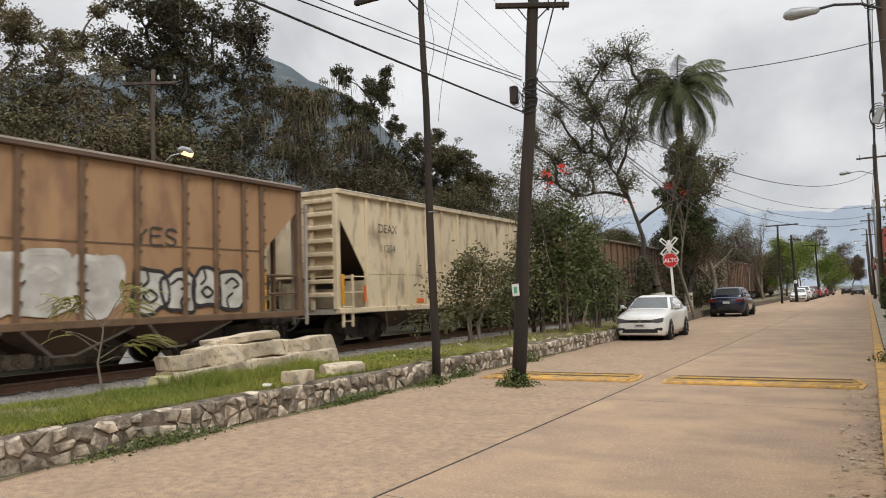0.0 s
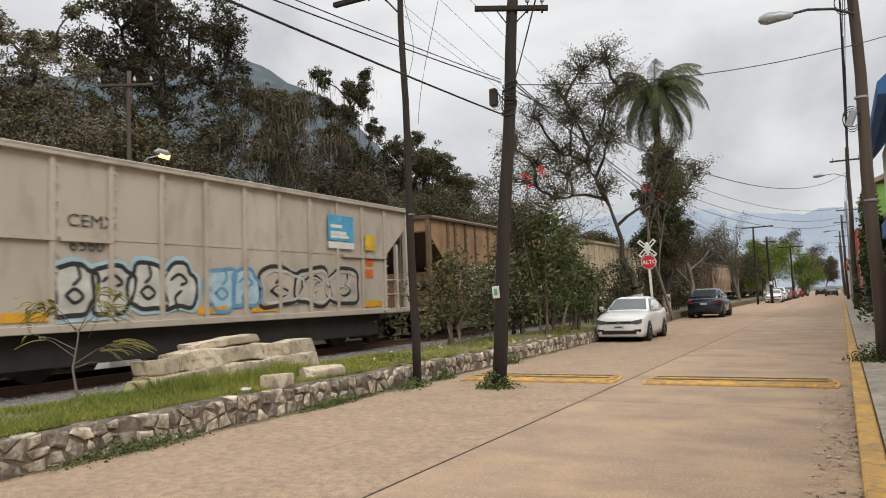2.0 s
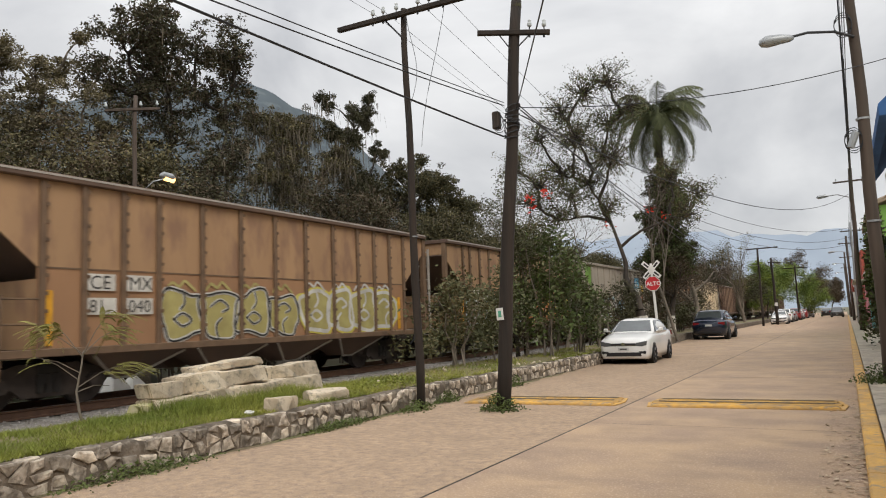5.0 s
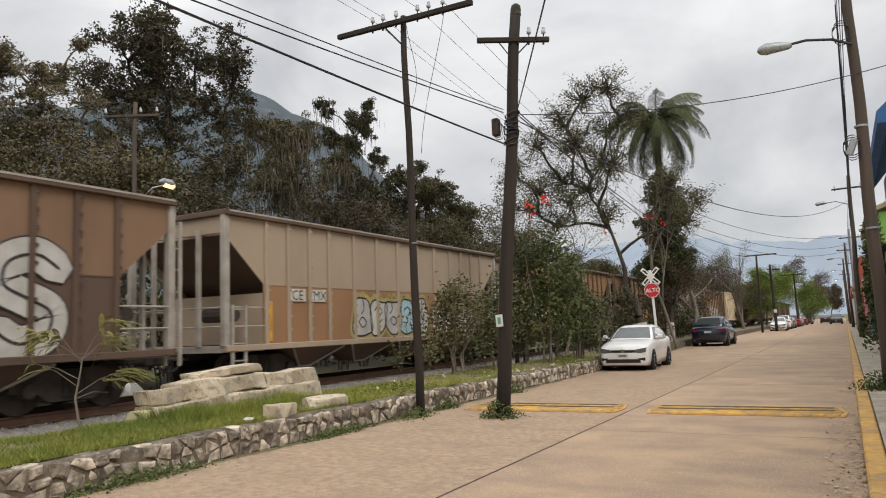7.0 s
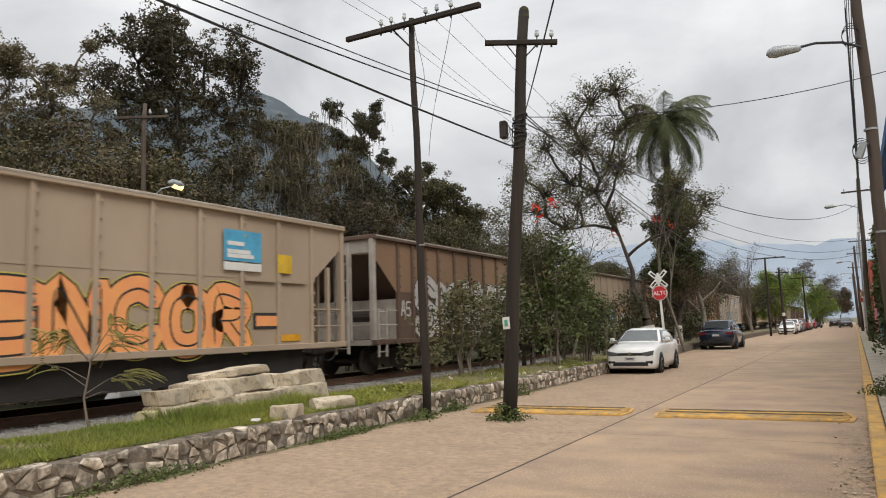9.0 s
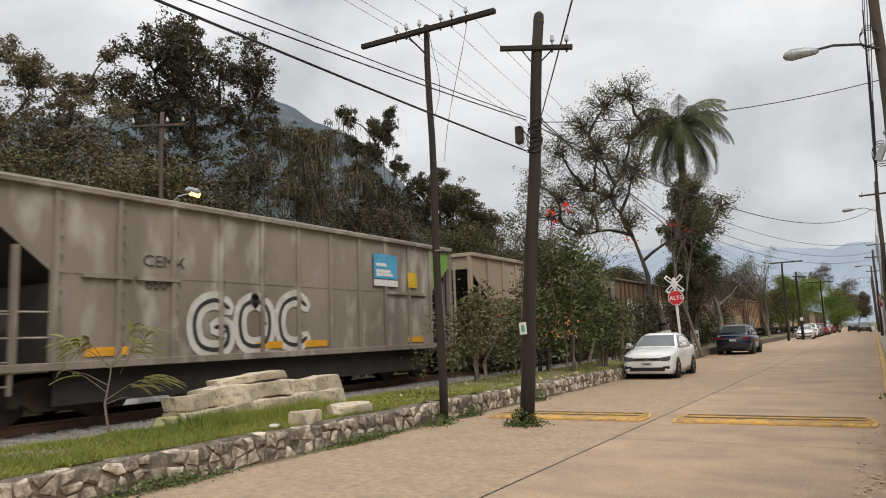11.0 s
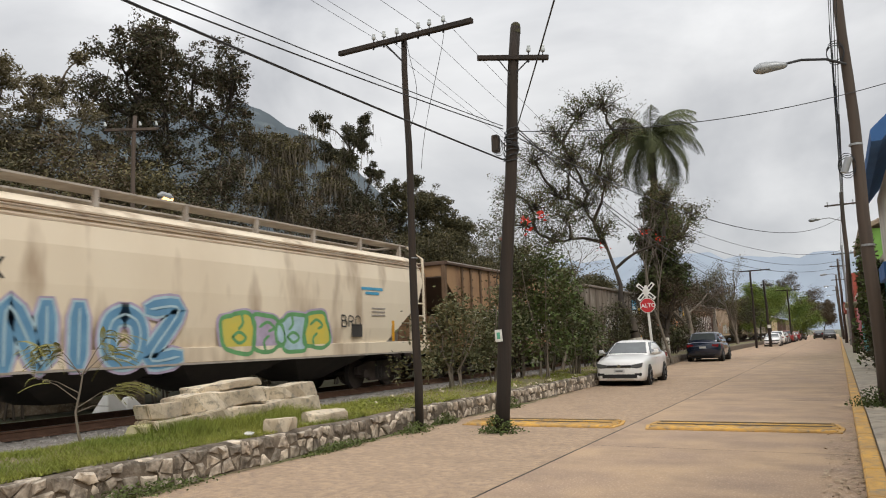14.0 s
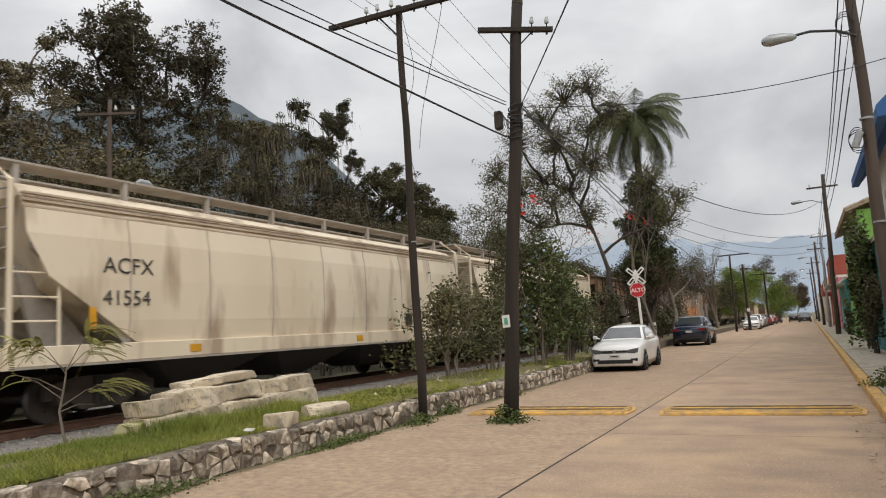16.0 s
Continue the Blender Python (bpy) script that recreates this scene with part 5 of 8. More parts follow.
bubble(wagon, "BRO", 3.6, 1.8, 0.36, (('spray_black', 0.0),), x=1.635, width=1.3)
yellow_strips(wagon, -7.15, 6.2, z=1.35)
plate(wagon, "notice_bar", 'decal_blue', 4.6, 5.7, 2.85, 2.93, 1.625)
plate(wagon, "notice_bar", 'decal_blue', 4.8, 5.5, 2.72, 2.80, 1.625)
for z in (2.1, 2.2, 2.3):
    plate(wagon, "notice_bar", 'palegrey', 5.1, 5.8, z, z + 0.04, 1.625)
plate(wagon, "notice_panel", 'stencil', 4.1, 4.6, 1.5, 1.85, 1.625, label="small black data panel")
c, l = slot(10)
wagon = covered_hopper(c, l + 0.3, "dusty off-white covered hopper wagon with seams", ribs=True)
TRAIN.append(wagon)
mark(wagon, "lettering", "ACFX", 0.42, 'stencil', -6.6, 2.6, 1.635, width=1.05)
mark(wagon, "lettering", "41554", 0.40, 'stencil', -6.6, 2.02, 1.635, width=1.05)
yellow_strips(wagon, -6.85, 6.3, z=1.6)
plate(wagon, "reflector", 'reflector', -4.6, -4.3, 1.1, 1.25, 1.645)
plate(wagon, "reflector", 'reflector', 1.4, 1.7, 1.1, 1.25, 1.645)
plate(wagon, "notice_panel", 'stencil', 4.2, 4.6, 1.5, 1.85, 1.625)
c, l = slot(11)
TRAIN.append(covered_hopper(c, l + 0.3, "off-white covered hopper wagon at the end in view"))

# ---- poles, lamps, signs, wires ----


def arm_with_pins(parent, a, b, size, pins, mat='pole'):
    """A crossarm from a to b with glass insulators at the given shares of its length."""
    a, b = Vector(a), Vector(b)
    d = (b - a).normalized()
    up = Vector((0, 0, 1))
    up = (up - d * up.dot(d)).normalized()
    s = d.cross(up)
    bm = bmesh.new()
    v = [bm.verts.new(p + up * (u * size / 2) + s * (w * size / 2)) for p in (a, b) for u, w in ((-1, -1), (-1, 1), (1, 1), (1, -1))]
    for q in ((3, 2, 1, 0), (4, 5, 6, 7), (0, 1, 5, 4), (1, 2, 6, 5), (2, 3, 7, 6), (3, 0, 4, 7)):
        bm.faces.new([v[i] for i in q])
    bmesh.ops.bevel(bm, geom=bm.edges[:], offset=0.008, segments=1, affect='EDGES')
    part("crossarm", bm, M[mat], parent, "weathered timber crossarm")
    for f in pins:
        p = a.lerp(b, f) + up * size / 2
        part("pin", bar([p, p + up * 0.09], 0.012, 6), M['cable'], parent)
        part("insulator", bar([p + up * 0.07, p + up * 0.09, p + up * 0.13, p + up * 0.15, p + up * 0.19, p + up * 0.21], [0.03, 0.045, 0.045, 0.032, 0.034, 0.012], 10), M['porcelain'], parent, "pale glass insulator")
        part("bolt", bar([p - up * (size + 0.05), p - up * size], 0.022, 6), M['cable'], parent)


def timber_pole(base, top, r0, r1, mat='pole', label="", cap=True, name="utility_pole"):
    base, top = Vector(base), Vector(top)
    w = empty(name, Matrix.Translation(base), label, "utility pole")
    n = 10
    pts = [(top - base) * i / n + Vector((0.02 * math.sin(i * 1.3), 0.015 * math.cos(i * 1.7), 0)) * (0 < i < n) for i in range(n + 1)]
    pts[0] -= Vector((0, 0, 0.15))
    part("shaft", bar(pts, [r0 + (r1 - r0) * i / n for i in range(n + 1)], 14), M[mat], w, "", True)
    return w


# thin dark pole beside the wall
p1 = timber_pole((-6.95, 11.88, 0), (-7.12, 11.98, 8.12), 0.085, 0.06, 'pole', "thin dark timber pole with a long tilted crossarm")
o1 = Vector((-6.95, 11.88, 0))
arm_with_pins(p1, Vector((-8.76, 11.93, 8.03)) - o1, Vector((-5.42, 11.76, 7.90)) - o1, 0.10, (0.28, 0.36, 0.46, 0.62, 0.70, 0.80))
part("brace", bar([Vector((-7.10, 11.93, 7.45)) - o1, Vector((-7.55, 11.9, 7.97)) - o1], 0.02, 6), M['cable'], p1)
for z in (3.35, 4.12):
    x = -6.95 - 0.17 * z / 8.12
    part("wire_band", bar([Vector((x, 11.90 + z * .012, z)) - o1, Vector((x, 11.90 + z * .012, z + 0.025)) - o1], 0.085, 10), M['steel'], p1, "wire tie")
# thick pole standing in the street
p2 = timber_pole((-5.28, 12.0, 0), (-4.70, 12.2, 7.75), 0.135, 0.10, 'pole', "thick dark timber pole leaning in the roadway")
o2 = Vector((-5.28, 12.0, 0))
part("mossy_top", bar([Vector((-4.71, 12.197, 7.62)) - o2, Vector((-4.695, 12.2, 7.80)) - o2, Vector((-4.69, 12.2, 7.84)) - o2], [0.106, 0.09, 0.05], 12), M['moss'], p2, "mossy rounded pole top")
arm_with_pins(p2, Vector((-5.36, 11.78, 7.12)) - o2, Vector((-4.12, 12.38, 7.06)) - o2, 0.09, (0.72, 0.92))
for q in (0.28, 0.75):
    a = Vector((-5.36, 11.78, 7.12)).lerp(Vector((-4.12, 12.38, 7.06)), q)
    part("brace", bar([a - o2, Vector((-4.78, 12.1, 6.72)) - o2], 0.013, 6), M['cable'], p2)
part("junction_box", boxes((-0.34, -0.2, -0.08, 0.06, 5.28, 5.62), bev=0.02), M['greypole'], p2, "small grey junction box").location = (0.37, 0.1, 0)
bm = bmesh.new()
for k in range(9):
    z = 5.1 + 0.07 * k
    c = Vector((-5.28 + 0.58 * z / 7.75, 12 + 0.2 * z / 7.75, z)) - o2
    tube(bm, [c + Vector((0.14 * math.cos(t), 0.14 * math.sin(t), 0.05 * math.sin(k + t))) for t in np.linspace(0, 6.28, 11)], 0.014, 5)
part("cable_wrap", bm, M['cable'], p2, "black cables wrapped round the pole")["kind"] = "stuff"
bm = bmesh.new()
for k in range(4):
    tube(bm, [Vector((-0.24 - 0.08 * math.sin(t) * (1 + k * .15) + 0.39, 0.04 * k, 5.45 + 0.15 * math.cos(t) - 0.03 * k)) for t in np.linspace(0, 6.28, 15)], 0.007, 5)
part("cable_loop", bm, M['cable'], p2, "loose loops of cable")
tag = part("notice", boxes((-0.075, 0.075, -0.006, 0.0, -0.11, 0.11)), M['white'], p2, "small white notice with a green print")
tag.matrix_local = pose(0.10, -0.155, 1.76, 0, -4, -8)
mk = part("print", boxes((-0.035, 0.035, -0.009, -0.006, -0.06, 0.06)), M['green_tag'], tag, "green print")

# street lamp pole on the sidewalk
p3 = timber_pole((1.02, 16.4, 0.15), (0.92, 16.0, 9.6), 0.135, 0.085, 'greypole', "tall weathered grey pole with a street lamp")
o3 = Vector((0.80, 16.4, 0.15))
part("lamp_arm", bar([Vector(p) - o3 for p in ((0.72, 16.0, 7.02), (0.38, 15.85, 7.15), (-0.08, 15.62, 7.16), (-0.42, 15.40, 7.06))], 0.028, 8), M['cable'], p3, "dark curved lamp arm")
hd = part("lamp_head", bar([(0, 0, 0), (0.06, 0, 0), (0.25, 0, 0.01), (0.5, 0, 0.0), (0.62, 0, -0.02), (0.66, 0, -0.03)], [0.04, 0.07, 0.10, 0.12, 0.08, 0.02], 12), M['steel'], p3, "grey cobra lamp head", True)
hd.matrix_local = Matrix.Translation(Vector((-0.34, 15.46, 7.06)) - o3) @ pose(0, 0, 0, 0, 4, 200)
ln = part("lamp_lens", bar([(0.28, 0, -0.04), (0.42, 0, -0.08), (0.56, 0, -0.06)], [0.05, 0.09, 0.04], 10), M['lampglass'], p3, "milky lamp lens", True)
ln.matrix_local = hd.matrix_local
for z in (5.35, 3.3):
    f = z / 9.6
    part("steel_band", bar([Vector((0.80 - 0.10 * f, 16.4 - 0.4 * f, z)) - o3, Vector((0.80 - 0.10 * f, 16.4 - 0.4 * f, z + 0.04)) - o3], 0.128, 12), M['steel'], p3)
for z, y in ((4.95, 16.1), (7.3, 16.0)):
    bm = bmesh.new()
    for k in range(3):
        tube(bm, [(0.55 - o3.x + 0.16 * math.cos(t), y - o3.y, z - o3.z + (0.26 - 0.05 * k) * math.sin(t)) for t in np.linspace(0, 6.28, 15)], 0.010, 5)
    part("cable_coil", bm, M['cable'], p3, "coiled spare cable")
part("splice_box", bar([(-0.32, -0.35, 4.65), (-0.2, -0.35, 4.95)], 0.07, 8), M['steel'], p3, "grey cable splice")

# poles farther along
far = [(1.15, 52.0, 10.4, 0.16, 0.11, 'greypole', True), (1.3, 77.0, 9.5, 0.15, 0.1, 'steel', False), (1.0, 88.0, 9.2, 0.15, 0.1, 'greypole', True), (0.9, 118.0, 9.5, 0.15, 0.1, 'greypole', True), (0.9, 150.0, 9.5, 0.15, 0.1, 'greypole', True)]
for k, (x, y, h, a, b, mt, lamp) in enumerate(far):
    q = timber_pole((x, y, 0.1), (x + 0.12 - 0.1 * k, y, h), a, b, mt, "grey utility pole along the sidewalk")
    if lamp:
        part("lamp_arm", bar([(0.1, 0, h - 2.0), (-0.7, -0.1, h - 1.7), (-1.3, -0.2, h - 1.75)], 0.03, 6), M['steel'], q)
        part("lamp_head", bar([(-1.2, -0.2, h - 1.75), (-1.4, -0.22, h - 1.73), (-1.8, -0.26, h - 1.78), (-1.9, -0.27, h - 1.8)], [0.05, 0.11, 0.12, 0.03], 8), M['steel'], q, "grey lamp head")
        if k in (3, 4):
            part("lamp_lens", bar([(-1.45, -0.25, h - 1.86), (-1.65, -0.25, h - 1.86)], 0.06, 8), M['farglow'], q, "lit lamp lens")
    arm_with_pins(q, (-0.9, 0.05, h - 0.9), (0.9, -0.05, h - 0.9), 0.10, (0.1, 0.5, 0.9), 'greypole')
q = timber_pole((-7.15, 80, 0), (-7.15, 80, 8.0), 0.12, 0.09, 'pole', "dark pole with a crossarm beside the railway")
arm_with_pins(q, (-1.1, 0, 7.9), (1.9, 0.1, 7.95), 0.12, (0.1, 0.3, 0.7, 0.9))
q = timber_pole((-6.2, 85, 0), (-6.35, 85, 7.2), 0.16, 0.11, 'pole', "dark leaning pole beside parked cars")
arm_with_pins(q, (-0.5, 0, 6.7), (0.8, 0, 6.6), 0.10, (0.1, 0.9))
part("white_band", bar([(-0.02, 0, 2.0), (-0.02, 0, 2.35)], 0.17, 10), M['white'], q, "white painted band")
for y in (112, 140):
    q = timber_pole((-5.5, y, 0), (-5.5, y, 7.6), 0.12, 0.09, 'pole', "dark pole with a wide crossarm")
    arm_with_pins(q, (-1.6, 0, 7.3), (1.6, 0, 7.3), 0.12, (0.1, 0.9))
# station pole and lamp behind the track
q = timber_pole((-18, 13.85, 0.1), (-18, 13.95, 8.85), 0.075, 0.06, 'greypole', "grey pole behind the track with a lit lamp")
arm_with_pins(q, (-0.45, -0.62, 8.2), (0.45, 0.62, 8.4), 0.08, (0.03, 0.66, 0.96), 'greypole')
part("lamp_arm", bar([(0, 0.1, 5.6), (0.3, 0.5, 6.12), (0.45, 0.75, 6.22)], 0.025, 6), M['steel'], q)
part("lamp_head", bar([(0.40, 0.65, 6.31), (0.45, 0.75, 6.34), (0.52, 1.0, 6.30), (0.56, 1.12, 6.26)], [0.05, 0.11, 0.12, 0.04], 10), M['steel'], q)
part("lamp_lens", bar([(0.47, 0.78, 6.26), (0.54, 1.08, 6.21)], 0.085, 10), M['lampglow'], q, "glowing warm lamp")

# stop sign with crossbuck
sx, sy = -6.95, 32.4
sg = empty("stop_sign", Matrix.Translation((sx, sy, 0)), "red octagonal stop sign below a white railway crossbuck", "stop sign")
part("post", boxes((-0.055, 0.055, -0.03, 0.03, -0.1, 3.9), bev=0.01), M['white'], sg, "white square post")
bm = bmesh.new()
prism(bm, [(0.345 * math.cos(math.pi / 8 + k * math.pi / 4), 0.345 * math.sin(math.pi / 8 + k * math.pi / 4)) for k in range(8)], 'y', -0.06, -0.045)
rd = part("stop_plate", bm, M['white'], sg, "white octagon edge")
rd.location = (0, 0, 3.0)
bm = bmesh.new()
prism(bm, [(0.32 * math.cos(math.pi / 8 + k * math.pi / 4), 0.32 * math.sin(math.pi / 8 + k * math.pi / 4)) for k in range(8)], 'y', -0.066, -0.060)
part("red_face", bm, M['red'], rd, "red octagon face")
wt = writing("lettering", "ALTO", 0.245, M['white'], rd, Matrix.Translation((-0.275, -0.07, -0.085)) @ pose(0, 0, 0, 90, 0, 0), "", offset=0.006)
for a in (45, -45):
    bd = part("crossbuck_board", boxes((-0.50, 0.50, -0.05, -0.035, -0.09, 0.09)), M['white'], sg, "white crossbuck board")
    bd.matrix_local = pose(0, -0.012 * (a > 0), 3.62, 0, a, 0)
    for k, (b0, b1) in enumerate(((-0.42, -0.16), (0.16, 0.42))):
        part("mark", boxes((b0, b1, -0.054, -0.05, -0.04, 0.04)), M['stencil'], bd)
sg.rotation_euler = (0, radians(-2.5), radians(10))
# leaning fence stakes behind the bushes
for k, (x, y, h, ry) in enumerate(((-9.2, 25.5, 2.3, 8), (-8.7, 26.6, 1.9, 10), (-8.9, 27.6, 1.7, -4), (-8.6, 28.8, 1.6, 5), (-9.0, 30.0, 1.5, 3), (-8.8, 31.2, 1.6, -6))):
    st = part("fence_stake", bar([(0, 0, -0.1), (0.02, 0, h * 0.5), (0, 0.02, h)], [0.055, 0.05, 0.04], 7), M['palebark'])
    st.matrix_world = pose(x, y, 0.3, 0, ry, 0)
    tagged(st, "leaning weathered timber fence stake", "fence stake", "fence stakes by the track")

# wires
def wire(a, b, drop, r, label, mat='cable'):
    ob = part("overhead_wire", bar(sag(a, b, drop, 22), r, 5), M[mat])
    return tagged(ob, label, "cable", "overhead cables")


wire((-5.05, 12.1, 5.12), (-5.5, -17.0, 5.2), 0.3, 0.016, "thick black cable hung between poles")
wire((-5.02, 12.1, 5.72), (-5.9, -12.9, 4.6), 0.3, 0.010, "black cable hung between poles")
wire((-5.02, 12.1, 5.78), (-5.9, -12.9, 4.85), 0.3, 0.008, "thin black cable hung between poles")
for k, f in enumerate((0.28, 0.36, 0.62, 0.80)):
    a = Vector((-8.76, 11.93, 8.2)).lerp(Vector((-5.42, 11.76, 8.1)), f)
    wire(a, a + Vector((-1.5, -30, 2.5)), 0.5, 0.0045, "thin line wire from the long crossarm")
    wire(a, (-7.6 + 0.5 * k, 80, 7.8), 1.6 + 0.25 * k, 0.0045, "thin line wire running beside the railway")
wire((-4.78, 12.12, 5.6), (2.02, -1.8, 4.4), 0.1, 0.010, "black service cable over the street")
wire((-4.72, 12.2, 5.5), (1.1, 52, 8.8), 1.4, 0.013, "cable from the leaning pole along the street")
wire((-4.72, 12.2, 5.6), (-6.3, 85, 7.0), 1.6, 0.014, "black cable strung beside the railway")
wire((-4.75, 12.2, 5.7), (-7.1, 80, 7.2), 1.8, 0.012, "black cable strung beside the railway")
wire((-4.72, 12.2, 5.65), (4.6, 18.4, 7.85), 0.62, 0.009, "single cable crossing the street")
for z, dr in ((7.9, 0.5), (7.3, 0.35), (6.6, 0.4), (6.0, 0.45)):
    wire((0.72, 16.0, z), (1.2, 52, z + 1.8), dr, 0.014, "black cable along the sidewalk poles")
    wire((0.72, 16.0, z), (0.62 - 0.25 * dr, -14, z + 1.2), dr, 0.007, "black cable along the sidewalk poles")
for z, dr in ((9.6, 0.6), (8.8, 0.7), (8.2, 0.9)):
    wire((1.2, 52, z), (1.0, 118, z - 0.8), dr, 0.016, "black cable along the sidewalk poles")
for z in (9.2, 8.3, 7.7):
    wire((-9.0, 46, z), (1.15, 77, z - 0.2), 1.2, 0.016, "sagging cable crossing the far street")
bm = bmesh.new()
tube(bm, [(-6.9 + 0.10 * math.sin(z * 2.1), 11.84 + 0.05 * math.sin(z * 3) * (7.9 - z), z) for z in np.linspace(7.9, 4.4, 22)], 0.006, 4)
tube(bm, [(-6.2 - 0.16 * math.sin((z - 4) * 1.1) - 0.18 * (8 - z), 11.82 + 0.1 * (7.9 - z), z) for z in np.linspace(7.9, 5.2, 16)], 0.006, 4)
tagged(part("dangling_wire", bm, M['cable']), "loose thin wire hanging from the crossarm", "cable")

# ---- parked vehicles ----


def loft(rows, close=True):
    bm = bmesh.new()
    rings = [[bm.verts.new(p) for p in row] for row in rows]
    n = len(rings[0])
    for a, b in zip(rings, rings[1:]):
        for k in range(n):
            bm.faces.new((a[k], a[(k + 1) % n], b[(k + 1) % n], b[k]))
    if close:
        bm.faces.new(rings[0][::-1])
        bm.faces.new(rings[-1])
    bmesh.ops.recalc_face_normals(bm, faces=bm.faces[:])
    return bm


def car(m, paint, kind='sedan', label="", detail=True):
    """A parked car; its front points to -y in its own space."""
    c = empty("car", m, label, "car", "cars parked along the street")
    if kind == 'sedan':
        L, W, H, gc, wr = 4.39, 0.85, 1.46, 0.17, 0.30
        deck = [(-2.19, 0.66, 0.24, 0.64), (-2.15, 0.75, 0.19, 0.75), (-2.02, 0.82, gc, 0.83), (-1.7, 0.845, gc, 0.90), (-1.2, 0.85, gc, 0.97), (-0.75, 0.85, gc, 1.0), (0, 0.85, gc, 0.99),
                (0.8, 0.85, gc, 1.0), (1.35, 0.845, gc, 1.03), (1.8, 0.82, gc, 1.05), (2.08, 0.76, 0.24, 1.03), (2.17, 0.68, 0.34, 0.92), (2.2, 0.6, 0.42, 0.78)]
        cab = [(-0.95, 0.72, 0.97, 0.985), (-0.22, 0.575, 0.985, 1.40), (0.15, 0.565, 0.99, 1.455), (0.7, 0.56, 1.0, 1.455), (1.1, 0.56, 1.0, 1.41), (1.75, 0.66, 1.03, 1.055)]
        axles = (-1.33, 1.22)
    else:
        L, W, H, gc, wr = 4.45, 0.91, 1.66, 0.22, 0.35
        deck = [(-2.2, 0.65, 0.34, 0.66), (-2.12, 0.76, 0.26, 0.80), (-1.95, 0.85, gc, 0.90), (-1.6, 0.90, gc, 0.98), (-1.1, 0.91, gc, 1.06), (0, 0.915, gc, 1.08), (1.0, 0.915, gc, 1.10),
                (1.6, 0.90, gc, 1.12), (2.0, 0.87, 0.26, 1.10), (2.16, 0.80, 0.36, 1.02), (2.22, 0.74, 0.42, 0.86)]
        cab = [(-1.05, 0.78, 1.06, 1.07), (-0.35, 0.64, 1.08, 1.55), (0.1, 0.63, 1.08, 1.645), (0.9, 0.62, 1.09, 1.65), (1.55, 0.60, 1.10, 1.60), (1.98, 0.70, 1.10, 1.15)]
        axles = (-1.36, 1.30)
    rows = []
    for y, hw, z0, z1 in deck:
        h = z1 - z0
        half = [(0.0, z1 + 0.012), (hw * 0.60, z1 + 0.006), (hw * 0.90, z1 - 0.035), (hw * 0.985, z1 - 0.12 * h - 0.02), (hw, z0 + 0.5 * h), (hw * 0.985, z0 + 0.22 * h), (hw * 0.93, z0), (0.0, z0)]
        rows.append([(x, y, z) for x, z in half] + [(-x, y, z) for x, z in half[-2:0:-1]])
    bm = loft(rows)
    bmesh.ops.subdivide_edges(bm, edges=[e for e in bm.edges if abs(e.verts[0].co.y - e.verts[1].co.y) > 0.2], cuts=1, use_grid_fill=False)
    body = part("body", bm, paint, c, "", True)
    rows = []
    for y, hr, zb, zr in cab:
        wb = W * 0.94 if abs(y) < 1.3 else W * 0.86
        half = [(0.0, zr + 0.006), (hr * 0.75, zr), (hr, zr - 0.035), (wb - (wb - hr) * 0.3, (zb + zr) / 2 - 0.02), (wb, zb - 0.03)]
        if zr - zb < 0.1:
            half = [(0, zr), (hr * 0.75, zr - 0.004), (hr, zr - 0.012), (hr * 1.02, zb - 0.01), (hr * 1.04, zb - 0.03)]
        rows.append([(x, y, z) for x, z in half] + [(-x, y, z) for x, z in half[:0:-1]])
    part("cabin", loft(rows), paint, c, "", True)
    # glass, a little proud of the cabin
    def pane(name, quad, mat=M['glass']):
        q = [Vector(p) for p in quad]
        n = (q[1] - q[0]).cross(q[3] - q[0]).normalized()
        mid = sum(q, Vector()) / 4
        if n.dot(mid - Vector((0, mid.y * 0.6, 0.8))) < 0:
            n = -n
        bm = bmesh.new()
        a = [bm.verts.new(p + n * 0.012) for p in q]
        b = [bm.verts.new(p - n * 0.02) for p in q]
        bm.faces.new(a)
        for i in range(4):
            bm.faces.new((a[i], a[(i + 1) % 4], b[(i + 1) % 4], b[i]))
        bmesh.ops.recalc_face_normals(bm, faces=bm.faces[:])
        part(name, bm, mat, c, "dark tinted glass")
    f0, f1 = cab[0], cab[1]
    pane("windscreen", [(-f0[1] * 0.93, f0[0] + 0.08, f0[3] + 0.045), (f0[1] * 0.93, f0[0] + 0.08, f0[3] + 0.045), (f1[1] * 0.92, f1[0] - 0.05, f1[3] - 0.03), (-f1[1] * 0.92, f1[0] - 0.05, f1[3] - 0.03)])
    g0, g1 = cab[-1], cab[-2]
    pane("rear_window", [(-g0[1] * 0.92, g0[0] - 0.05, g0[3] + 0.03), (g0[1] * 0.92, g0[0] - 0.05, g0[3] + 0.03), (g1[1] * 0.92, g1[0] + 0.05, g1[3] - 0.03), (-g1[1] * 0.92, g1[0] + 0.05, g1[3] - 0.03)])
    zb, zr = cab[2][2] + 0.02, cab[2][3] - 0.09
    for s in (-1, 1):
        xb, xr = s * W * 0.935, s * (cab[2][1] + 0.035)
        for ya, yb, yc, yd in ((-0.78, 0.30, 0.28, -0.16), (0.36, 1.22 if kind == 'sedan' else 1.1, 0.98, 0.34)):
            pane("side_window", [(xb, ya, zb), (xb, yb, zb), (xr, yc, zr), (xr, yd, zr)])
        if kind != 'sedan':
            pane("side_window", [(xb * 0.97, 1.18, zb), (xb * 0.93, 1.62, zb + 0.1), (xr, 1.4, zr - 0.05), (xr, 1.05, zr)])
        bm = bmesh.new()
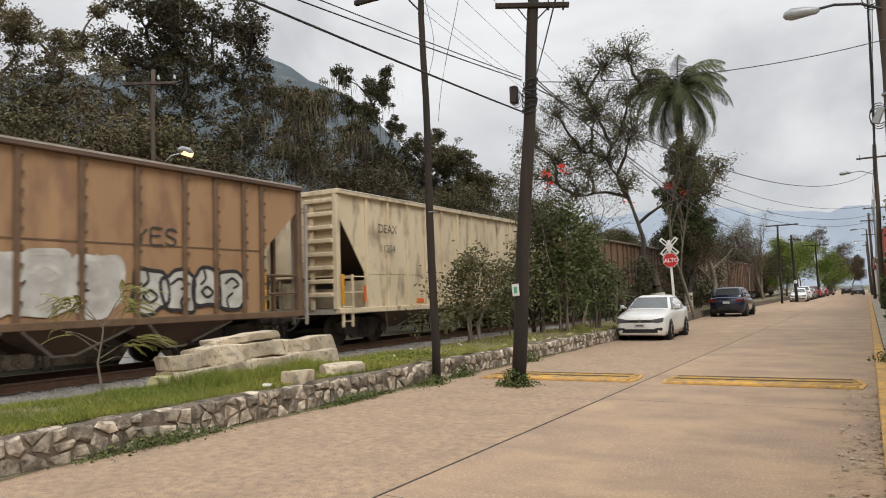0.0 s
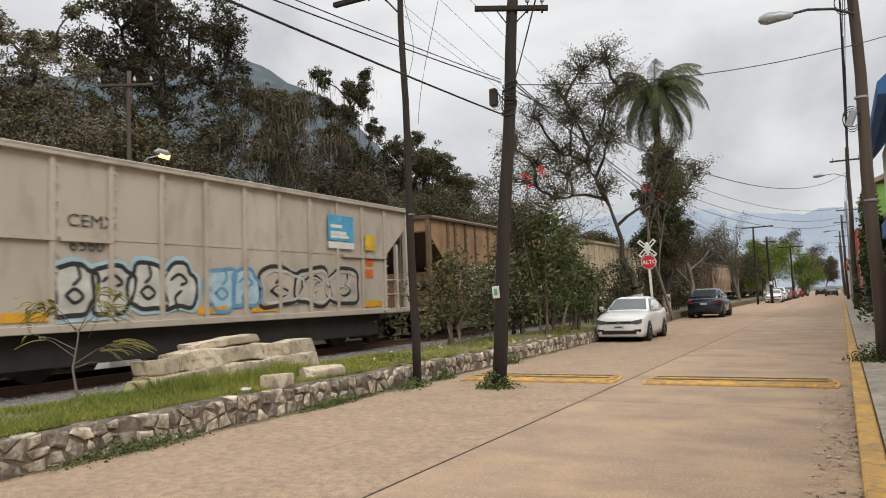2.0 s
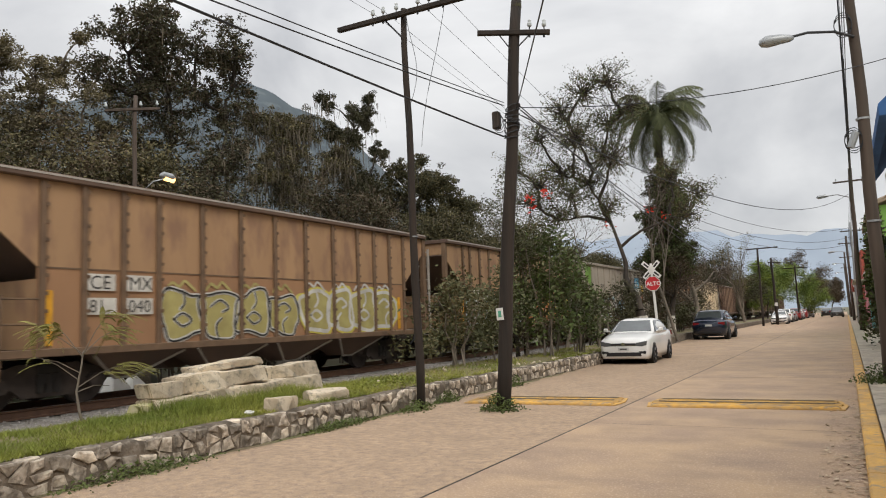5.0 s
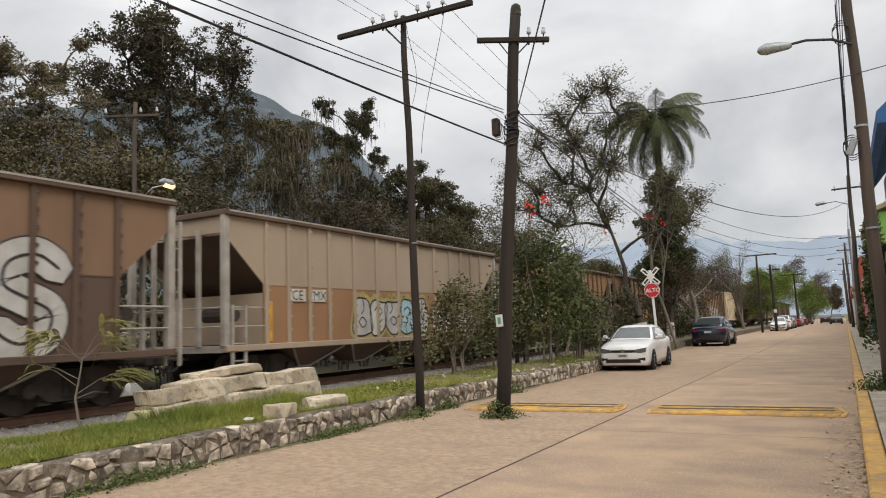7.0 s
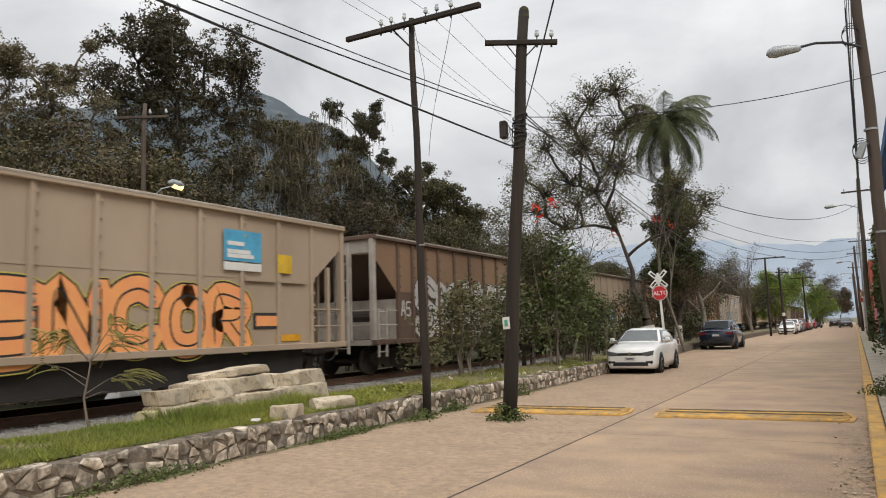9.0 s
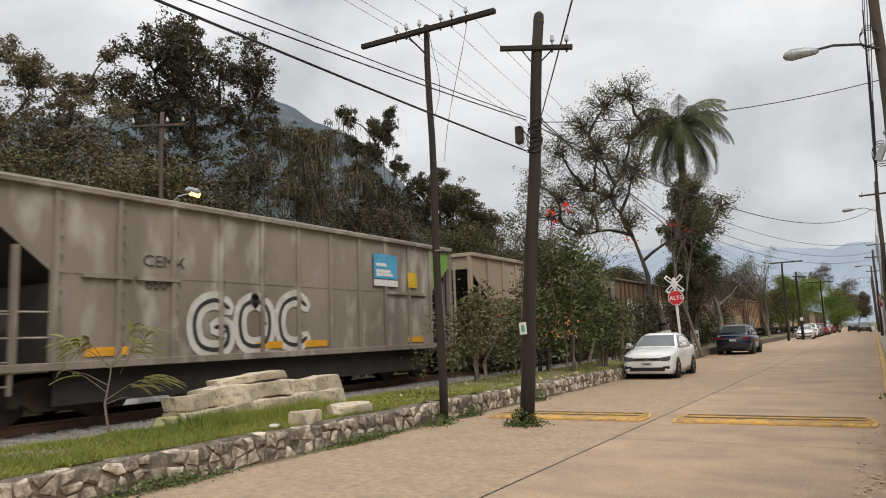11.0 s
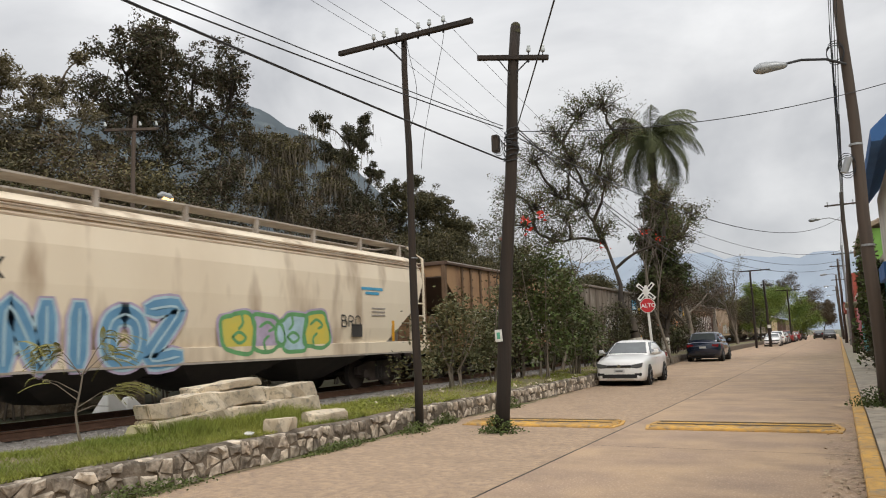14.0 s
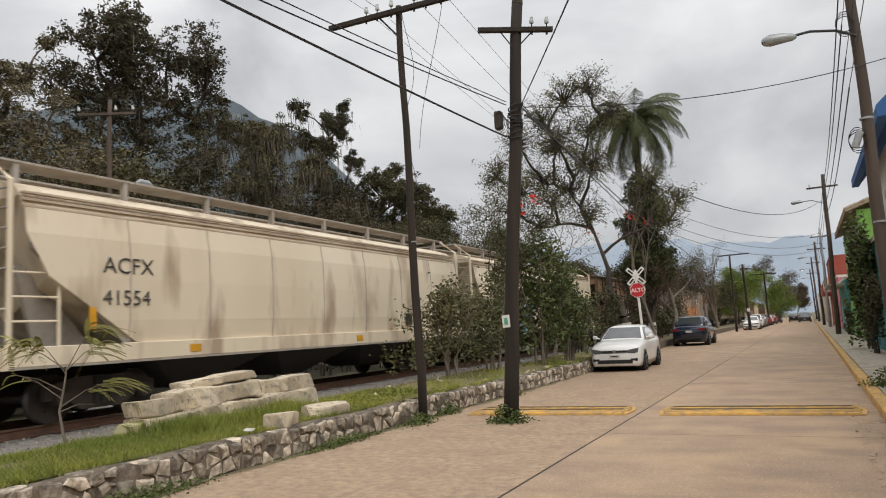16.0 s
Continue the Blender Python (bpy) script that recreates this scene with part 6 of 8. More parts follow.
        tube(bm, [(s * W * 0.95, -0.72, zb + 0.02), (s * (W + 0.12), -0.70, zb + 0.05)], 0.02, 6)
        box(bm, min(s * (W + 0.04), s * (W + 0.2)), max(s * (W + 0.04), s * (W + 0.2)), -0.78, -0.66, zb + 0.0, zb + 0.13, 0.03)
        part("mirror", bm, paint, c, "wing mirror")
        for y in (-0.1, 0.85):
            part("door_handle", boxes((s * W - 0.01, s * W + 0.02, y, y + 0.16, 0.84, 0.87)), paint, c)
        for y in axles:
            x = s * (W - 0.07)
            # dark wheel arch, then tyre and rim
            part("wheel_arch", bar([(s * (W - 0.25), y, wr + 0.02), (s * (W + 0.004), y, wr + 0.02)], wr + 0.055, 20), M['trimblack'], c)
            wh = part("wheel", bar([(x - s * 0.12, y, wr), (x - s * 0.1, y, wr), (x + s * 0.07, y, wr), (x + s * 0.095, y, wr)], [wr - 0.02, wr, wr, wr - 0.03], 20), M['tyre'], c, "black tyre")
            part("rim", bar([(x + s * 0.09, y, wr), (x + s * 0.105, y, wr)], wr * 0.66, 14), M['rim'], wh, "alloy rim")
            bm = bmesh.new()
            for k in range(5):
                a = k * 2 * math.pi / 5
                tube(bm, [(x + s * 0.106, y, wr), (x + s * 0.11, y + math.cos(a) * wr * 0.6, wr + math.sin(a) * wr * 0.6)], 0.03, 5)
            part("spokes", bm, M['trimblack'], wh)
    fy, ry = deck[0][0], deck[-1][0]
    hz = 0.67 if kind == 'sedan' else 0.82
    for s in (-1, 1):
        bm = bmesh.new()
        prism(bm, [(s * 0.40, hz - 0.08), (s * 0.62, hz - 0.10), (s * 0.76, hz - 0.06), (s * 0.78, hz + 0.075), (s * 0.42, hz + 0.01)], 'y', fy - 0.004, fy + 0.25)
        part("headlight", bm, M['lightglass'], c, "clear headlight")
        bm = bmesh.new()
        prism(bm, [(s * 0.46, 0.82), (s * 0.80, 0.82), (s * 0.80, 0.97), (s * 0.48, 0.95)], 'y', ry - 0.22, ry - 0.005)
        part("tail_light", bm, M['taillight'], c, "red tail light")
        part("fog_lamp", boxes((min(s * 0.50, s * 0.74), max(s * 0.50, s * 0.74), fy - 0.005, fy + 0.2, 0.33, 0.43), bev=0.02), M['trimblack'], c)
    part("grille", boxes((-0.41, 0.41, fy - 0.012, fy + 0.1, hz - 0.085, hz + 0.005), bev=0.01), M['trimblack'], c, "black grille")
    part("grille_bar", boxes((-0.42, 0.42, fy - 0.016, fy + 0.05, hz - 0.072, hz - 0.060)), M['chrome'], c, "chrome strip")
    part("badge", bar([(0, fy - 0.022, hz - 0.03), (0, fy, hz - 0.03)], 0.055, 14), M['chrome'], c, "round chrome badge")
    part("lower_intake", boxes((-0.60, 0.60, fy - 0.012, fy + 0.15, 0.24, 0.40), bev=0.03), M['trimblack'], c, "black lower intake")
    part("bumper_lip", boxes((-0.60, 0.60, fy - 0.012, fy + 0.15, 0.262, 0.285)), M['chrome'], c, "silver lip")
    part("number_plate", boxes((-0.18, 0.18, fy - 0.02, fy + 0.05, 0.44, 0.54)), M['plate'], c, "pale plate with dark bars")
    part("plate_bar", boxes((-0.12, 0.12, fy - 0.023, fy - 0.02, 0.47, 0.51)), M['stencil'], c)
    part("number_plate", boxes((-0.17, 0.17, ry - 0.05, ry + 0.012, 0.74, 0.85)), M['plate'], c, "pale plate with dark bars")
    part("rear_bumper", boxes((-0.62, 0.62, ry - 0.15, ry + 0.02, 0.34, 0.46), bev=0.03), M['trimblack'], c, "black bumper insert")
    part("underbody", boxes((-W + 0.12, W - 0.12, -L / 2 + 0.35, L / 2 - 0.35, gc - 0.03, gc + 0.15)), M['trimblack'], c, "black underbody")
    return c


car(pose(-6.32, 26.2, 0, 0, 0, 1) @ Matrix.Diagonal((1, 1, 1.04, 1)), M['carwhite'], 'sedan', "white compact sedan parked facing the camera")
car(pose(-6.85, 47.2, 0, 0, 0, 180) @ Matrix.Diagonal((1.12, 1.05, 1.06, 1)), M['carblue'], 'suv', "dark blue sport utility car parked by the railway").name = "car"
for x, y, p, k, lb in ((-6.15, 88.5, 'carwhite', 'sedan', "white sedan parked behind a leaning pole"), (-6.3, 98.0, 'carwhite', 'suv', "white sport utility car parked in a row"),
                       (-6.2, 104.5, 'cargrey', 'sedan', "dark grey sedan parked in a row"), (-6.1, 114.0, 'carred', 'suv', "red sport utility car parked in a row"),
                       (-6.1, 121.0, 'carwhite', 'sedan', "white car parked in a row"), (-5.9, 130.0, 'carred', 'sedan', "dark red car parked in a row"),
                       (-5.5, 140.0, 'cargrey', 'sedan', "grey car parked in a row")):
    car(pose(x, y, 0, 0, 0, 180 if y > 95 else 0), M[p], k, lb)
car(pose(-1.0, 132.5, 0, 0, 0, 0), M['carblack'], 'suv', "black car stopped far down the street")
car(pose(-2.9, 150.0, 0, 0, 0, 180), M['carblack'], 'sedan', "dark car far down the street")

# ---- houses along the sidewalk ----


def wall_cells(bm, x0, x1, y0, y1, z0, z1, holes):
    """A wall along y between x0 and x1 with rectangular openings (ya, yb, za, zb)."""
    ys = sorted({y0, y1, *[h[0] for h in holes], *[h[1] for h in holes]})
    zs = sorted({z0, z1, *[h[2] for h in holes], *[h[3] for h in holes]})
    for a, b in zip(ys, ys[1:]):
        for c, d in zip(zs, zs[1:]):
            my, mz = (a + b) / 2, (c + d) / 2
            if not any(h[0] < my < h[1] and h[2] < mz < h[3] for h in holes):
                box(bm, x0, x1, a, b, c, d)
    bmesh.ops.remove_doubles(bm, verts=bm.verts[:], dist=0.0005)


def house(y0, y1, x0, h, wallmat, label, windows=(), doors=(), roof='flat', trim=None, base=None, split=None):
    w = empty("house", None, label, "house", "houses along the sidewalk")
    bm = bmesh.new()
    holes = list(windows) + list(doors)
    wall_cells(bm, x0, x0 + 0.25, y0, y1, 0.0, h, holes)
    part("wall", bm, M[wallmat], w, "painted plaster street wall")
    part("wall", boxes((x0 + 0.25, x0 + 8, y0, y0 + 0.2, 0, h)), M[wallmat], w)
    part("wall", boxes((x0 + 0.25, x0 + 8, y1 - 0.2, y1, 0, h)), M[wallmat], w)
    if base:
        part("base_band", boxes((x0 - 0.02, x0, y0, y1, 0.15, 1.0)), M[base], w, "painted base band")
    for a, b, c, d in windows:
        win = part("window", boxes((x0 + 0.10, x0 + 0.16, a, b, c, c + 0.06), (x0 + 0.10, x0 + 0.16, a, b, d - 0.06, d), (x0 + 0.10, x0 + 0.16, a, a + 0.06, c, d), (x0 + 0.10, x0 + 0.16, b - 0.06, b, c, d), (x0 + 0.10, x0 + 0.16, (a + b) / 2 - 0.025, (a + b) / 2 + 0.025, c, d)), M['door'], w, "dark window frame")
        part("pane", boxes((x0 + 0.12, x0 + 0.13, a, b, c, d)), M['pane'], win)
        part("sill", boxes((x0 - 0.08, x0 + 0.1, a - 0.08, b + 0.08, c - 0.08, c)), M['h_white'], win)
    for a, b, c, d in doors:
        part("door", boxes((x0 + 0.10, x0 + 0.16, a, b, c, d)), M['door'], w, "dark metal door")
    if roof == 'flat':
        part("roof", boxes((x0 - 0.05, x0 + 8, y0, y1, h, h + 0.18)), M[trim or wallmat], w, "flat concrete roof edge")
    elif roof == 'eave':
        bm = bmesh.new()
        prism(bm, [(x0 - 0.55, h - 0.25), (x0 - 0.55, h + 0.02), (x0 + 0.4, h + 0.9), (x0 + 8, h + 0.9), (x0 + 8, h + 0.7), (x0 + 0.4, h + 0.7), (x0 - 0.35, h - 0.25)], 'y', y0 - 0.4, y1)
        part("roof", bm, M[trim or wallmat], w, "painted sloping eave")
    elif roof == 'tile':
        bm = bmesh.new()
        prism(bm, [(x0 - 0.5, h), (x0 + 3.5, h + 1.5), (x0 + 7.5, h), (x0 + 7.5, h - 0.08), (x0 + 3.5, h + 1.4), (x0 - 0.5, h - 0.1)], 'y', y0 - 0.3, y1 + 0.2)
        rf = part("roof", bm, M['tile'], w, "clay tile roof")
        n = int((y1 - y0) / 0.28)
        for k in range(n):
            for r in range(5):
                t = part("roof_tile", bar([(x0 - 0.5 + r * 0.8, y0 - 0.2 + k * 0.28, h + 0.03 + r * 0.3), (x0 + 0.38 + r * 0.8, y0 - 0.2 + k * 0.28, h + 0.36 + r * 0.3)], [0.12, 0.10], 6), M['tile'], rf)
    return w


house(18.6, 28.5, 1.9, 6.1, 'h_white', "white house with a bright blue eave and window", [(19.2, 20.4, 3.7, 5.0), (23.0, 24.4, 3.7, 5.0), (22, 23.4, 1.1, 2.5)], [(25.5, 26.6, 0.15, 2.4)], 'eave', 'h_blue', 'h_blue')
for k, (a, b) in enumerate(((18.5, 20.9), (22.4, 25.0))):
    tagged(part("awning", boxes((1.55, 1.9, a, b, 3.0, 3.45), bev=0.02), M['h_blue']), "blue painted concrete window ledge", "ledge", "ledges on the white house")
house(28.6, 41.0, 2.0, 4.1, 'h_teal', "low teal plaster house behind climbing plants", [(37, 38.2, 1.1, 2.4)], [(33, 34, 0.15, 2.3)], 'flat', 'h_cream')
house(41.2, 56.0, 2.2, 6.6, 'h_green', "lime green two-storey house with a clay tile roof", [(44, 45.3, 4.3, 5.5), (50, 51.4, 4.3, 5.5)], [(47, 48, 0.15, 2.3)], 'tile')
house(56.2, 66.0, 2.0, 3.7, 'h_teal', "single-storey turquoise house with a door", [(58, 59.2, 1.1, 2.3)], [(62, 63, 0.15, 2.3)], 'flat', 'h_white')
house(66.2, 76.0, 1.95, 4.3, 'h_pink', "pink plaster house with a dark door", [(68, 69.2, 1.1, 2.4)], [(72, 73.2, 0.15, 2.4)], 'flat', 'h_white')
house(76.2, 90.0, 1.9, 6.6, 'h_red', "red two-storey house with a balcony", [(79, 80.4, 3.9, 5.4), (84, 85.4, 3.9, 5.4)], [(81, 82, 0.15, 2.3), (86, 87, 0.15, 2.3)], 'flat', 'h_red')
tagged(part("balcony", boxes((1.0, 1.9, 77, 89, 3.2, 3.4), (1.0, 1.08, 77, 89, 3.4, 4.2), bev=0.02), M['h_red']), "red balcony jutting over the sidewalk", "balcony")
house(90.2, 102.0, 1.9, 4.2, 'h_white', "plain white plaster house with a door", [(93, 94.4, 1.1, 2.4)], [(97, 98, 0.15, 2.3)])
house(102.2, 118.0, 1.9, 5.6, 'h_ochre', "ochre two-storey house with two windows", [(105, 106.4, 3.4, 4.6), (111, 112.4, 3.4, 4.6)], [(108, 109, 0.15, 2.3)])
house(118.2, 138.0, 1.9, 4.4, 'h_cream', "cream plaster house far along the street", [(122, 123.4, 1.1, 2.4)], [(128, 129, 0.15, 2.3)])
house(138.2, 175.0, 1.8, 5.0, 'h_white', "white building near the street's end", [(150, 151.4, 1.1, 2.4)], [(160, 161, 0.15, 2.3)])
house(-14.0, 18.4, 2.0, 3.4, 'h_cream', "plain plastered house behind the viewpoint", [], [(0, 1, 0.15, 2.3)])
tagged(part("concrete_canopy", boxes((0.9, 1.998, 57.0, 65.5, 3.3, 3.5), bev=0.03), M['sidewalk']), "grey concrete canopy over the sidewalk", "canopy")
# pale low wall behind the track
lw = tagged(empty("loading_wall"), "low wall behind the track, white above a dark base", "low wall", "", "structure")
part("wall_base", boxes((-19.5, -19.2, 9.5, 15.5, 0.05, 1.15), bev=0.02), M['mortar'], lw, "dark stained base")
part("wall_top", boxes((-19.5, -19.19, 9.5, 15.5, 1.153, 1.9), bev=0.02), M['whitewash'], lw, "whitewashed upper wall")
for y, h in ((11.9, 0.50), (12.45, 0.36), (15.75, 0.45)):
    bm = bmesh.new()
    ft = [bm.verts.new((dx * 0.34, dy * 0.42, -0.1)) for dx, dy in ((-1, -1), (1, -0.9), (1.1, 0.8), (-0.8, 1))]
    tp = [bm.verts.new((dx * 0.07, dy * 0.10 - 0.08, h)) for dx, dy in ((-1, -1), (1, -1), (1, 1), (-1, 1))]
    for k in range(4):
        bm.faces.new((ft[k], ft[(k + 1) % 4], tp[(k + 1) % 4], tp[k]))
    bm.faces.new(tp)
    bmesh.ops.bevel(bm, geom=bm.edges[:], offset=0.03, segments=1, affect='EDGES')
    st = part("marker_stone", bm, M['white'])
    st.location = (-16.0, y, 0.18)
    tagged(st, "whitewashed pointed marker stone beside the track", "marker stone", "whitewashed stones by the track")
tagged(part("ground_sign", boxes((-16.5, -16.45, 70, 73, 2.6, 3.4)), M['greensheet']), "turquoise sheet hanging beyond the bushes", "sheet")

# hills
def ridge(name, pts, depth, mat, lab):
    """A hill whose crest follows points (x, y, height), sloping to both sides."""
    verts, faces = [], []
    prof = [(-1.0, 0.0), (-0.7, 0.22), (-0.42, 0.52), (-0.2, 0.8), (0.0, 1.0), (0.3, 0.8), (0.8, 0.35), (1.4, 0.0)]
    fine = []
    for a, b in zip(pts, pts[1:]):
        fine += [tuple(a[i] + (b[i] - a[i]) * k / 8 for i in range(3)) for k in range(8)]
    fine.append(pts[-1])
    for i, (x, y, h) in enumerate(fine):
        d = Vector((x, y, 0)).normalized()
        for o, f in prof:
            n = noise.fractal((x * 0.012 + o, y * 0.012, o * 3), 1.0, 2.0, 4) * 0.10 * h
            verts.append((x + d.x * o * depth, y + d.y * o * depth, h * f + n * (f > 0) - 2))
    w = len(prof)
    for i in range(len(fine) - 1):
        for k in range(w - 1):
            faces.append((i * w + k, i * w + k + 1, (i + 1) * w + k + 1, (i + 1) * w + k))
    ob = mesh_part(name, verts, faces, mat, smooth=True)
    return tagged(ob, lab, "hill", "", "structure")


def at_angle(deg, dist, h):
    return (-dist * math.sin(radians(deg)), dist * math.cos(radians(deg)), h)


ridge("backdrop", [at_angle(95, 640, 130), at_angle(75, 700, 175), at_angle(60, 720, 215), at_angle(48, 720, 238), at_angle(43.5, 720, 238), at_angle(38, 720, 205), at_angle(33, 720, 160), at_angle(28, 720, 105), at_angle(22, 740, 55), at_angle(15, 760, 12)], 260, M['hill'], "dark forested hillside with haze in its colour")
ridge("backdrop", [at_angle(30, 2300, 150), at_angle(20, 2400, 240), at_angle(10, 2500, 280), at_angle(2, 2500, 230), at_angle(-6, 2500, 260), at_angle(-20, 2400, 200), at_angle(-40, 2300, 240)], 600, M['hill_far'], "distant mountain under cloud, blue-grey haze in its colour")

# ---- trees and shrubs ----


def skeleton_of(seed, height, r0, lean=(0, 0), fork=0.3, levels=3, kids=(4, 4, 3), spread=0.8, curl=0.18, up=0.35, ratio=0.62):
    """Limbs as (p, q, rp, rq), and twig points where leaves grow."""
    rs = random.Random(seed)
    segs, tips = [], []

    def limb(p, d, length, r, lev):
        n = 4 if lev else 5
        for i in range(n):
            d = (d + Vector((rs.gauss(0, curl), rs.gauss(0, curl), rs.gauss(0, curl * 0.6) + up * 0.12))).normalized()
            q = p + d * length / n
            ra = r * (1 - 0.55 * i / n)
            rb = r * (1 - 0.55 * (i + 1) / n)
            segs.append((p, q, ra, rb))
            f = (i + 1) / n
            if lev < levels:
                if (lev == 0 and f > fork) or lev > 0:
                    m = kids[lev] / n * (1.25 if lev else 1 / (1 - fork) * 0.8)
                    for _ in range(int(m) + (rs.random() < m % 1)):
                        a = rs.uniform(0, 2 * math.pi)
                        side = (d.orthogonal().normalized() * math.cos(a) + d.cross(d.orthogonal().normalized()) * math.sin(a))
                        nd = (d * (1 - spread * 0.5) + side * spread + Vector((0, 0, up * 0.5))).normalized()
                        limb(q, nd, length * ratio * rs.uniform(0.75, 1.2) * (1.15 - 0.4 * f), rb * 0.62, lev + 1)
            if lev >= levels - 1:
                tips.append(q)
            p = q
    limb(Vector((0, 0, -0.2)), Vector((lean[0], lean[1], 1)).normalized(), height * 0.62, r0, 0)
    return segs, tips


def limbs_part(name, segs, mat, parent, sides=5, label=""):
    verts, faces = [], []
    for p, q, a, b in segs:
        d = (q - p).normalized()
        u = d.orthogonal().normalized()
        w = d.cross(u)
        base = len(verts)
        for c, r in ((p, a), (q, b)):
            for k in range(sides):
                t = 2 * math.pi * k / sides
                verts.append(c + (u * math.cos(t) + w * math.sin(t)) * max(r, 0.006))
        for k in range(sides):
            faces.append((base + k, base + (k + 1) % sides, base + sides + (k + 1) % sides, base + sides + k))
    return mesh_part(name, verts, faces, mat, parent, label, True)


def tree(pos, height, seed, leaf='leaf_dark', bark='bark', n=7000, size=0.17, puff=0.55, r0=None, name="tree", label="", moss=0, second=None, yaw=0, crown_low=0.0, zpuff=0.7, group="", clumps=0, **how):
    t = empty(name, pose(*pos, 0, 0, yaw), label, "tree", group)
    segs, tips = skeleton_of(seed, height, r0 or height * 0.016, **how)
    top = float(np.percentile([v.z for v in tips], 97))
    k = height / max(top, 0.1)
    segs = [(p * k, q * k, a, b) for p, q, a, b in segs]
    tips = np.array([(v * k)[:] for v in tips])
    rg = np.random.default_rng(seed)
    limbs_part("trunk", segs, M[bark], t)
    n, size = int(n * 4.0), size * 0.45
    if n:
        tips = tips[tips[:, 2] > crown_low * height]
        if clumps:
            tips = tips[rg.integers(0, len(tips), clumps)] + rg.normal(size=(clumps, 3)) * 0.15
        ball = rg.normal(size=(n, 3))
        ball *= (rg.random((n, 1)) ** 0.4) / np.linalg.norm(ball, axis=1)[:, None]
        pick = rg.integers(0, len(tips), n)
        c = tips[pick] + ball * puff * 1.35 * np.array([1, 1, zpuff]) * rg.uniform(0.5, 1.3, len(tips))[pick][:, None]
        part_n = n if not second else int(n * 0.6)
        quads_part("crown", leaf_quads(c[:part_n], size, rg=rg), M[leaf], t)
        if second:
            quads_part("crown", leaf_quads(c[part_n:], size, rg=rg), M[second], t)
    if moss:
        low = tips[rg.integers(0, len(tips), moss)] + rg.normal(size=(moss, 3)) * np.array([0.5, 0.5, 0.3])
        ln = rg.uniform(0.2, 1.3, moss) * rg.uniform(0.5, 1.2, moss)
        a = rg.uniform(0, np.pi, moss)
        sd = np.stack((np.cos(a), np.sin(a), 0 * a), 1) * rg.uniform(0.012, 0.045, (moss, 1))
        dn = np.stack((rg.normal(size=moss) * 0.1, rg.normal(size=moss) * 0.1, -ln), 1)
        quads_part("hanging_moss", np.stack((low - sd, low + sd, low + dn + sd * 0.3, low + dn - sd * 0.3), 1), M['hangmoss'], t, "grey hanging moss strands")["kind"] = "stuff"
    return t


def bush(pos, size, n, leaf, seed, leafsize=0.08, stems=6, name="bush", label="", second=None, bark='bark'):
    """A shrub: bowed stems and leaves thick towards an uneven outer skin."""
    b = empty(name, pose(*pos), label, "bush")
    rg = np.random.default_rng(seed)
    sx, sy, h = size
    segs = []
    for k in range(stems):
        a = 2 * math.pi * k / stems + rg.uniform(-.4, .4)
        p = Vector((0.15 * sx * math.cos(a), 0.15 * sy * math.sin(a), -0.1))
        for i in range(4):
            q = Vector((math.cos(a) * sx * 0.6 * (i + 1) / 4 + rg.normal() * .06, math.sin(a) * sy * 0.6 * (i + 1) / 4 + rg.normal() * .06, h * 0.8 * (i + 1) / 4))
            segs.append((p, q, 0.035 - 0.006 * i, 0.029 - 0.006 * i))
            p = q
    limbs_part("woody_base", segs, M[bark], b)
    n, leafsize = int(n * 1.15), leafsize * 0.80
    lumps = rg.normal(size=(30, 3)) * np.array([sx * 0.42, sy * 0.42, 0])
    lumps[:, 2] = rg.uniform(0.25, 0.98, 30) * h * np.exp(-0.35 * ((lumps[:, 0] / sx) ** 2 + (lumps[:, 1] / sy) ** 2))
    c = lumps[rg.integers(0, 30, n)] + rg.normal(size=(n, 3)) * np.array([sx, sy, h * 0.5]) * 0.15
    c[:, 2] = np.abs(c[:, 2])
    m = n if not second else int(n * 0.55)
    quads_part("foliage", leaf_quads(c[:m], leafsize, rg=rg), M[leaf], b)
    if second:
        quads_part("foliage", leaf_quads(c[m:], leafsize, rg=rg), M[second], b)
    return b


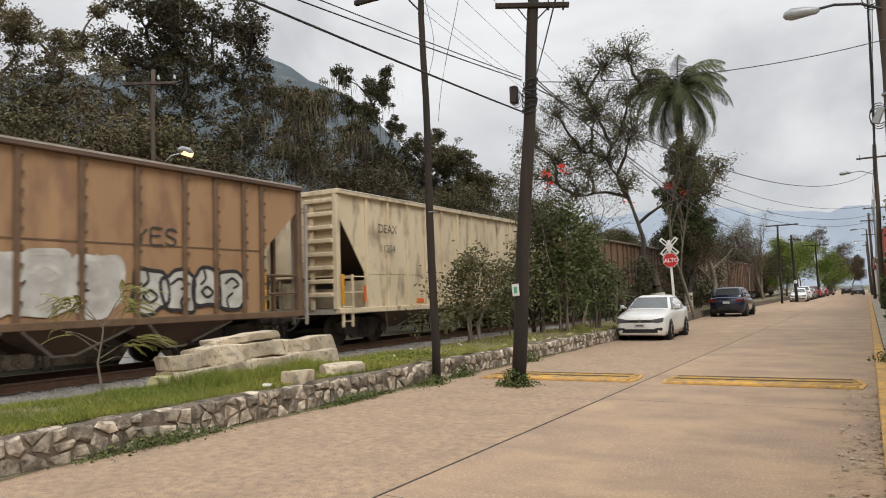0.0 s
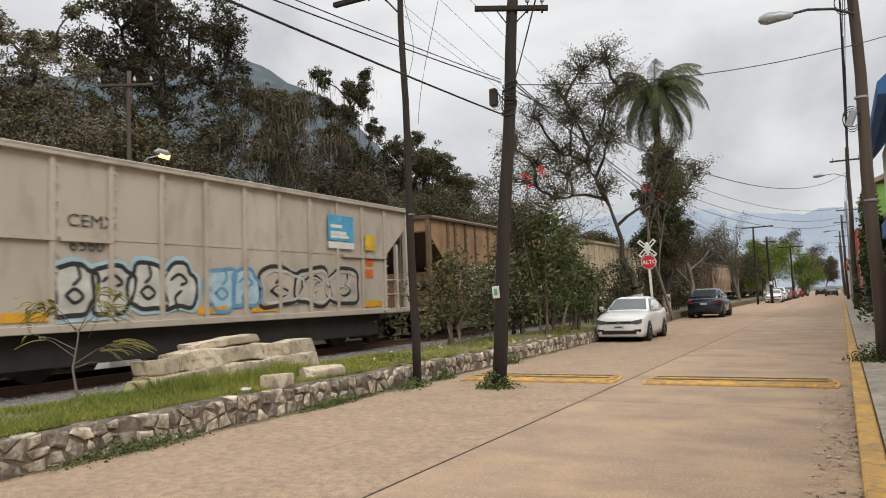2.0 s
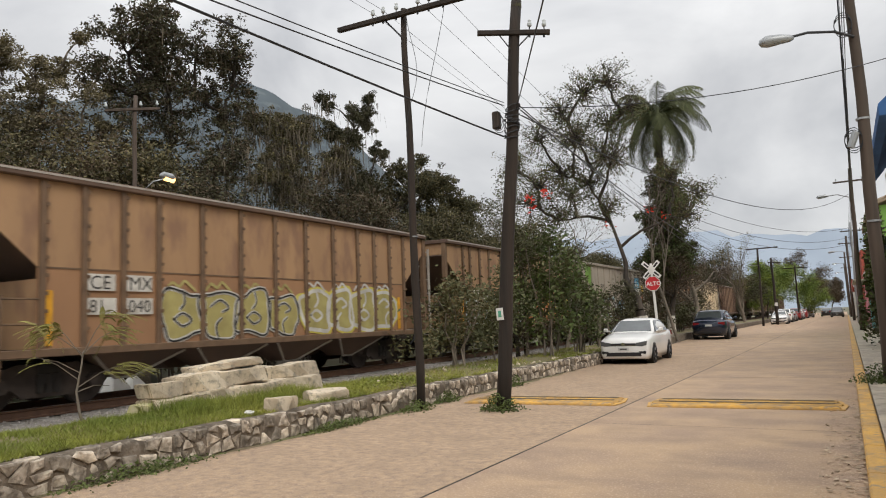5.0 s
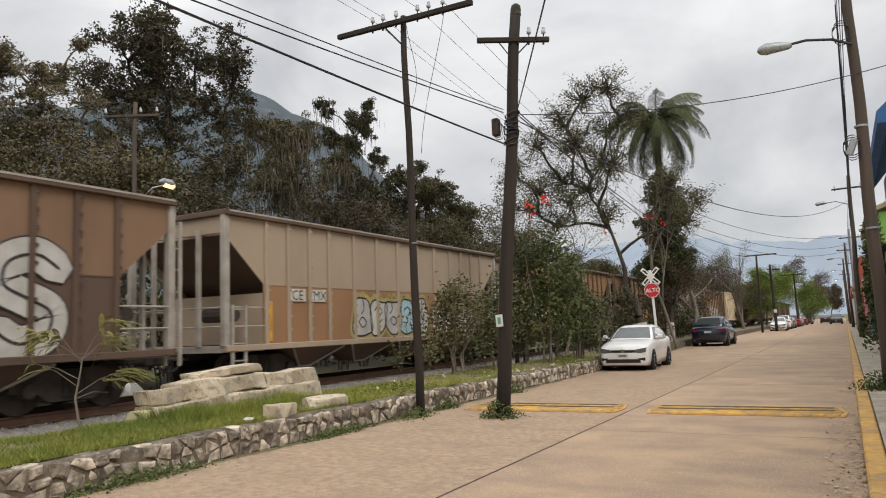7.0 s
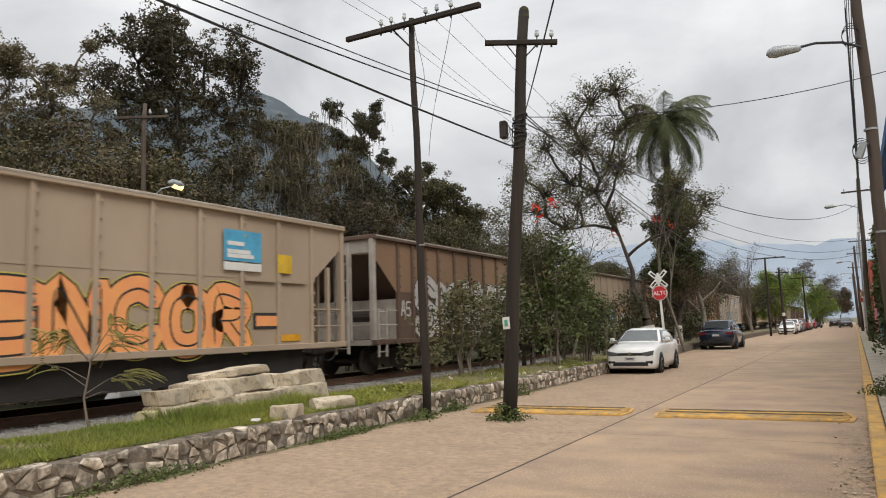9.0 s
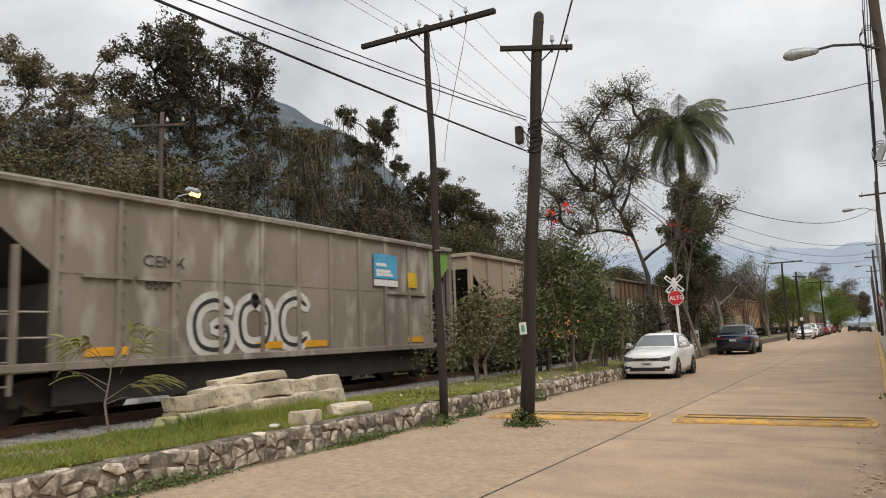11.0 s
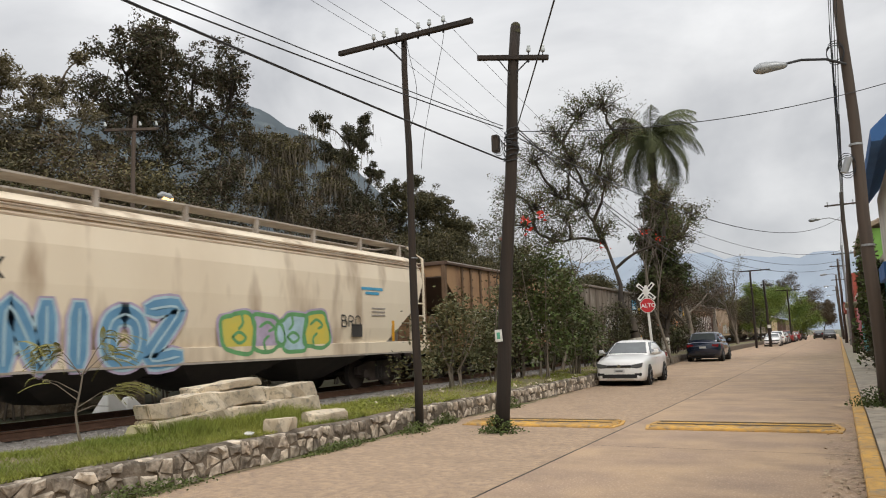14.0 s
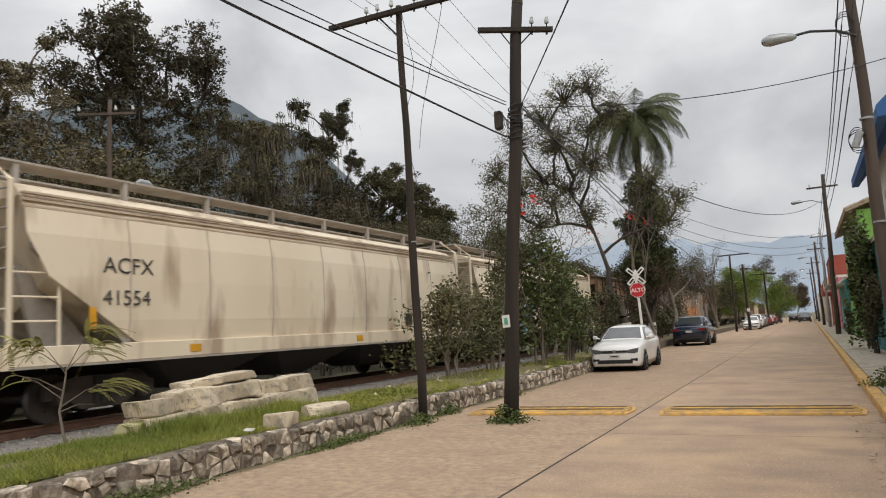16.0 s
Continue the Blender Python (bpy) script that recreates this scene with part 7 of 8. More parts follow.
def lobed_tree(pos, lobes, seed, leaf='leaf_dark', second=None, bark='bark', axis='y', depth=1.6, r0=0.26, fork=0.35, dense=1.0, size=0.085, clump=0.42, twigs=14, moss=0, label="", group="", swell=0.95):
    """A tree whose limbs each carry one lobe of the crown, (along the axis, height, radius), with clumps of leaves on twigs."""
    t = empty("tree", pose(*pos), label, "tree", group)
    rg = np.random.default_rng(seed)
    rs = random.Random(seed)
    o = pos[1] if axis == 'y' else pos[0]
    top = max(z for _, z, _ in lobes) - pos[2]
    segs, knots = [], []
    mean = sum(a for a, _, _ in lobes) / len(lobes) - o
    side = Vector((0, 1, 0)) if axis == 'y' else Vector((1, 0, 0))
    p = Vector((0, 0, -0.2))
    for i in range(6):
        q = Vector((rs.uniform(-.1, .1), rs.uniform(-.1, .1), top * fork * (i + 1) / 6)) + side * (mean * 0.3 * ((i + 1) / 6) ** 2)
        segs.append((p, q, r0 * (1 - 0.06 * i), r0 * (1 - 0.06 * (i + 1))))
        p = q
    crown_mid = p
    forks = [(crown_mid * f, 0.0) for f in (0.35, 0.5, 0.65, 0.8, 1.0)]
    for a, z, r in sorted(lobes, key=lambda v: (v[0] - o - crown_mid.dot(side)) ** 2 + (v[1] - pos[2] - crown_mid.z) ** 2):
        r *= swell
        c = side * (a - o) + Vector((rs.uniform(-depth, depth) * (axis == 'y'), rs.uniform(-depth, depth) * (axis != 'y'), z - pos[2]))
        start, run = min(forks, key=lambda v: (c - v[0]).length + 0.35 * v[1] + (2.0 if v[0].z > c.z - 0.3 else 0.0))
        bow = start.lerp(c, 0.5) + Vector((rs.uniform(-.3, .3), rs.uniform(-.3, .3), 0.10 * (c - start).length)) + (c - start).cross(Vector((0, 0, 1))) * rs.uniform(-.06, .06)
        ra = min((0.04 + 0.05 * r) * (1.35 if run < 0.1 else 1.0), r0 * 0.5)
        prev = start
        n = 5
        for k in range(1, n + 1):
            f = k / n
            q = start * (1 - f) ** 2 + bow * 2 * f * (1 - f) + c * f * f + Vector((rs.gauss(0, .05), rs.gauss(0, .05), rs.gauss(0, .05)))
            segs.append((prev, q, ra * (1.15 - 0.75 * (k - 1) / n), ra * (1.15 - 0.75 * k / n)))
            prev = q
            if k > 1:
                forks.append((q, run + (q - start).length))
        for k in range(max(5, int(twigs * r))):
            v = Vector((rs.gauss(0, 1), rs.gauss(0, 1), rs.gauss(0.25, 1))).normalized() * r * rs.uniform(0.45, 1.05)
            e = c + v
            j = start.lerp(c, rs.uniform(0.75, 1.0)) if rs.random() < 0.35 else c
            m = j.lerp(e, 0.5) + Vector((rs.gauss(0, .08), rs.gauss(0, .08), rs.gauss(0.05, .08)))
            segs.append((j, m, 0.03, 0.02))
            segs.append((m, e, 0.02, 0.01))
            for _ in range(2):
                w = e + Vector((rs.gauss(0, .3), rs.gauss(0, .3), rs.gauss(0.12, .25))) * min(r, 1.2)
                segs.append((m.lerp(e, rs.uniform(0.3, 1)), w, 0.012, 0.006))
                knots.append((w, clump * rs.uniform(0.5, 1.0)))
            knots.append((e, clump * rs.uniform(0.7, 1.35)))
    limbs_part("trunk", segs, M[bark], t)
    cen = np.array([k[:] for k, _ in knots])
    rad = np.array([k for _, k in knots])
    n = int(len(knots) * 68 * dense)
    pick = rg.integers(0, len(knots), n)
    ball = rg.normal(size=(n, 3))
    ball *= (rg.random((n, 1)) ** 0.45) / np.linalg.norm(ball, axis=1)[:, None]
    c = cen[pick] + ball * rad[pick][:, None] * np.array([1, 1, 0.75])
    m = n if not second else int(n * 0.62)
    quads_part("crown", leaf_quads(c[:m], size, rg=rg), M[leaf], t)
    if second:
        quads_part("crown", leaf_quads(c[m:], size, rg=rg), M[second], t)
    if moss:
        lo = cen[rg.integers(0, len(cen), moss)] + rg.normal(size=(moss, 3)) * np.array([0.3, 0.3, 0.2])
        ln_m = rg.uniform(0.25, 1.5, moss) * rg.uniform(0.5, 1.2, moss)
        an = rg.uniform(0, np.pi, moss)
        sd = np.stack((np.cos(an), np.sin(an), 0 * an), 1) * rg.uniform(0.012, 0.04, (moss, 1))
        dn = np.stack((rg.normal(size=moss) * 0.1, rg.normal(size=moss) * 0.1, -ln_m), 1)
        quads_part("hanging_moss", np.stack((lo - sd, lo + sd, lo + dn + sd * 0.3, lo + dn - sd * 0.3), 1), M['hangmoss'], t, "grey hanging moss strands")["kind"] = "stuff"
    return t


BELT = "trees behind the railway"
lobed_tree((-29, 14.6, 0.1), [(15, 13.4, .9), (16.2, 12.6, 1), (15.5, 11, 1.4), (17, 9.6, 1.6), (13.6, 12, 1.4), (14, 9.5, 1.6)], 11, 'leaf_grey', 'leaf_olive', 'palebark', r0=0.14, dense=0.8, size=0.07,
           label="slim grey-green tree with sparse foliage", group=BELT)
lobed_tree((-31, 19.2, 0.1), [(17.3, 14.4, .6), (17.8, 13.1, .9), (19, 12.6, .8), (20.2, 15.5, .5), (20.4, 14.2, .7), (20.9, 12.9, .8), (19.5, 13.7, .6), (18.4, 11.3, 1.1), (20.4, 11.2, 1.2), (19.4, 9.8, 1.6), (21.6, 11.4, 1)], 12, 'leaf_grey', 'leaf_olive',
           'palebark', r0=0.15, dense=0.7, size=0.07, clump=0.36, label="slim grey-green tree with tufted airy crown", group=BELT)
tree((-35, 14.5, 0.1), 11.4, 30, 'leaf_olive', 'bark', 8000, 0.16, 0.75, label="broad olive tree behind slim neighbours", second='leaf_grey', fork=0.15, group=BELT, clumps=260)
tree((-36, 20.0, 0.1), 11.4, 31, 'leaf_olive', 'bark', 8000, 0.16, 0.75, label="broad olive tree behind slim neighbours", second='leaf_brown', fork=0.15, group=BELT, clumps=260)
lobed_tree((-31, 26.6, 0.1), [(22.7, 16.4, 1.4), (24, 17.5, 1.5), (25.7, 18.2, 1.4), (26.2, 16.5, 1.5), (28, 17.3, 1.5), (30, 18.2, 1.5), (31.5, 18.3, 1.1), (30.6, 16.4, 1.4), (28.6, 15.3, 1.6), (24.4, 15.2, 1.6), (22.1, 14.4, 1.2),
           (26.2, 14.2, 1.8), (30.4, 14.3, 1.3), (23.6, 12.6, 2.0), (27.2, 12, 2.1), (30.2, 12, 1.8), (25, 10, 2.2), (29, 9.6, 2.2)], 14, 'leaf_dark', 'leaf_brown', r0=0.42, fork=0.42, dense=0.62, size=0.095, clump=0.48, moss=250,
           label="very tall dark tree with a broad rounded crown", group=BELT)
lobed_tree((-31, 36.4, 0.1), [(33.6, 14.2, 1.3), (35.2, 14.8, 1.2), (36.8, 15, 1.2), (38.6, 15.2, 1.2), (34.4, 12.4, 1.5), (37.2, 12.8, 1.5), (39.4, 13, 1.3), (36, 10.6, 1.9), (39, 10.8, 1.8), (33, 10.5, 1.8)], 17, 'leaf_olive', 'leaf_dark', 'palebark',
           r0=0.26, dense=0.75, moss=3200, label="brownish tree hung with grey moss", group=BELT)
lobed_tree((-31, 43.2, 0.1), [(42, 18.4, .7), (44.5, 18.6, .6), (45.2, 17.4, .7), (43, 17, .8), (41.3, 16.9, .6), (44.2, 16, .8), (40.2, 15.3, .9), (42.4, 15.1, .9), (45.5, 14.6, .9), (43.2, 13.6, 1.1), (41, 13, 1.1), (46, 12.8, 1), (44, 12, 1.3), (42, 10.5, 1.7)], 18,
           'leaf_dark', None, r0=0.22, fork=0.55, clump=0.4, moss=900, label="dark tree with open tufted branches", group=BELT)
lobed_tree((-31, 50.4, 0.1), [(48.4, 13.6, 1.2), (50, 13, 1.5), (52.4, 15.6, .5), (52.3, 14.5, .8), (52.8, 13, 1.2), (51, 11.4, 1.8), (48, 11.4, 1.7)], 19, 'leaf_dark', 'leaf_olive', size=0.10, clump=0.5, label="dark tree with a slender leading shoot", group=BELT)
lobed_tree((-31.5, 57, 0.1), [(55, 13.6, 1.4), (57, 14.2, 1.5), (59.6, 13.6, 1.5), (56, 11, 2), (59.5, 11, 2), (62, 12, 1.8)], 20, 'leaf_dark', 'leaf_olive', size=0.11, clump=0.55, label="dark rounded tree behind the railway", group=BELT)
tree((-33, 64.0, 0.1), 13.2, 22, 'leaf_dark', 'bark', 9000, 0.2, 0.65, label="dark rounded tree behind the railway", second='leaf_olive', group=BELT, clumps=330)
tree((-34, 72.0, 0.1), 12.0, 23, 'leaf_olive', 'bark', 7000, 0.22, 0.7, label="dark rounded tree behind the railway", group=BELT, clumps=330)
for k, (x, y, h, lf, s2) in enumerate(((-23, 11.0, 7.0, 'leaf_green', 'leaf_dark'), (-24, 14.5, 8.0, 'leaf_olive', 'leaf_dark'), (-24, 18.5, 8.5, 'leaf_brown', 'leaf_olive'), (-25, 22.5, 9.0, 'leaf_dark', 'leaf_brown'),
                                       (-25, 26.5, 9.5, 'leaf_dark', 'leaf_brown'), (-26, 31.0, 9.0, 'leaf_brown', 'leaf_dark'), (-26, 36.0, 8.5, 'leaf_brown', 'leaf_dark'), (-26, 41.5, 8.5, 'leaf_dark', 'leaf_olive'),
                                       (-26, 47.0, 9.0, 'leaf_dark', 'leaf_olive'), (-26, 53.0, 9.0, 'leaf_olive', 'leaf_dark'), (-27, 60.0, 10.0, 'leaf_dark', 'leaf_olive'), (-27, 68.0, 9.5, 'leaf_dark', 'leaf_olive'), (-27, 78.0, 9.0, 'leaf_dark', 'leaf_olive'))):
    tree((x, y, 0.1), h, 40 + k, lf, 'bark', 8500, 0.17, 0.75, label="dense dark understorey tree behind the railway", second=s2, fork=0.12, kids=(6, 4, 3), moss=500 if 3 < k < 9 else 0, group="understorey trees")
    bush((x + 2.5, y + 1.5, 0.1), (2.6, 2.8, 4.2), 3600, s2, 60 + k, 0.17, 7, label="dark tangled shrub behind the railway", second='leaf_brown')
for k, (x, y, h) in enumerate(((-26, 92, 9), (-24, 106, 9), (-22, 124, 8), (-18, 150, 9), (-12, 175, 9))):
    tree((x, y, 0.1), h, 80 + k, 'leaf_dark', 'bark', 5000, 0.26, 0.9, label="dark far tree by the railway", second='leaf_olive', fork=0.15, group="far trees")

for k in range(9):
    bush((-9.3 - 0.5 * (k % 2), 28.5 + k * 3.4, 0.3), (1.0, 1.5, 2.2 + 0.5 * (k % 3)), 1500, ('leaf_bush', 'leaf_brown', 'leaf_dark')[k % 3], 160 + k, 0.10, 5, label="dull tangled shrub between trees and track", second='leaf_dark')
for k in range(16):
    bush((-19.2 - 0.6 * (k % 2), 6.5 + k * 2.4, 0.1), (1.3, 1.7, 2.3 + 0.5 * (k % 3)), 1500, 'leaf_dark', 130 + k, 0.13, 5, label="dark undergrowth close behind the track", second='leaf_brown')

# shrubs on the bank
bush((-9.05, 17.4, 0.38), (1.2, 1.25, 2.5), 3400, 'leaf_bush', 101, 0.075, 6, label="dull green shrub on the bank", second='leaf_olive', bark='palebark')
bush((-8.7, 19.4, 0.38), (1.0, 1.2, 2.9), 2600, 'leaf_bush', 102, 0.075, 5, label="dull green shrub on the bank", bark='palebark')
bush((-8.15, 21.9, 0.38), (1.25, 1.3, 4.4), 4200, 'leaf_green', 103, 0.10, 6, label="tall leafy green shrub on the bank", second='leaf_bush', bark='palebark')
bush((-8.0, 24.6, 0.38), (1.0, 1.3, 2.8), 2600, 'leaf_bush', 104, 0.085, 5, label="dull shrub beside the parked car", second='leaf_green', bark='palebark')
bush((-9.4, 22.6, 0.30), (1.0, 1.2, 3.6), 2400, 'leaf_bush', 105, 0.09, 5, label="dull shrub on the bank", second='leaf_brown')
blossom = tree((-8.95, 22.0, 0.35), 5.9, 107, 'leaf_bush', 'palebark', 1900, 0.09, 0.32, r0=0.07, label="slender tree with red blossoms", second='leaf_dark', kids=(4, 4, 3), spread=0.6, fork=0.35)
rgf = np.random.default_rng(5)
for p, n_f in (((-8.7, 22.3, 5.75), 16), ((-8.1, 22.2, 5.85), 14), ((-8.35, 21.6, 5.35), 10), ((-9.5, 22.0, 5.0), 10), ((-9.2, 22.0, 4.5), 8)):
    q = np.array(p) - np.array((-8.95, 22.0, 0.35)) + rgf.normal(size=(n_f, 3)) * 0.09
    quads_part("blossom", leaf_quads(q, 0.075, rg=rgf), M['flower'], blossom, "red blossom cluster")
tree((-9.6, 27.5, 0.3), 6.2, 108, 'leaf_bush', 'palebark', 260, 0.08, 0.3, r0=0.09, label="nearly bare pale shrub tree", kids=(4, 4, 3), spread=0.7, fork=0.2)

# spreading street tree, palm and neighbours
big = lobed_tree((-8.5, 36.0, 0.3), [(-14.5, 9.6, .9), (-13.3, 11.1, 1), (-12, 12.4, 1), (-10.6, 13.2, 1), (-9.2, 13.4, .9), (-13.8, 7.7, 1), (-12.4, 9.2, 1.1), (-11, 10.8, 1.1), (-9.6, 11.6, 1), (-12.5, 6.8, .9), (-10.9, 8.6, 1), (-9.2, 9.6, 1),
                 (-8.3, 12.1, .9), (-6.7, 8.5, .8), (-5.7, 7.6, .7), (-6.1, 6.4, .7), (-10, 7.0, .9), (-10.2, 9.9, 1), (-11.9, 11.2, .9), (-13.2, 8.6, 1), (-11.6, 7.8, .9)], 225, 'leaf_olive', 'leaf_green', axis='x', depth=1.5, r0=0.28, fork=0.24, dense=0.21, size=0.052, clump=0.46, twigs=38, swell=1.05,
                 label="wide spreading street tree with fine sparse leaves")
part("whitewash_band", bar([(0, 0, -0.1), (-0.05, 0, 0.6), (-0.12, 0, 1.25)], [0.40, 0.37, 0.36], 12), M['whitewash'], big, "whitewashed trunk foot")
for p, n_f in (((0.8, -0.6, 6.5), 16), ((1.5, -0.6, 6.1), 12), ((-1.2, -0.8, 5.9), 8)):
    quads_part("blossom", leaf_quads(np.array(p) + rgf.normal(size=(n_f, 3)) * 0.14, 0.075, rg=rgf), M['flower'], big, "red blossom cluster")


def palm(pos, h, seed):
    t = empty("palm", pose(*pos), "tall feather palm with drooping fronds", "palm tree")
    rs = random.Random(seed)
    part("trunk", bar([(0.02 * math.sin(k), 0, h * k / 12 - 0.1) for k in range(13)], [0.26 - 0.006 * k for k in range(13)], 12), M['bark'], t, "", True)
    part("crown_shaft", bar([(0, 0, h - 0.5), (0, 0, h + 0.2), (0, 0, h + 0.8)], [0.22, 0.28, 0.12], 10), M['leaf_palm'], t, "green crown shaft")
    for k in range(44):
        a = 2.4 * k + rs.uniform(-.2, .2)
        rise = 1.3 - 1.75 * (k / 44) + rs.uniform(-.1, .1)
        length = rs.uniform(3.4, 4.5)
        pts = []
        p = Vector((0, 0, h + 0.4))
        el = rise
        for i in range(11):
            pts.append(p.copy())
            p = p + Vector((math.cos(a) * math.cos(el), math.sin(a) * math.cos(el), math.sin(el))) * length / 10
            el -= 0.215
        fr = part("frond", bar(pts, [0.03 - 0.0025 * i for i in range(11)], 4), M['leaf_palm'], t)
        quads = []
        sidev = Vector((-math.sin(a), math.cos(a), 0))
        for i in range(1, 71):
            f = i / 71 * 10
            q = pts[int(f)].lerp(pts[min(int(f) + 1, 10)], f % 1)
            d = (pts[min(int(f) + 1, 10)] - pts[int(f)]).normalized()
            ll = 0.80 * math.sin(math.pi * min(0.12 + i / 78, 1)) ** 0.6
            for s in (-1, 1):
                e = q + sidev * s * ll * 0.62 + d * ll * 0.45 - Vector((0, 0, ll * (0.5 + 0.3 * rs.random())))
                quads.append([q - d * 0.022, q + d * 0.022, e + d * 0.010, e - d * 0.010])
        quads_part("blade", np.array([[v[:] for v in q] for q in quads]), M['leaf_palm'], fr)
    return t


palm((-8.8, 44.0, 0.3), 13.0, 3)
lobed_tree((-8.75, 43.6, 0.3), [(-8.8, 9.3, .8), (-8.3, 7.9, 1), (-9.2, 7.2, .9), (-8.7, 6, 1.1), (-8.2, 4.7, 1), (-9.3, 4.4, 1)], 206, 'leaf_dark', 'leaf_green', axis='x', depth=0.4, r0=0.16, fork=0.7, size=0.085, clump=0.5, twigs=22, swell=1.1,
           label="dark green creeper smothering the palm's trunk")
tree((-7.9, 41.0, 0.3), 10.5, 207, 'leaf_purple', 'palebark', 420, 0.10, 0.4, r0=0.10, label="thin bare-branched young tree by the palm", kids=(5, 4, 3), spread=0.4, fork=0.3, up=0.7)
wb = tree((-8.6, 43.0, 0.3), 5.2, 208, 'leaf_brown', 'bark', 2400, 0.10, 0.5, r0=0.2, label="low brownish tree beside the palm", kids=(5, 4, 3), spread=0.9, fork=0.3)
part("whitewash_band", bar([(0, 0, -0.1), (0, 0, 1.2)], [0.26, 0.23], 12), M['whitewash'], wb, "whitewashed trunk foot")
tree((-8.6, 51.5, 0.1), 6.9, 209, 'leaf_purple', 'palebark', 3200, 0.10, 0.5, r0=0.22, label="purplish half-bare tree by the railway", second='leaf_brown', kids=(5, 5, 4), spread=0.95, fork=0.12)
tree((-9.0, 82.0, 0.1), 8.8, 210, 'leaf_olive', 'palebark', 1400, 0.14, 0.5, r0=0.2, label="tall bare multi-stemmed tree", kids=(8, 4, 3), spread=0.35, fork=0.05, up=0.9)
tree((-11.5, 70.0, 0.1), 7.5, 211, 'leaf_dark', 'bark', 6000, 0.15, 0.7, label="dark leafy street tree by the railway", second='leaf_brown', fork=0.15, kids=(6, 4, 3))
tree((-10.5, 95.0, 0.1), 8.0, 212, 'leaf_dark', 'bark', 7000, 0.18, 0.75, label="dark street tree behind parked cars", fork=0.12, kids=(6, 4, 3))
tree((-9.0, 106.0, 0.1), 7.4, 213, 'leaf_lime', 'bark', 7000, 0.18, 0.75, label="bright yellow-green clipped street tree", second='leaf_green', fork=0.12, kids=(7, 4, 3))
tree((-8.0, 116.0, 0.1), 7.6, 214, 'leaf_lime', 'bark', 7000, 0.18, 0.75, label="bright yellow-green clipped street tree", second='leaf_green', fork=0.12, kids=(7, 4, 3))
tree((-6.6, 136.0, 0.1), 7.0, 215, 'leaf_lime', 'bark', 6000, 0.18, 0.75, label="bright yellow-green clipped street tree", second='leaf_green', fork=0.12, kids=(7, 4, 3))
tree((-7.5, 150.0, 0.1), 11.0, 216, 'leaf_brown', 'bark', 4000, 0.22, 0.8, label="tall brownish tree far down the street", fork=0.3)
tree((-3.0, 205.0, 0.1), 8.0, 217, 'leaf_brown', 'bark', 4000, 0.3, 1.0, label="dull brown tree closing the street", fork=0.2)
tree((-7.0, 215.0, 0.1), 9.0, 218, 'leaf_olive', 'bark', 4000, 0.3, 1.0, label="dull brown tree closing the street", fork=0.2)
bush((1.55, 31.5, 0.15), (0.55, 1.6, 4.6), 3600, 'leaf_green', 220, 0.13, 5, name="climbing_plant", label="leafy climbing plant on the house front", second='leaf_dark')
bush((1.5, 28.2, 0.15), (0.4, 0.9, 2.6), 1300, 'leaf_dark', 221, 0.10, 4, name="climbing_plant", label="dark climbing plant on the house front")

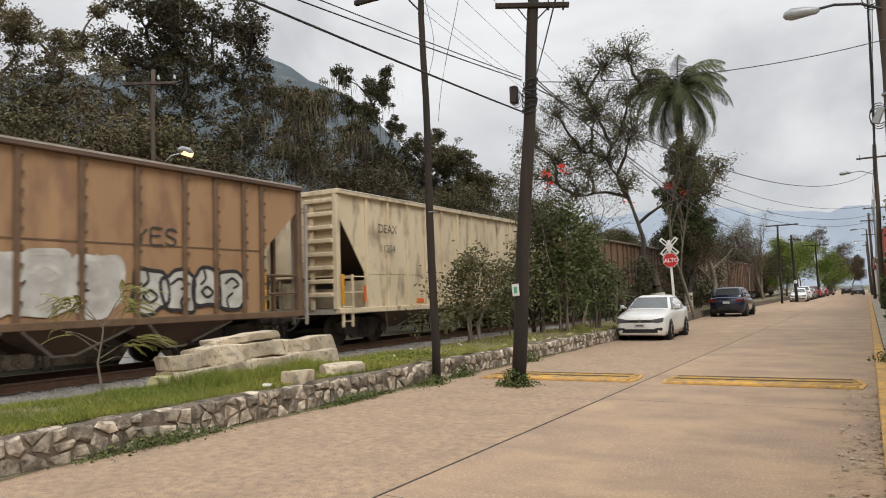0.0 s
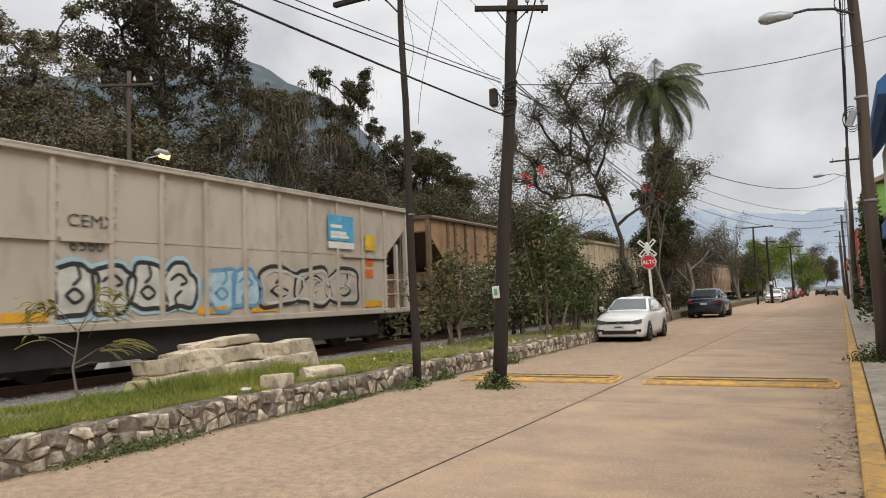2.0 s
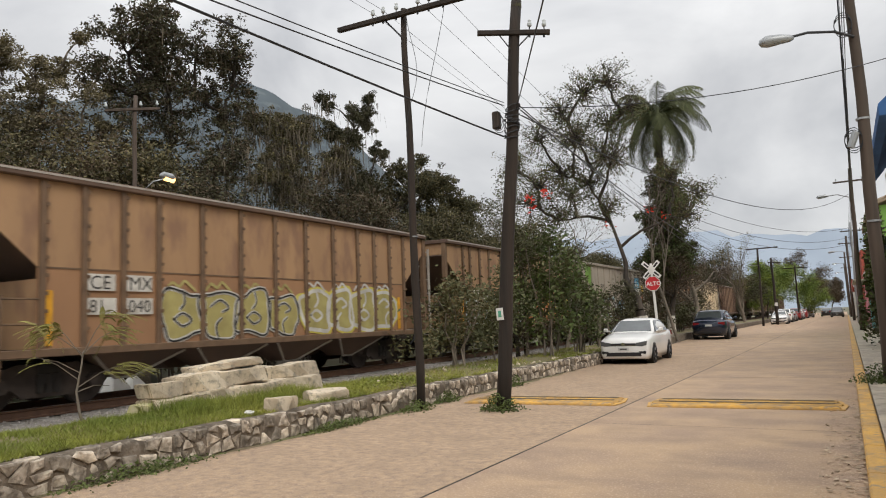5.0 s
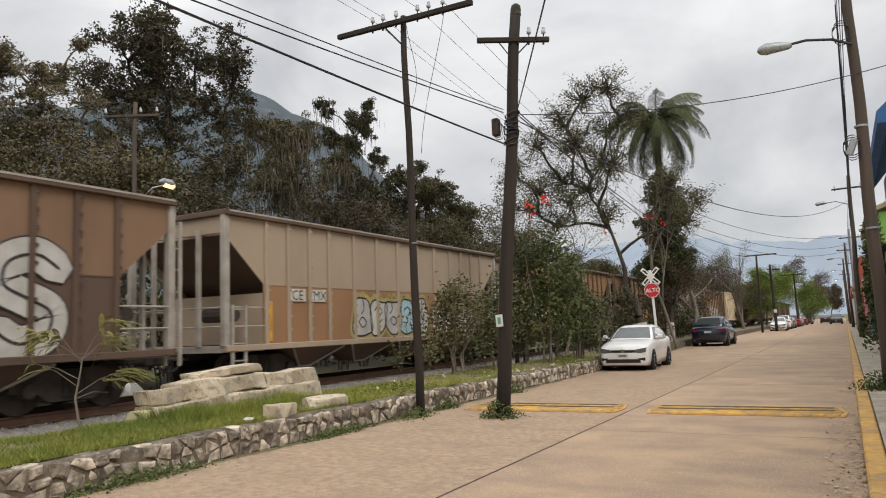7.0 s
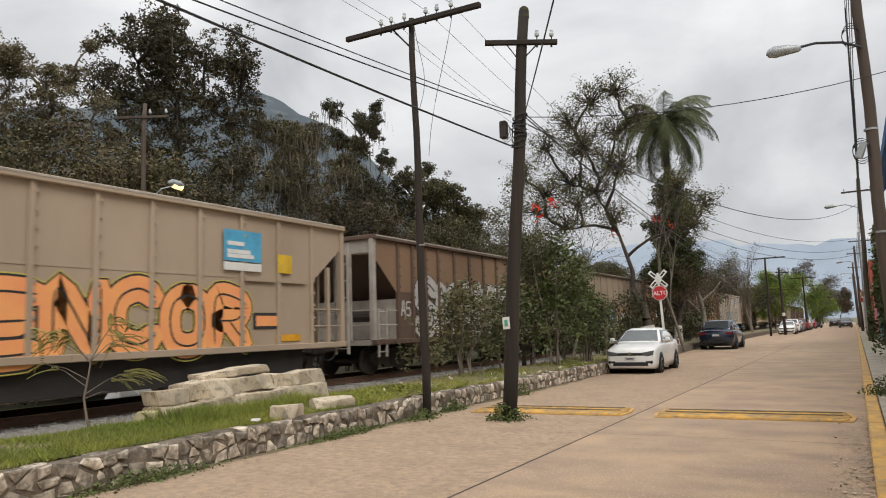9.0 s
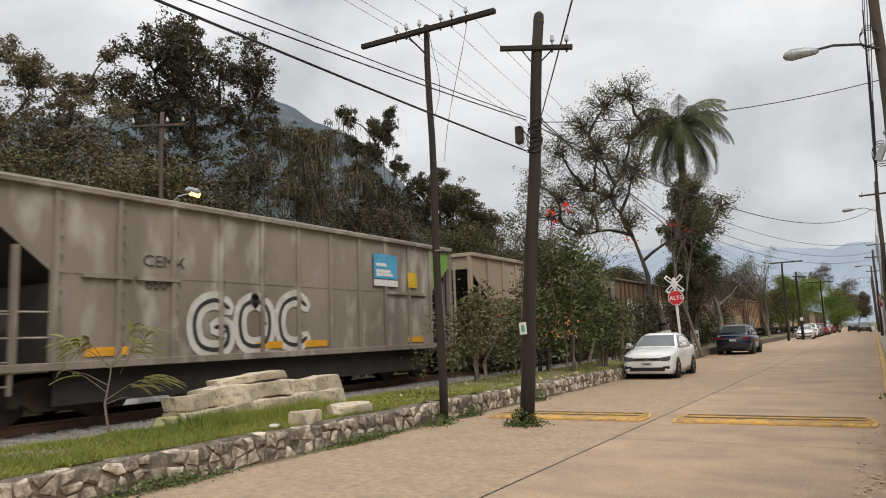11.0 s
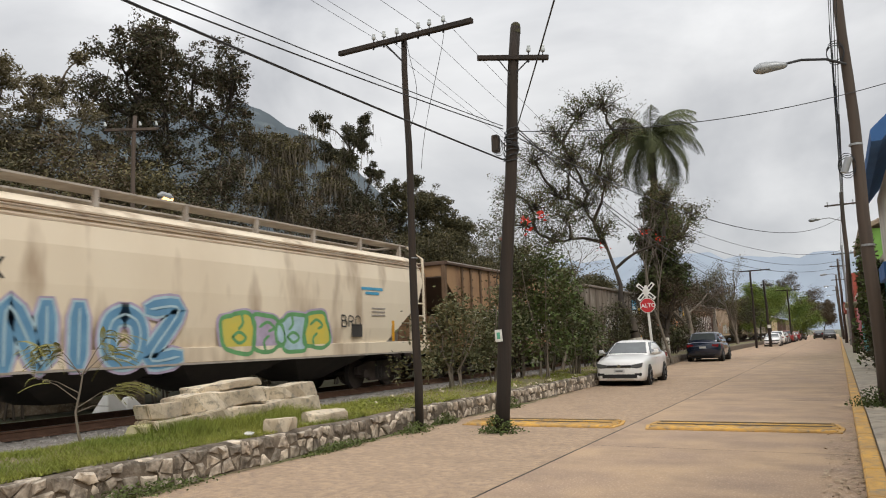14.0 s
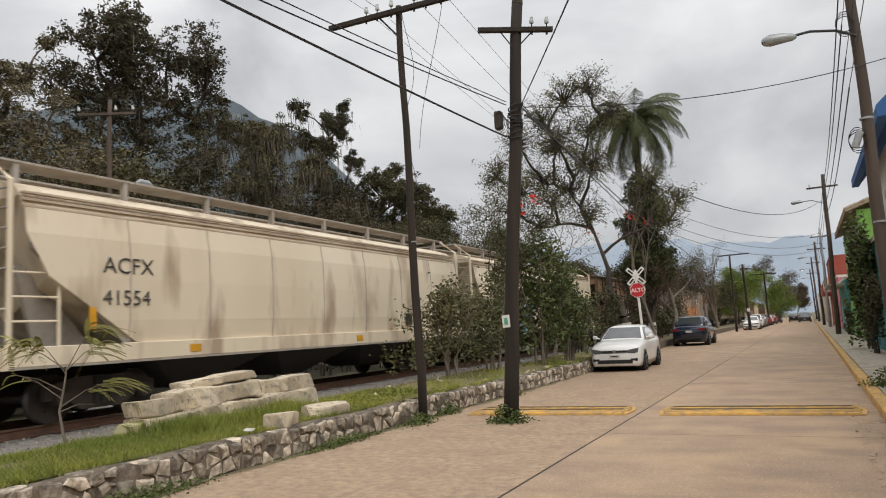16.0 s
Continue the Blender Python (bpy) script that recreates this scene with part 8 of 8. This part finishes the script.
# young feathery sapling by the track
sp = empty("sapling", pose(-9.61, 6.55, 0.38), "young sapling with feathery yellow-green leaves", "sapling")
bm = bmesh.new()
stem = [Vector(p) for p in ((0.05, 0.05, -0.1), (0.0, 0.0, 0.15), (-0.05, -0.02, 0.45), (-0.02, 0.03, 0.8), (0.0, 0.05, 1.05))]
tube(bm, stem, [0.028, 0.022, 0.018, 0.014, 0.010], 7)
part("stem", bm, M['palebark'], sp, "", True)
rgs = random.Random(8)
twigs = [((0, 0.03, 0.98), (0.20, 0.34, 1.62)), ((0, 0.04, 0.95), (-0.22, -0.34, 1.50)), ((-0.03, 0, 0.62), (-0.3, -0.5, 1.0)), ((-0.02, 0.02, 0.72), (-0.42, -0.42, 0.98)), ((-0.05, -0.02, 0.5), (0.30, 0.52, 0.82)), ((-0.04, 0, 0.45), (0.1, 0.42, 0.50)), ((0, 0.05, 1.0), (0.05, 0.55, 1.35)), ((0, 0.05, 1.0), (-0.05, -0.62, 1.38))]
for k, (a, b) in enumerate(twigs):
    a, b = Vector(a), Vector(b)
    tw = part("twig", bar([a, a.lerp(b, 0.5) + Vector((0, 0, 0.05)), b], [0.008, 0.006, 0.004], 5), M['palebark'], sp)
    if k in (2, 5):
        continue
    quads = []
    for j in range(14 if k != 3 else 4):
        an = rgs.uniform(-2.4, 2.4)
        d = (Vector((b.x - a.x, b.y - a.y, 0)).normalized() + Vector((math.cos(an), math.sin(an), rgs.uniform(-0.1, 0.35)))).normalized()
        ln_f = rgs.uniform(0.32, 0.55)
        sd = d.cross(Vector((0, 0, 1))).normalized()
        b0 = a.lerp(b, rgs.uniform(0.55, 1.05)) + Vector((rgs.uniform(-.04, .04), rgs.uniform(-.04, .04), rgs.uniform(-.03, .06)))
        for i in range(20):
            f = i / 19
            p = b0 + d * ln_f * f - Vector((0, 0, 0.16 * f * f))
            wl_f = 0.042 * math.sin(math.pi * (0.15 + 0.8 * f))
            for s in (-1, 1):
                e = p + sd * s * wl_f + d * 0.02 - Vector((0, 0, 0.02))
                quads.append([p - d * 0.006, p + d * 0.006, e + d * 0.005, e - d * 0.005])
    quads_part("blade", np.array([[v[:] for v in q] for q in quads]), M['leaf_yellow'], tw)["kind"] = "stuff"

# ---- moving things ----


def motions():
    times = [0.0, 1 / 30, 0.1] + [0.5 * k for k in range(1, 32)] + [15.9, 16.0 - 1 / 30, 16.0]
    for w in TRAIN:
        x, y, z = w.location
        walk(w, [(t, pose(x, y + SPEED * t, z)) for t in times])
    for ws, yy in WHEELSETS:
        walk(ws, [(k / 30, pose(0, yy, 0.42, -math.degrees(SPEED * k / 30 / 0.42))) for k in range(481)])


motions()
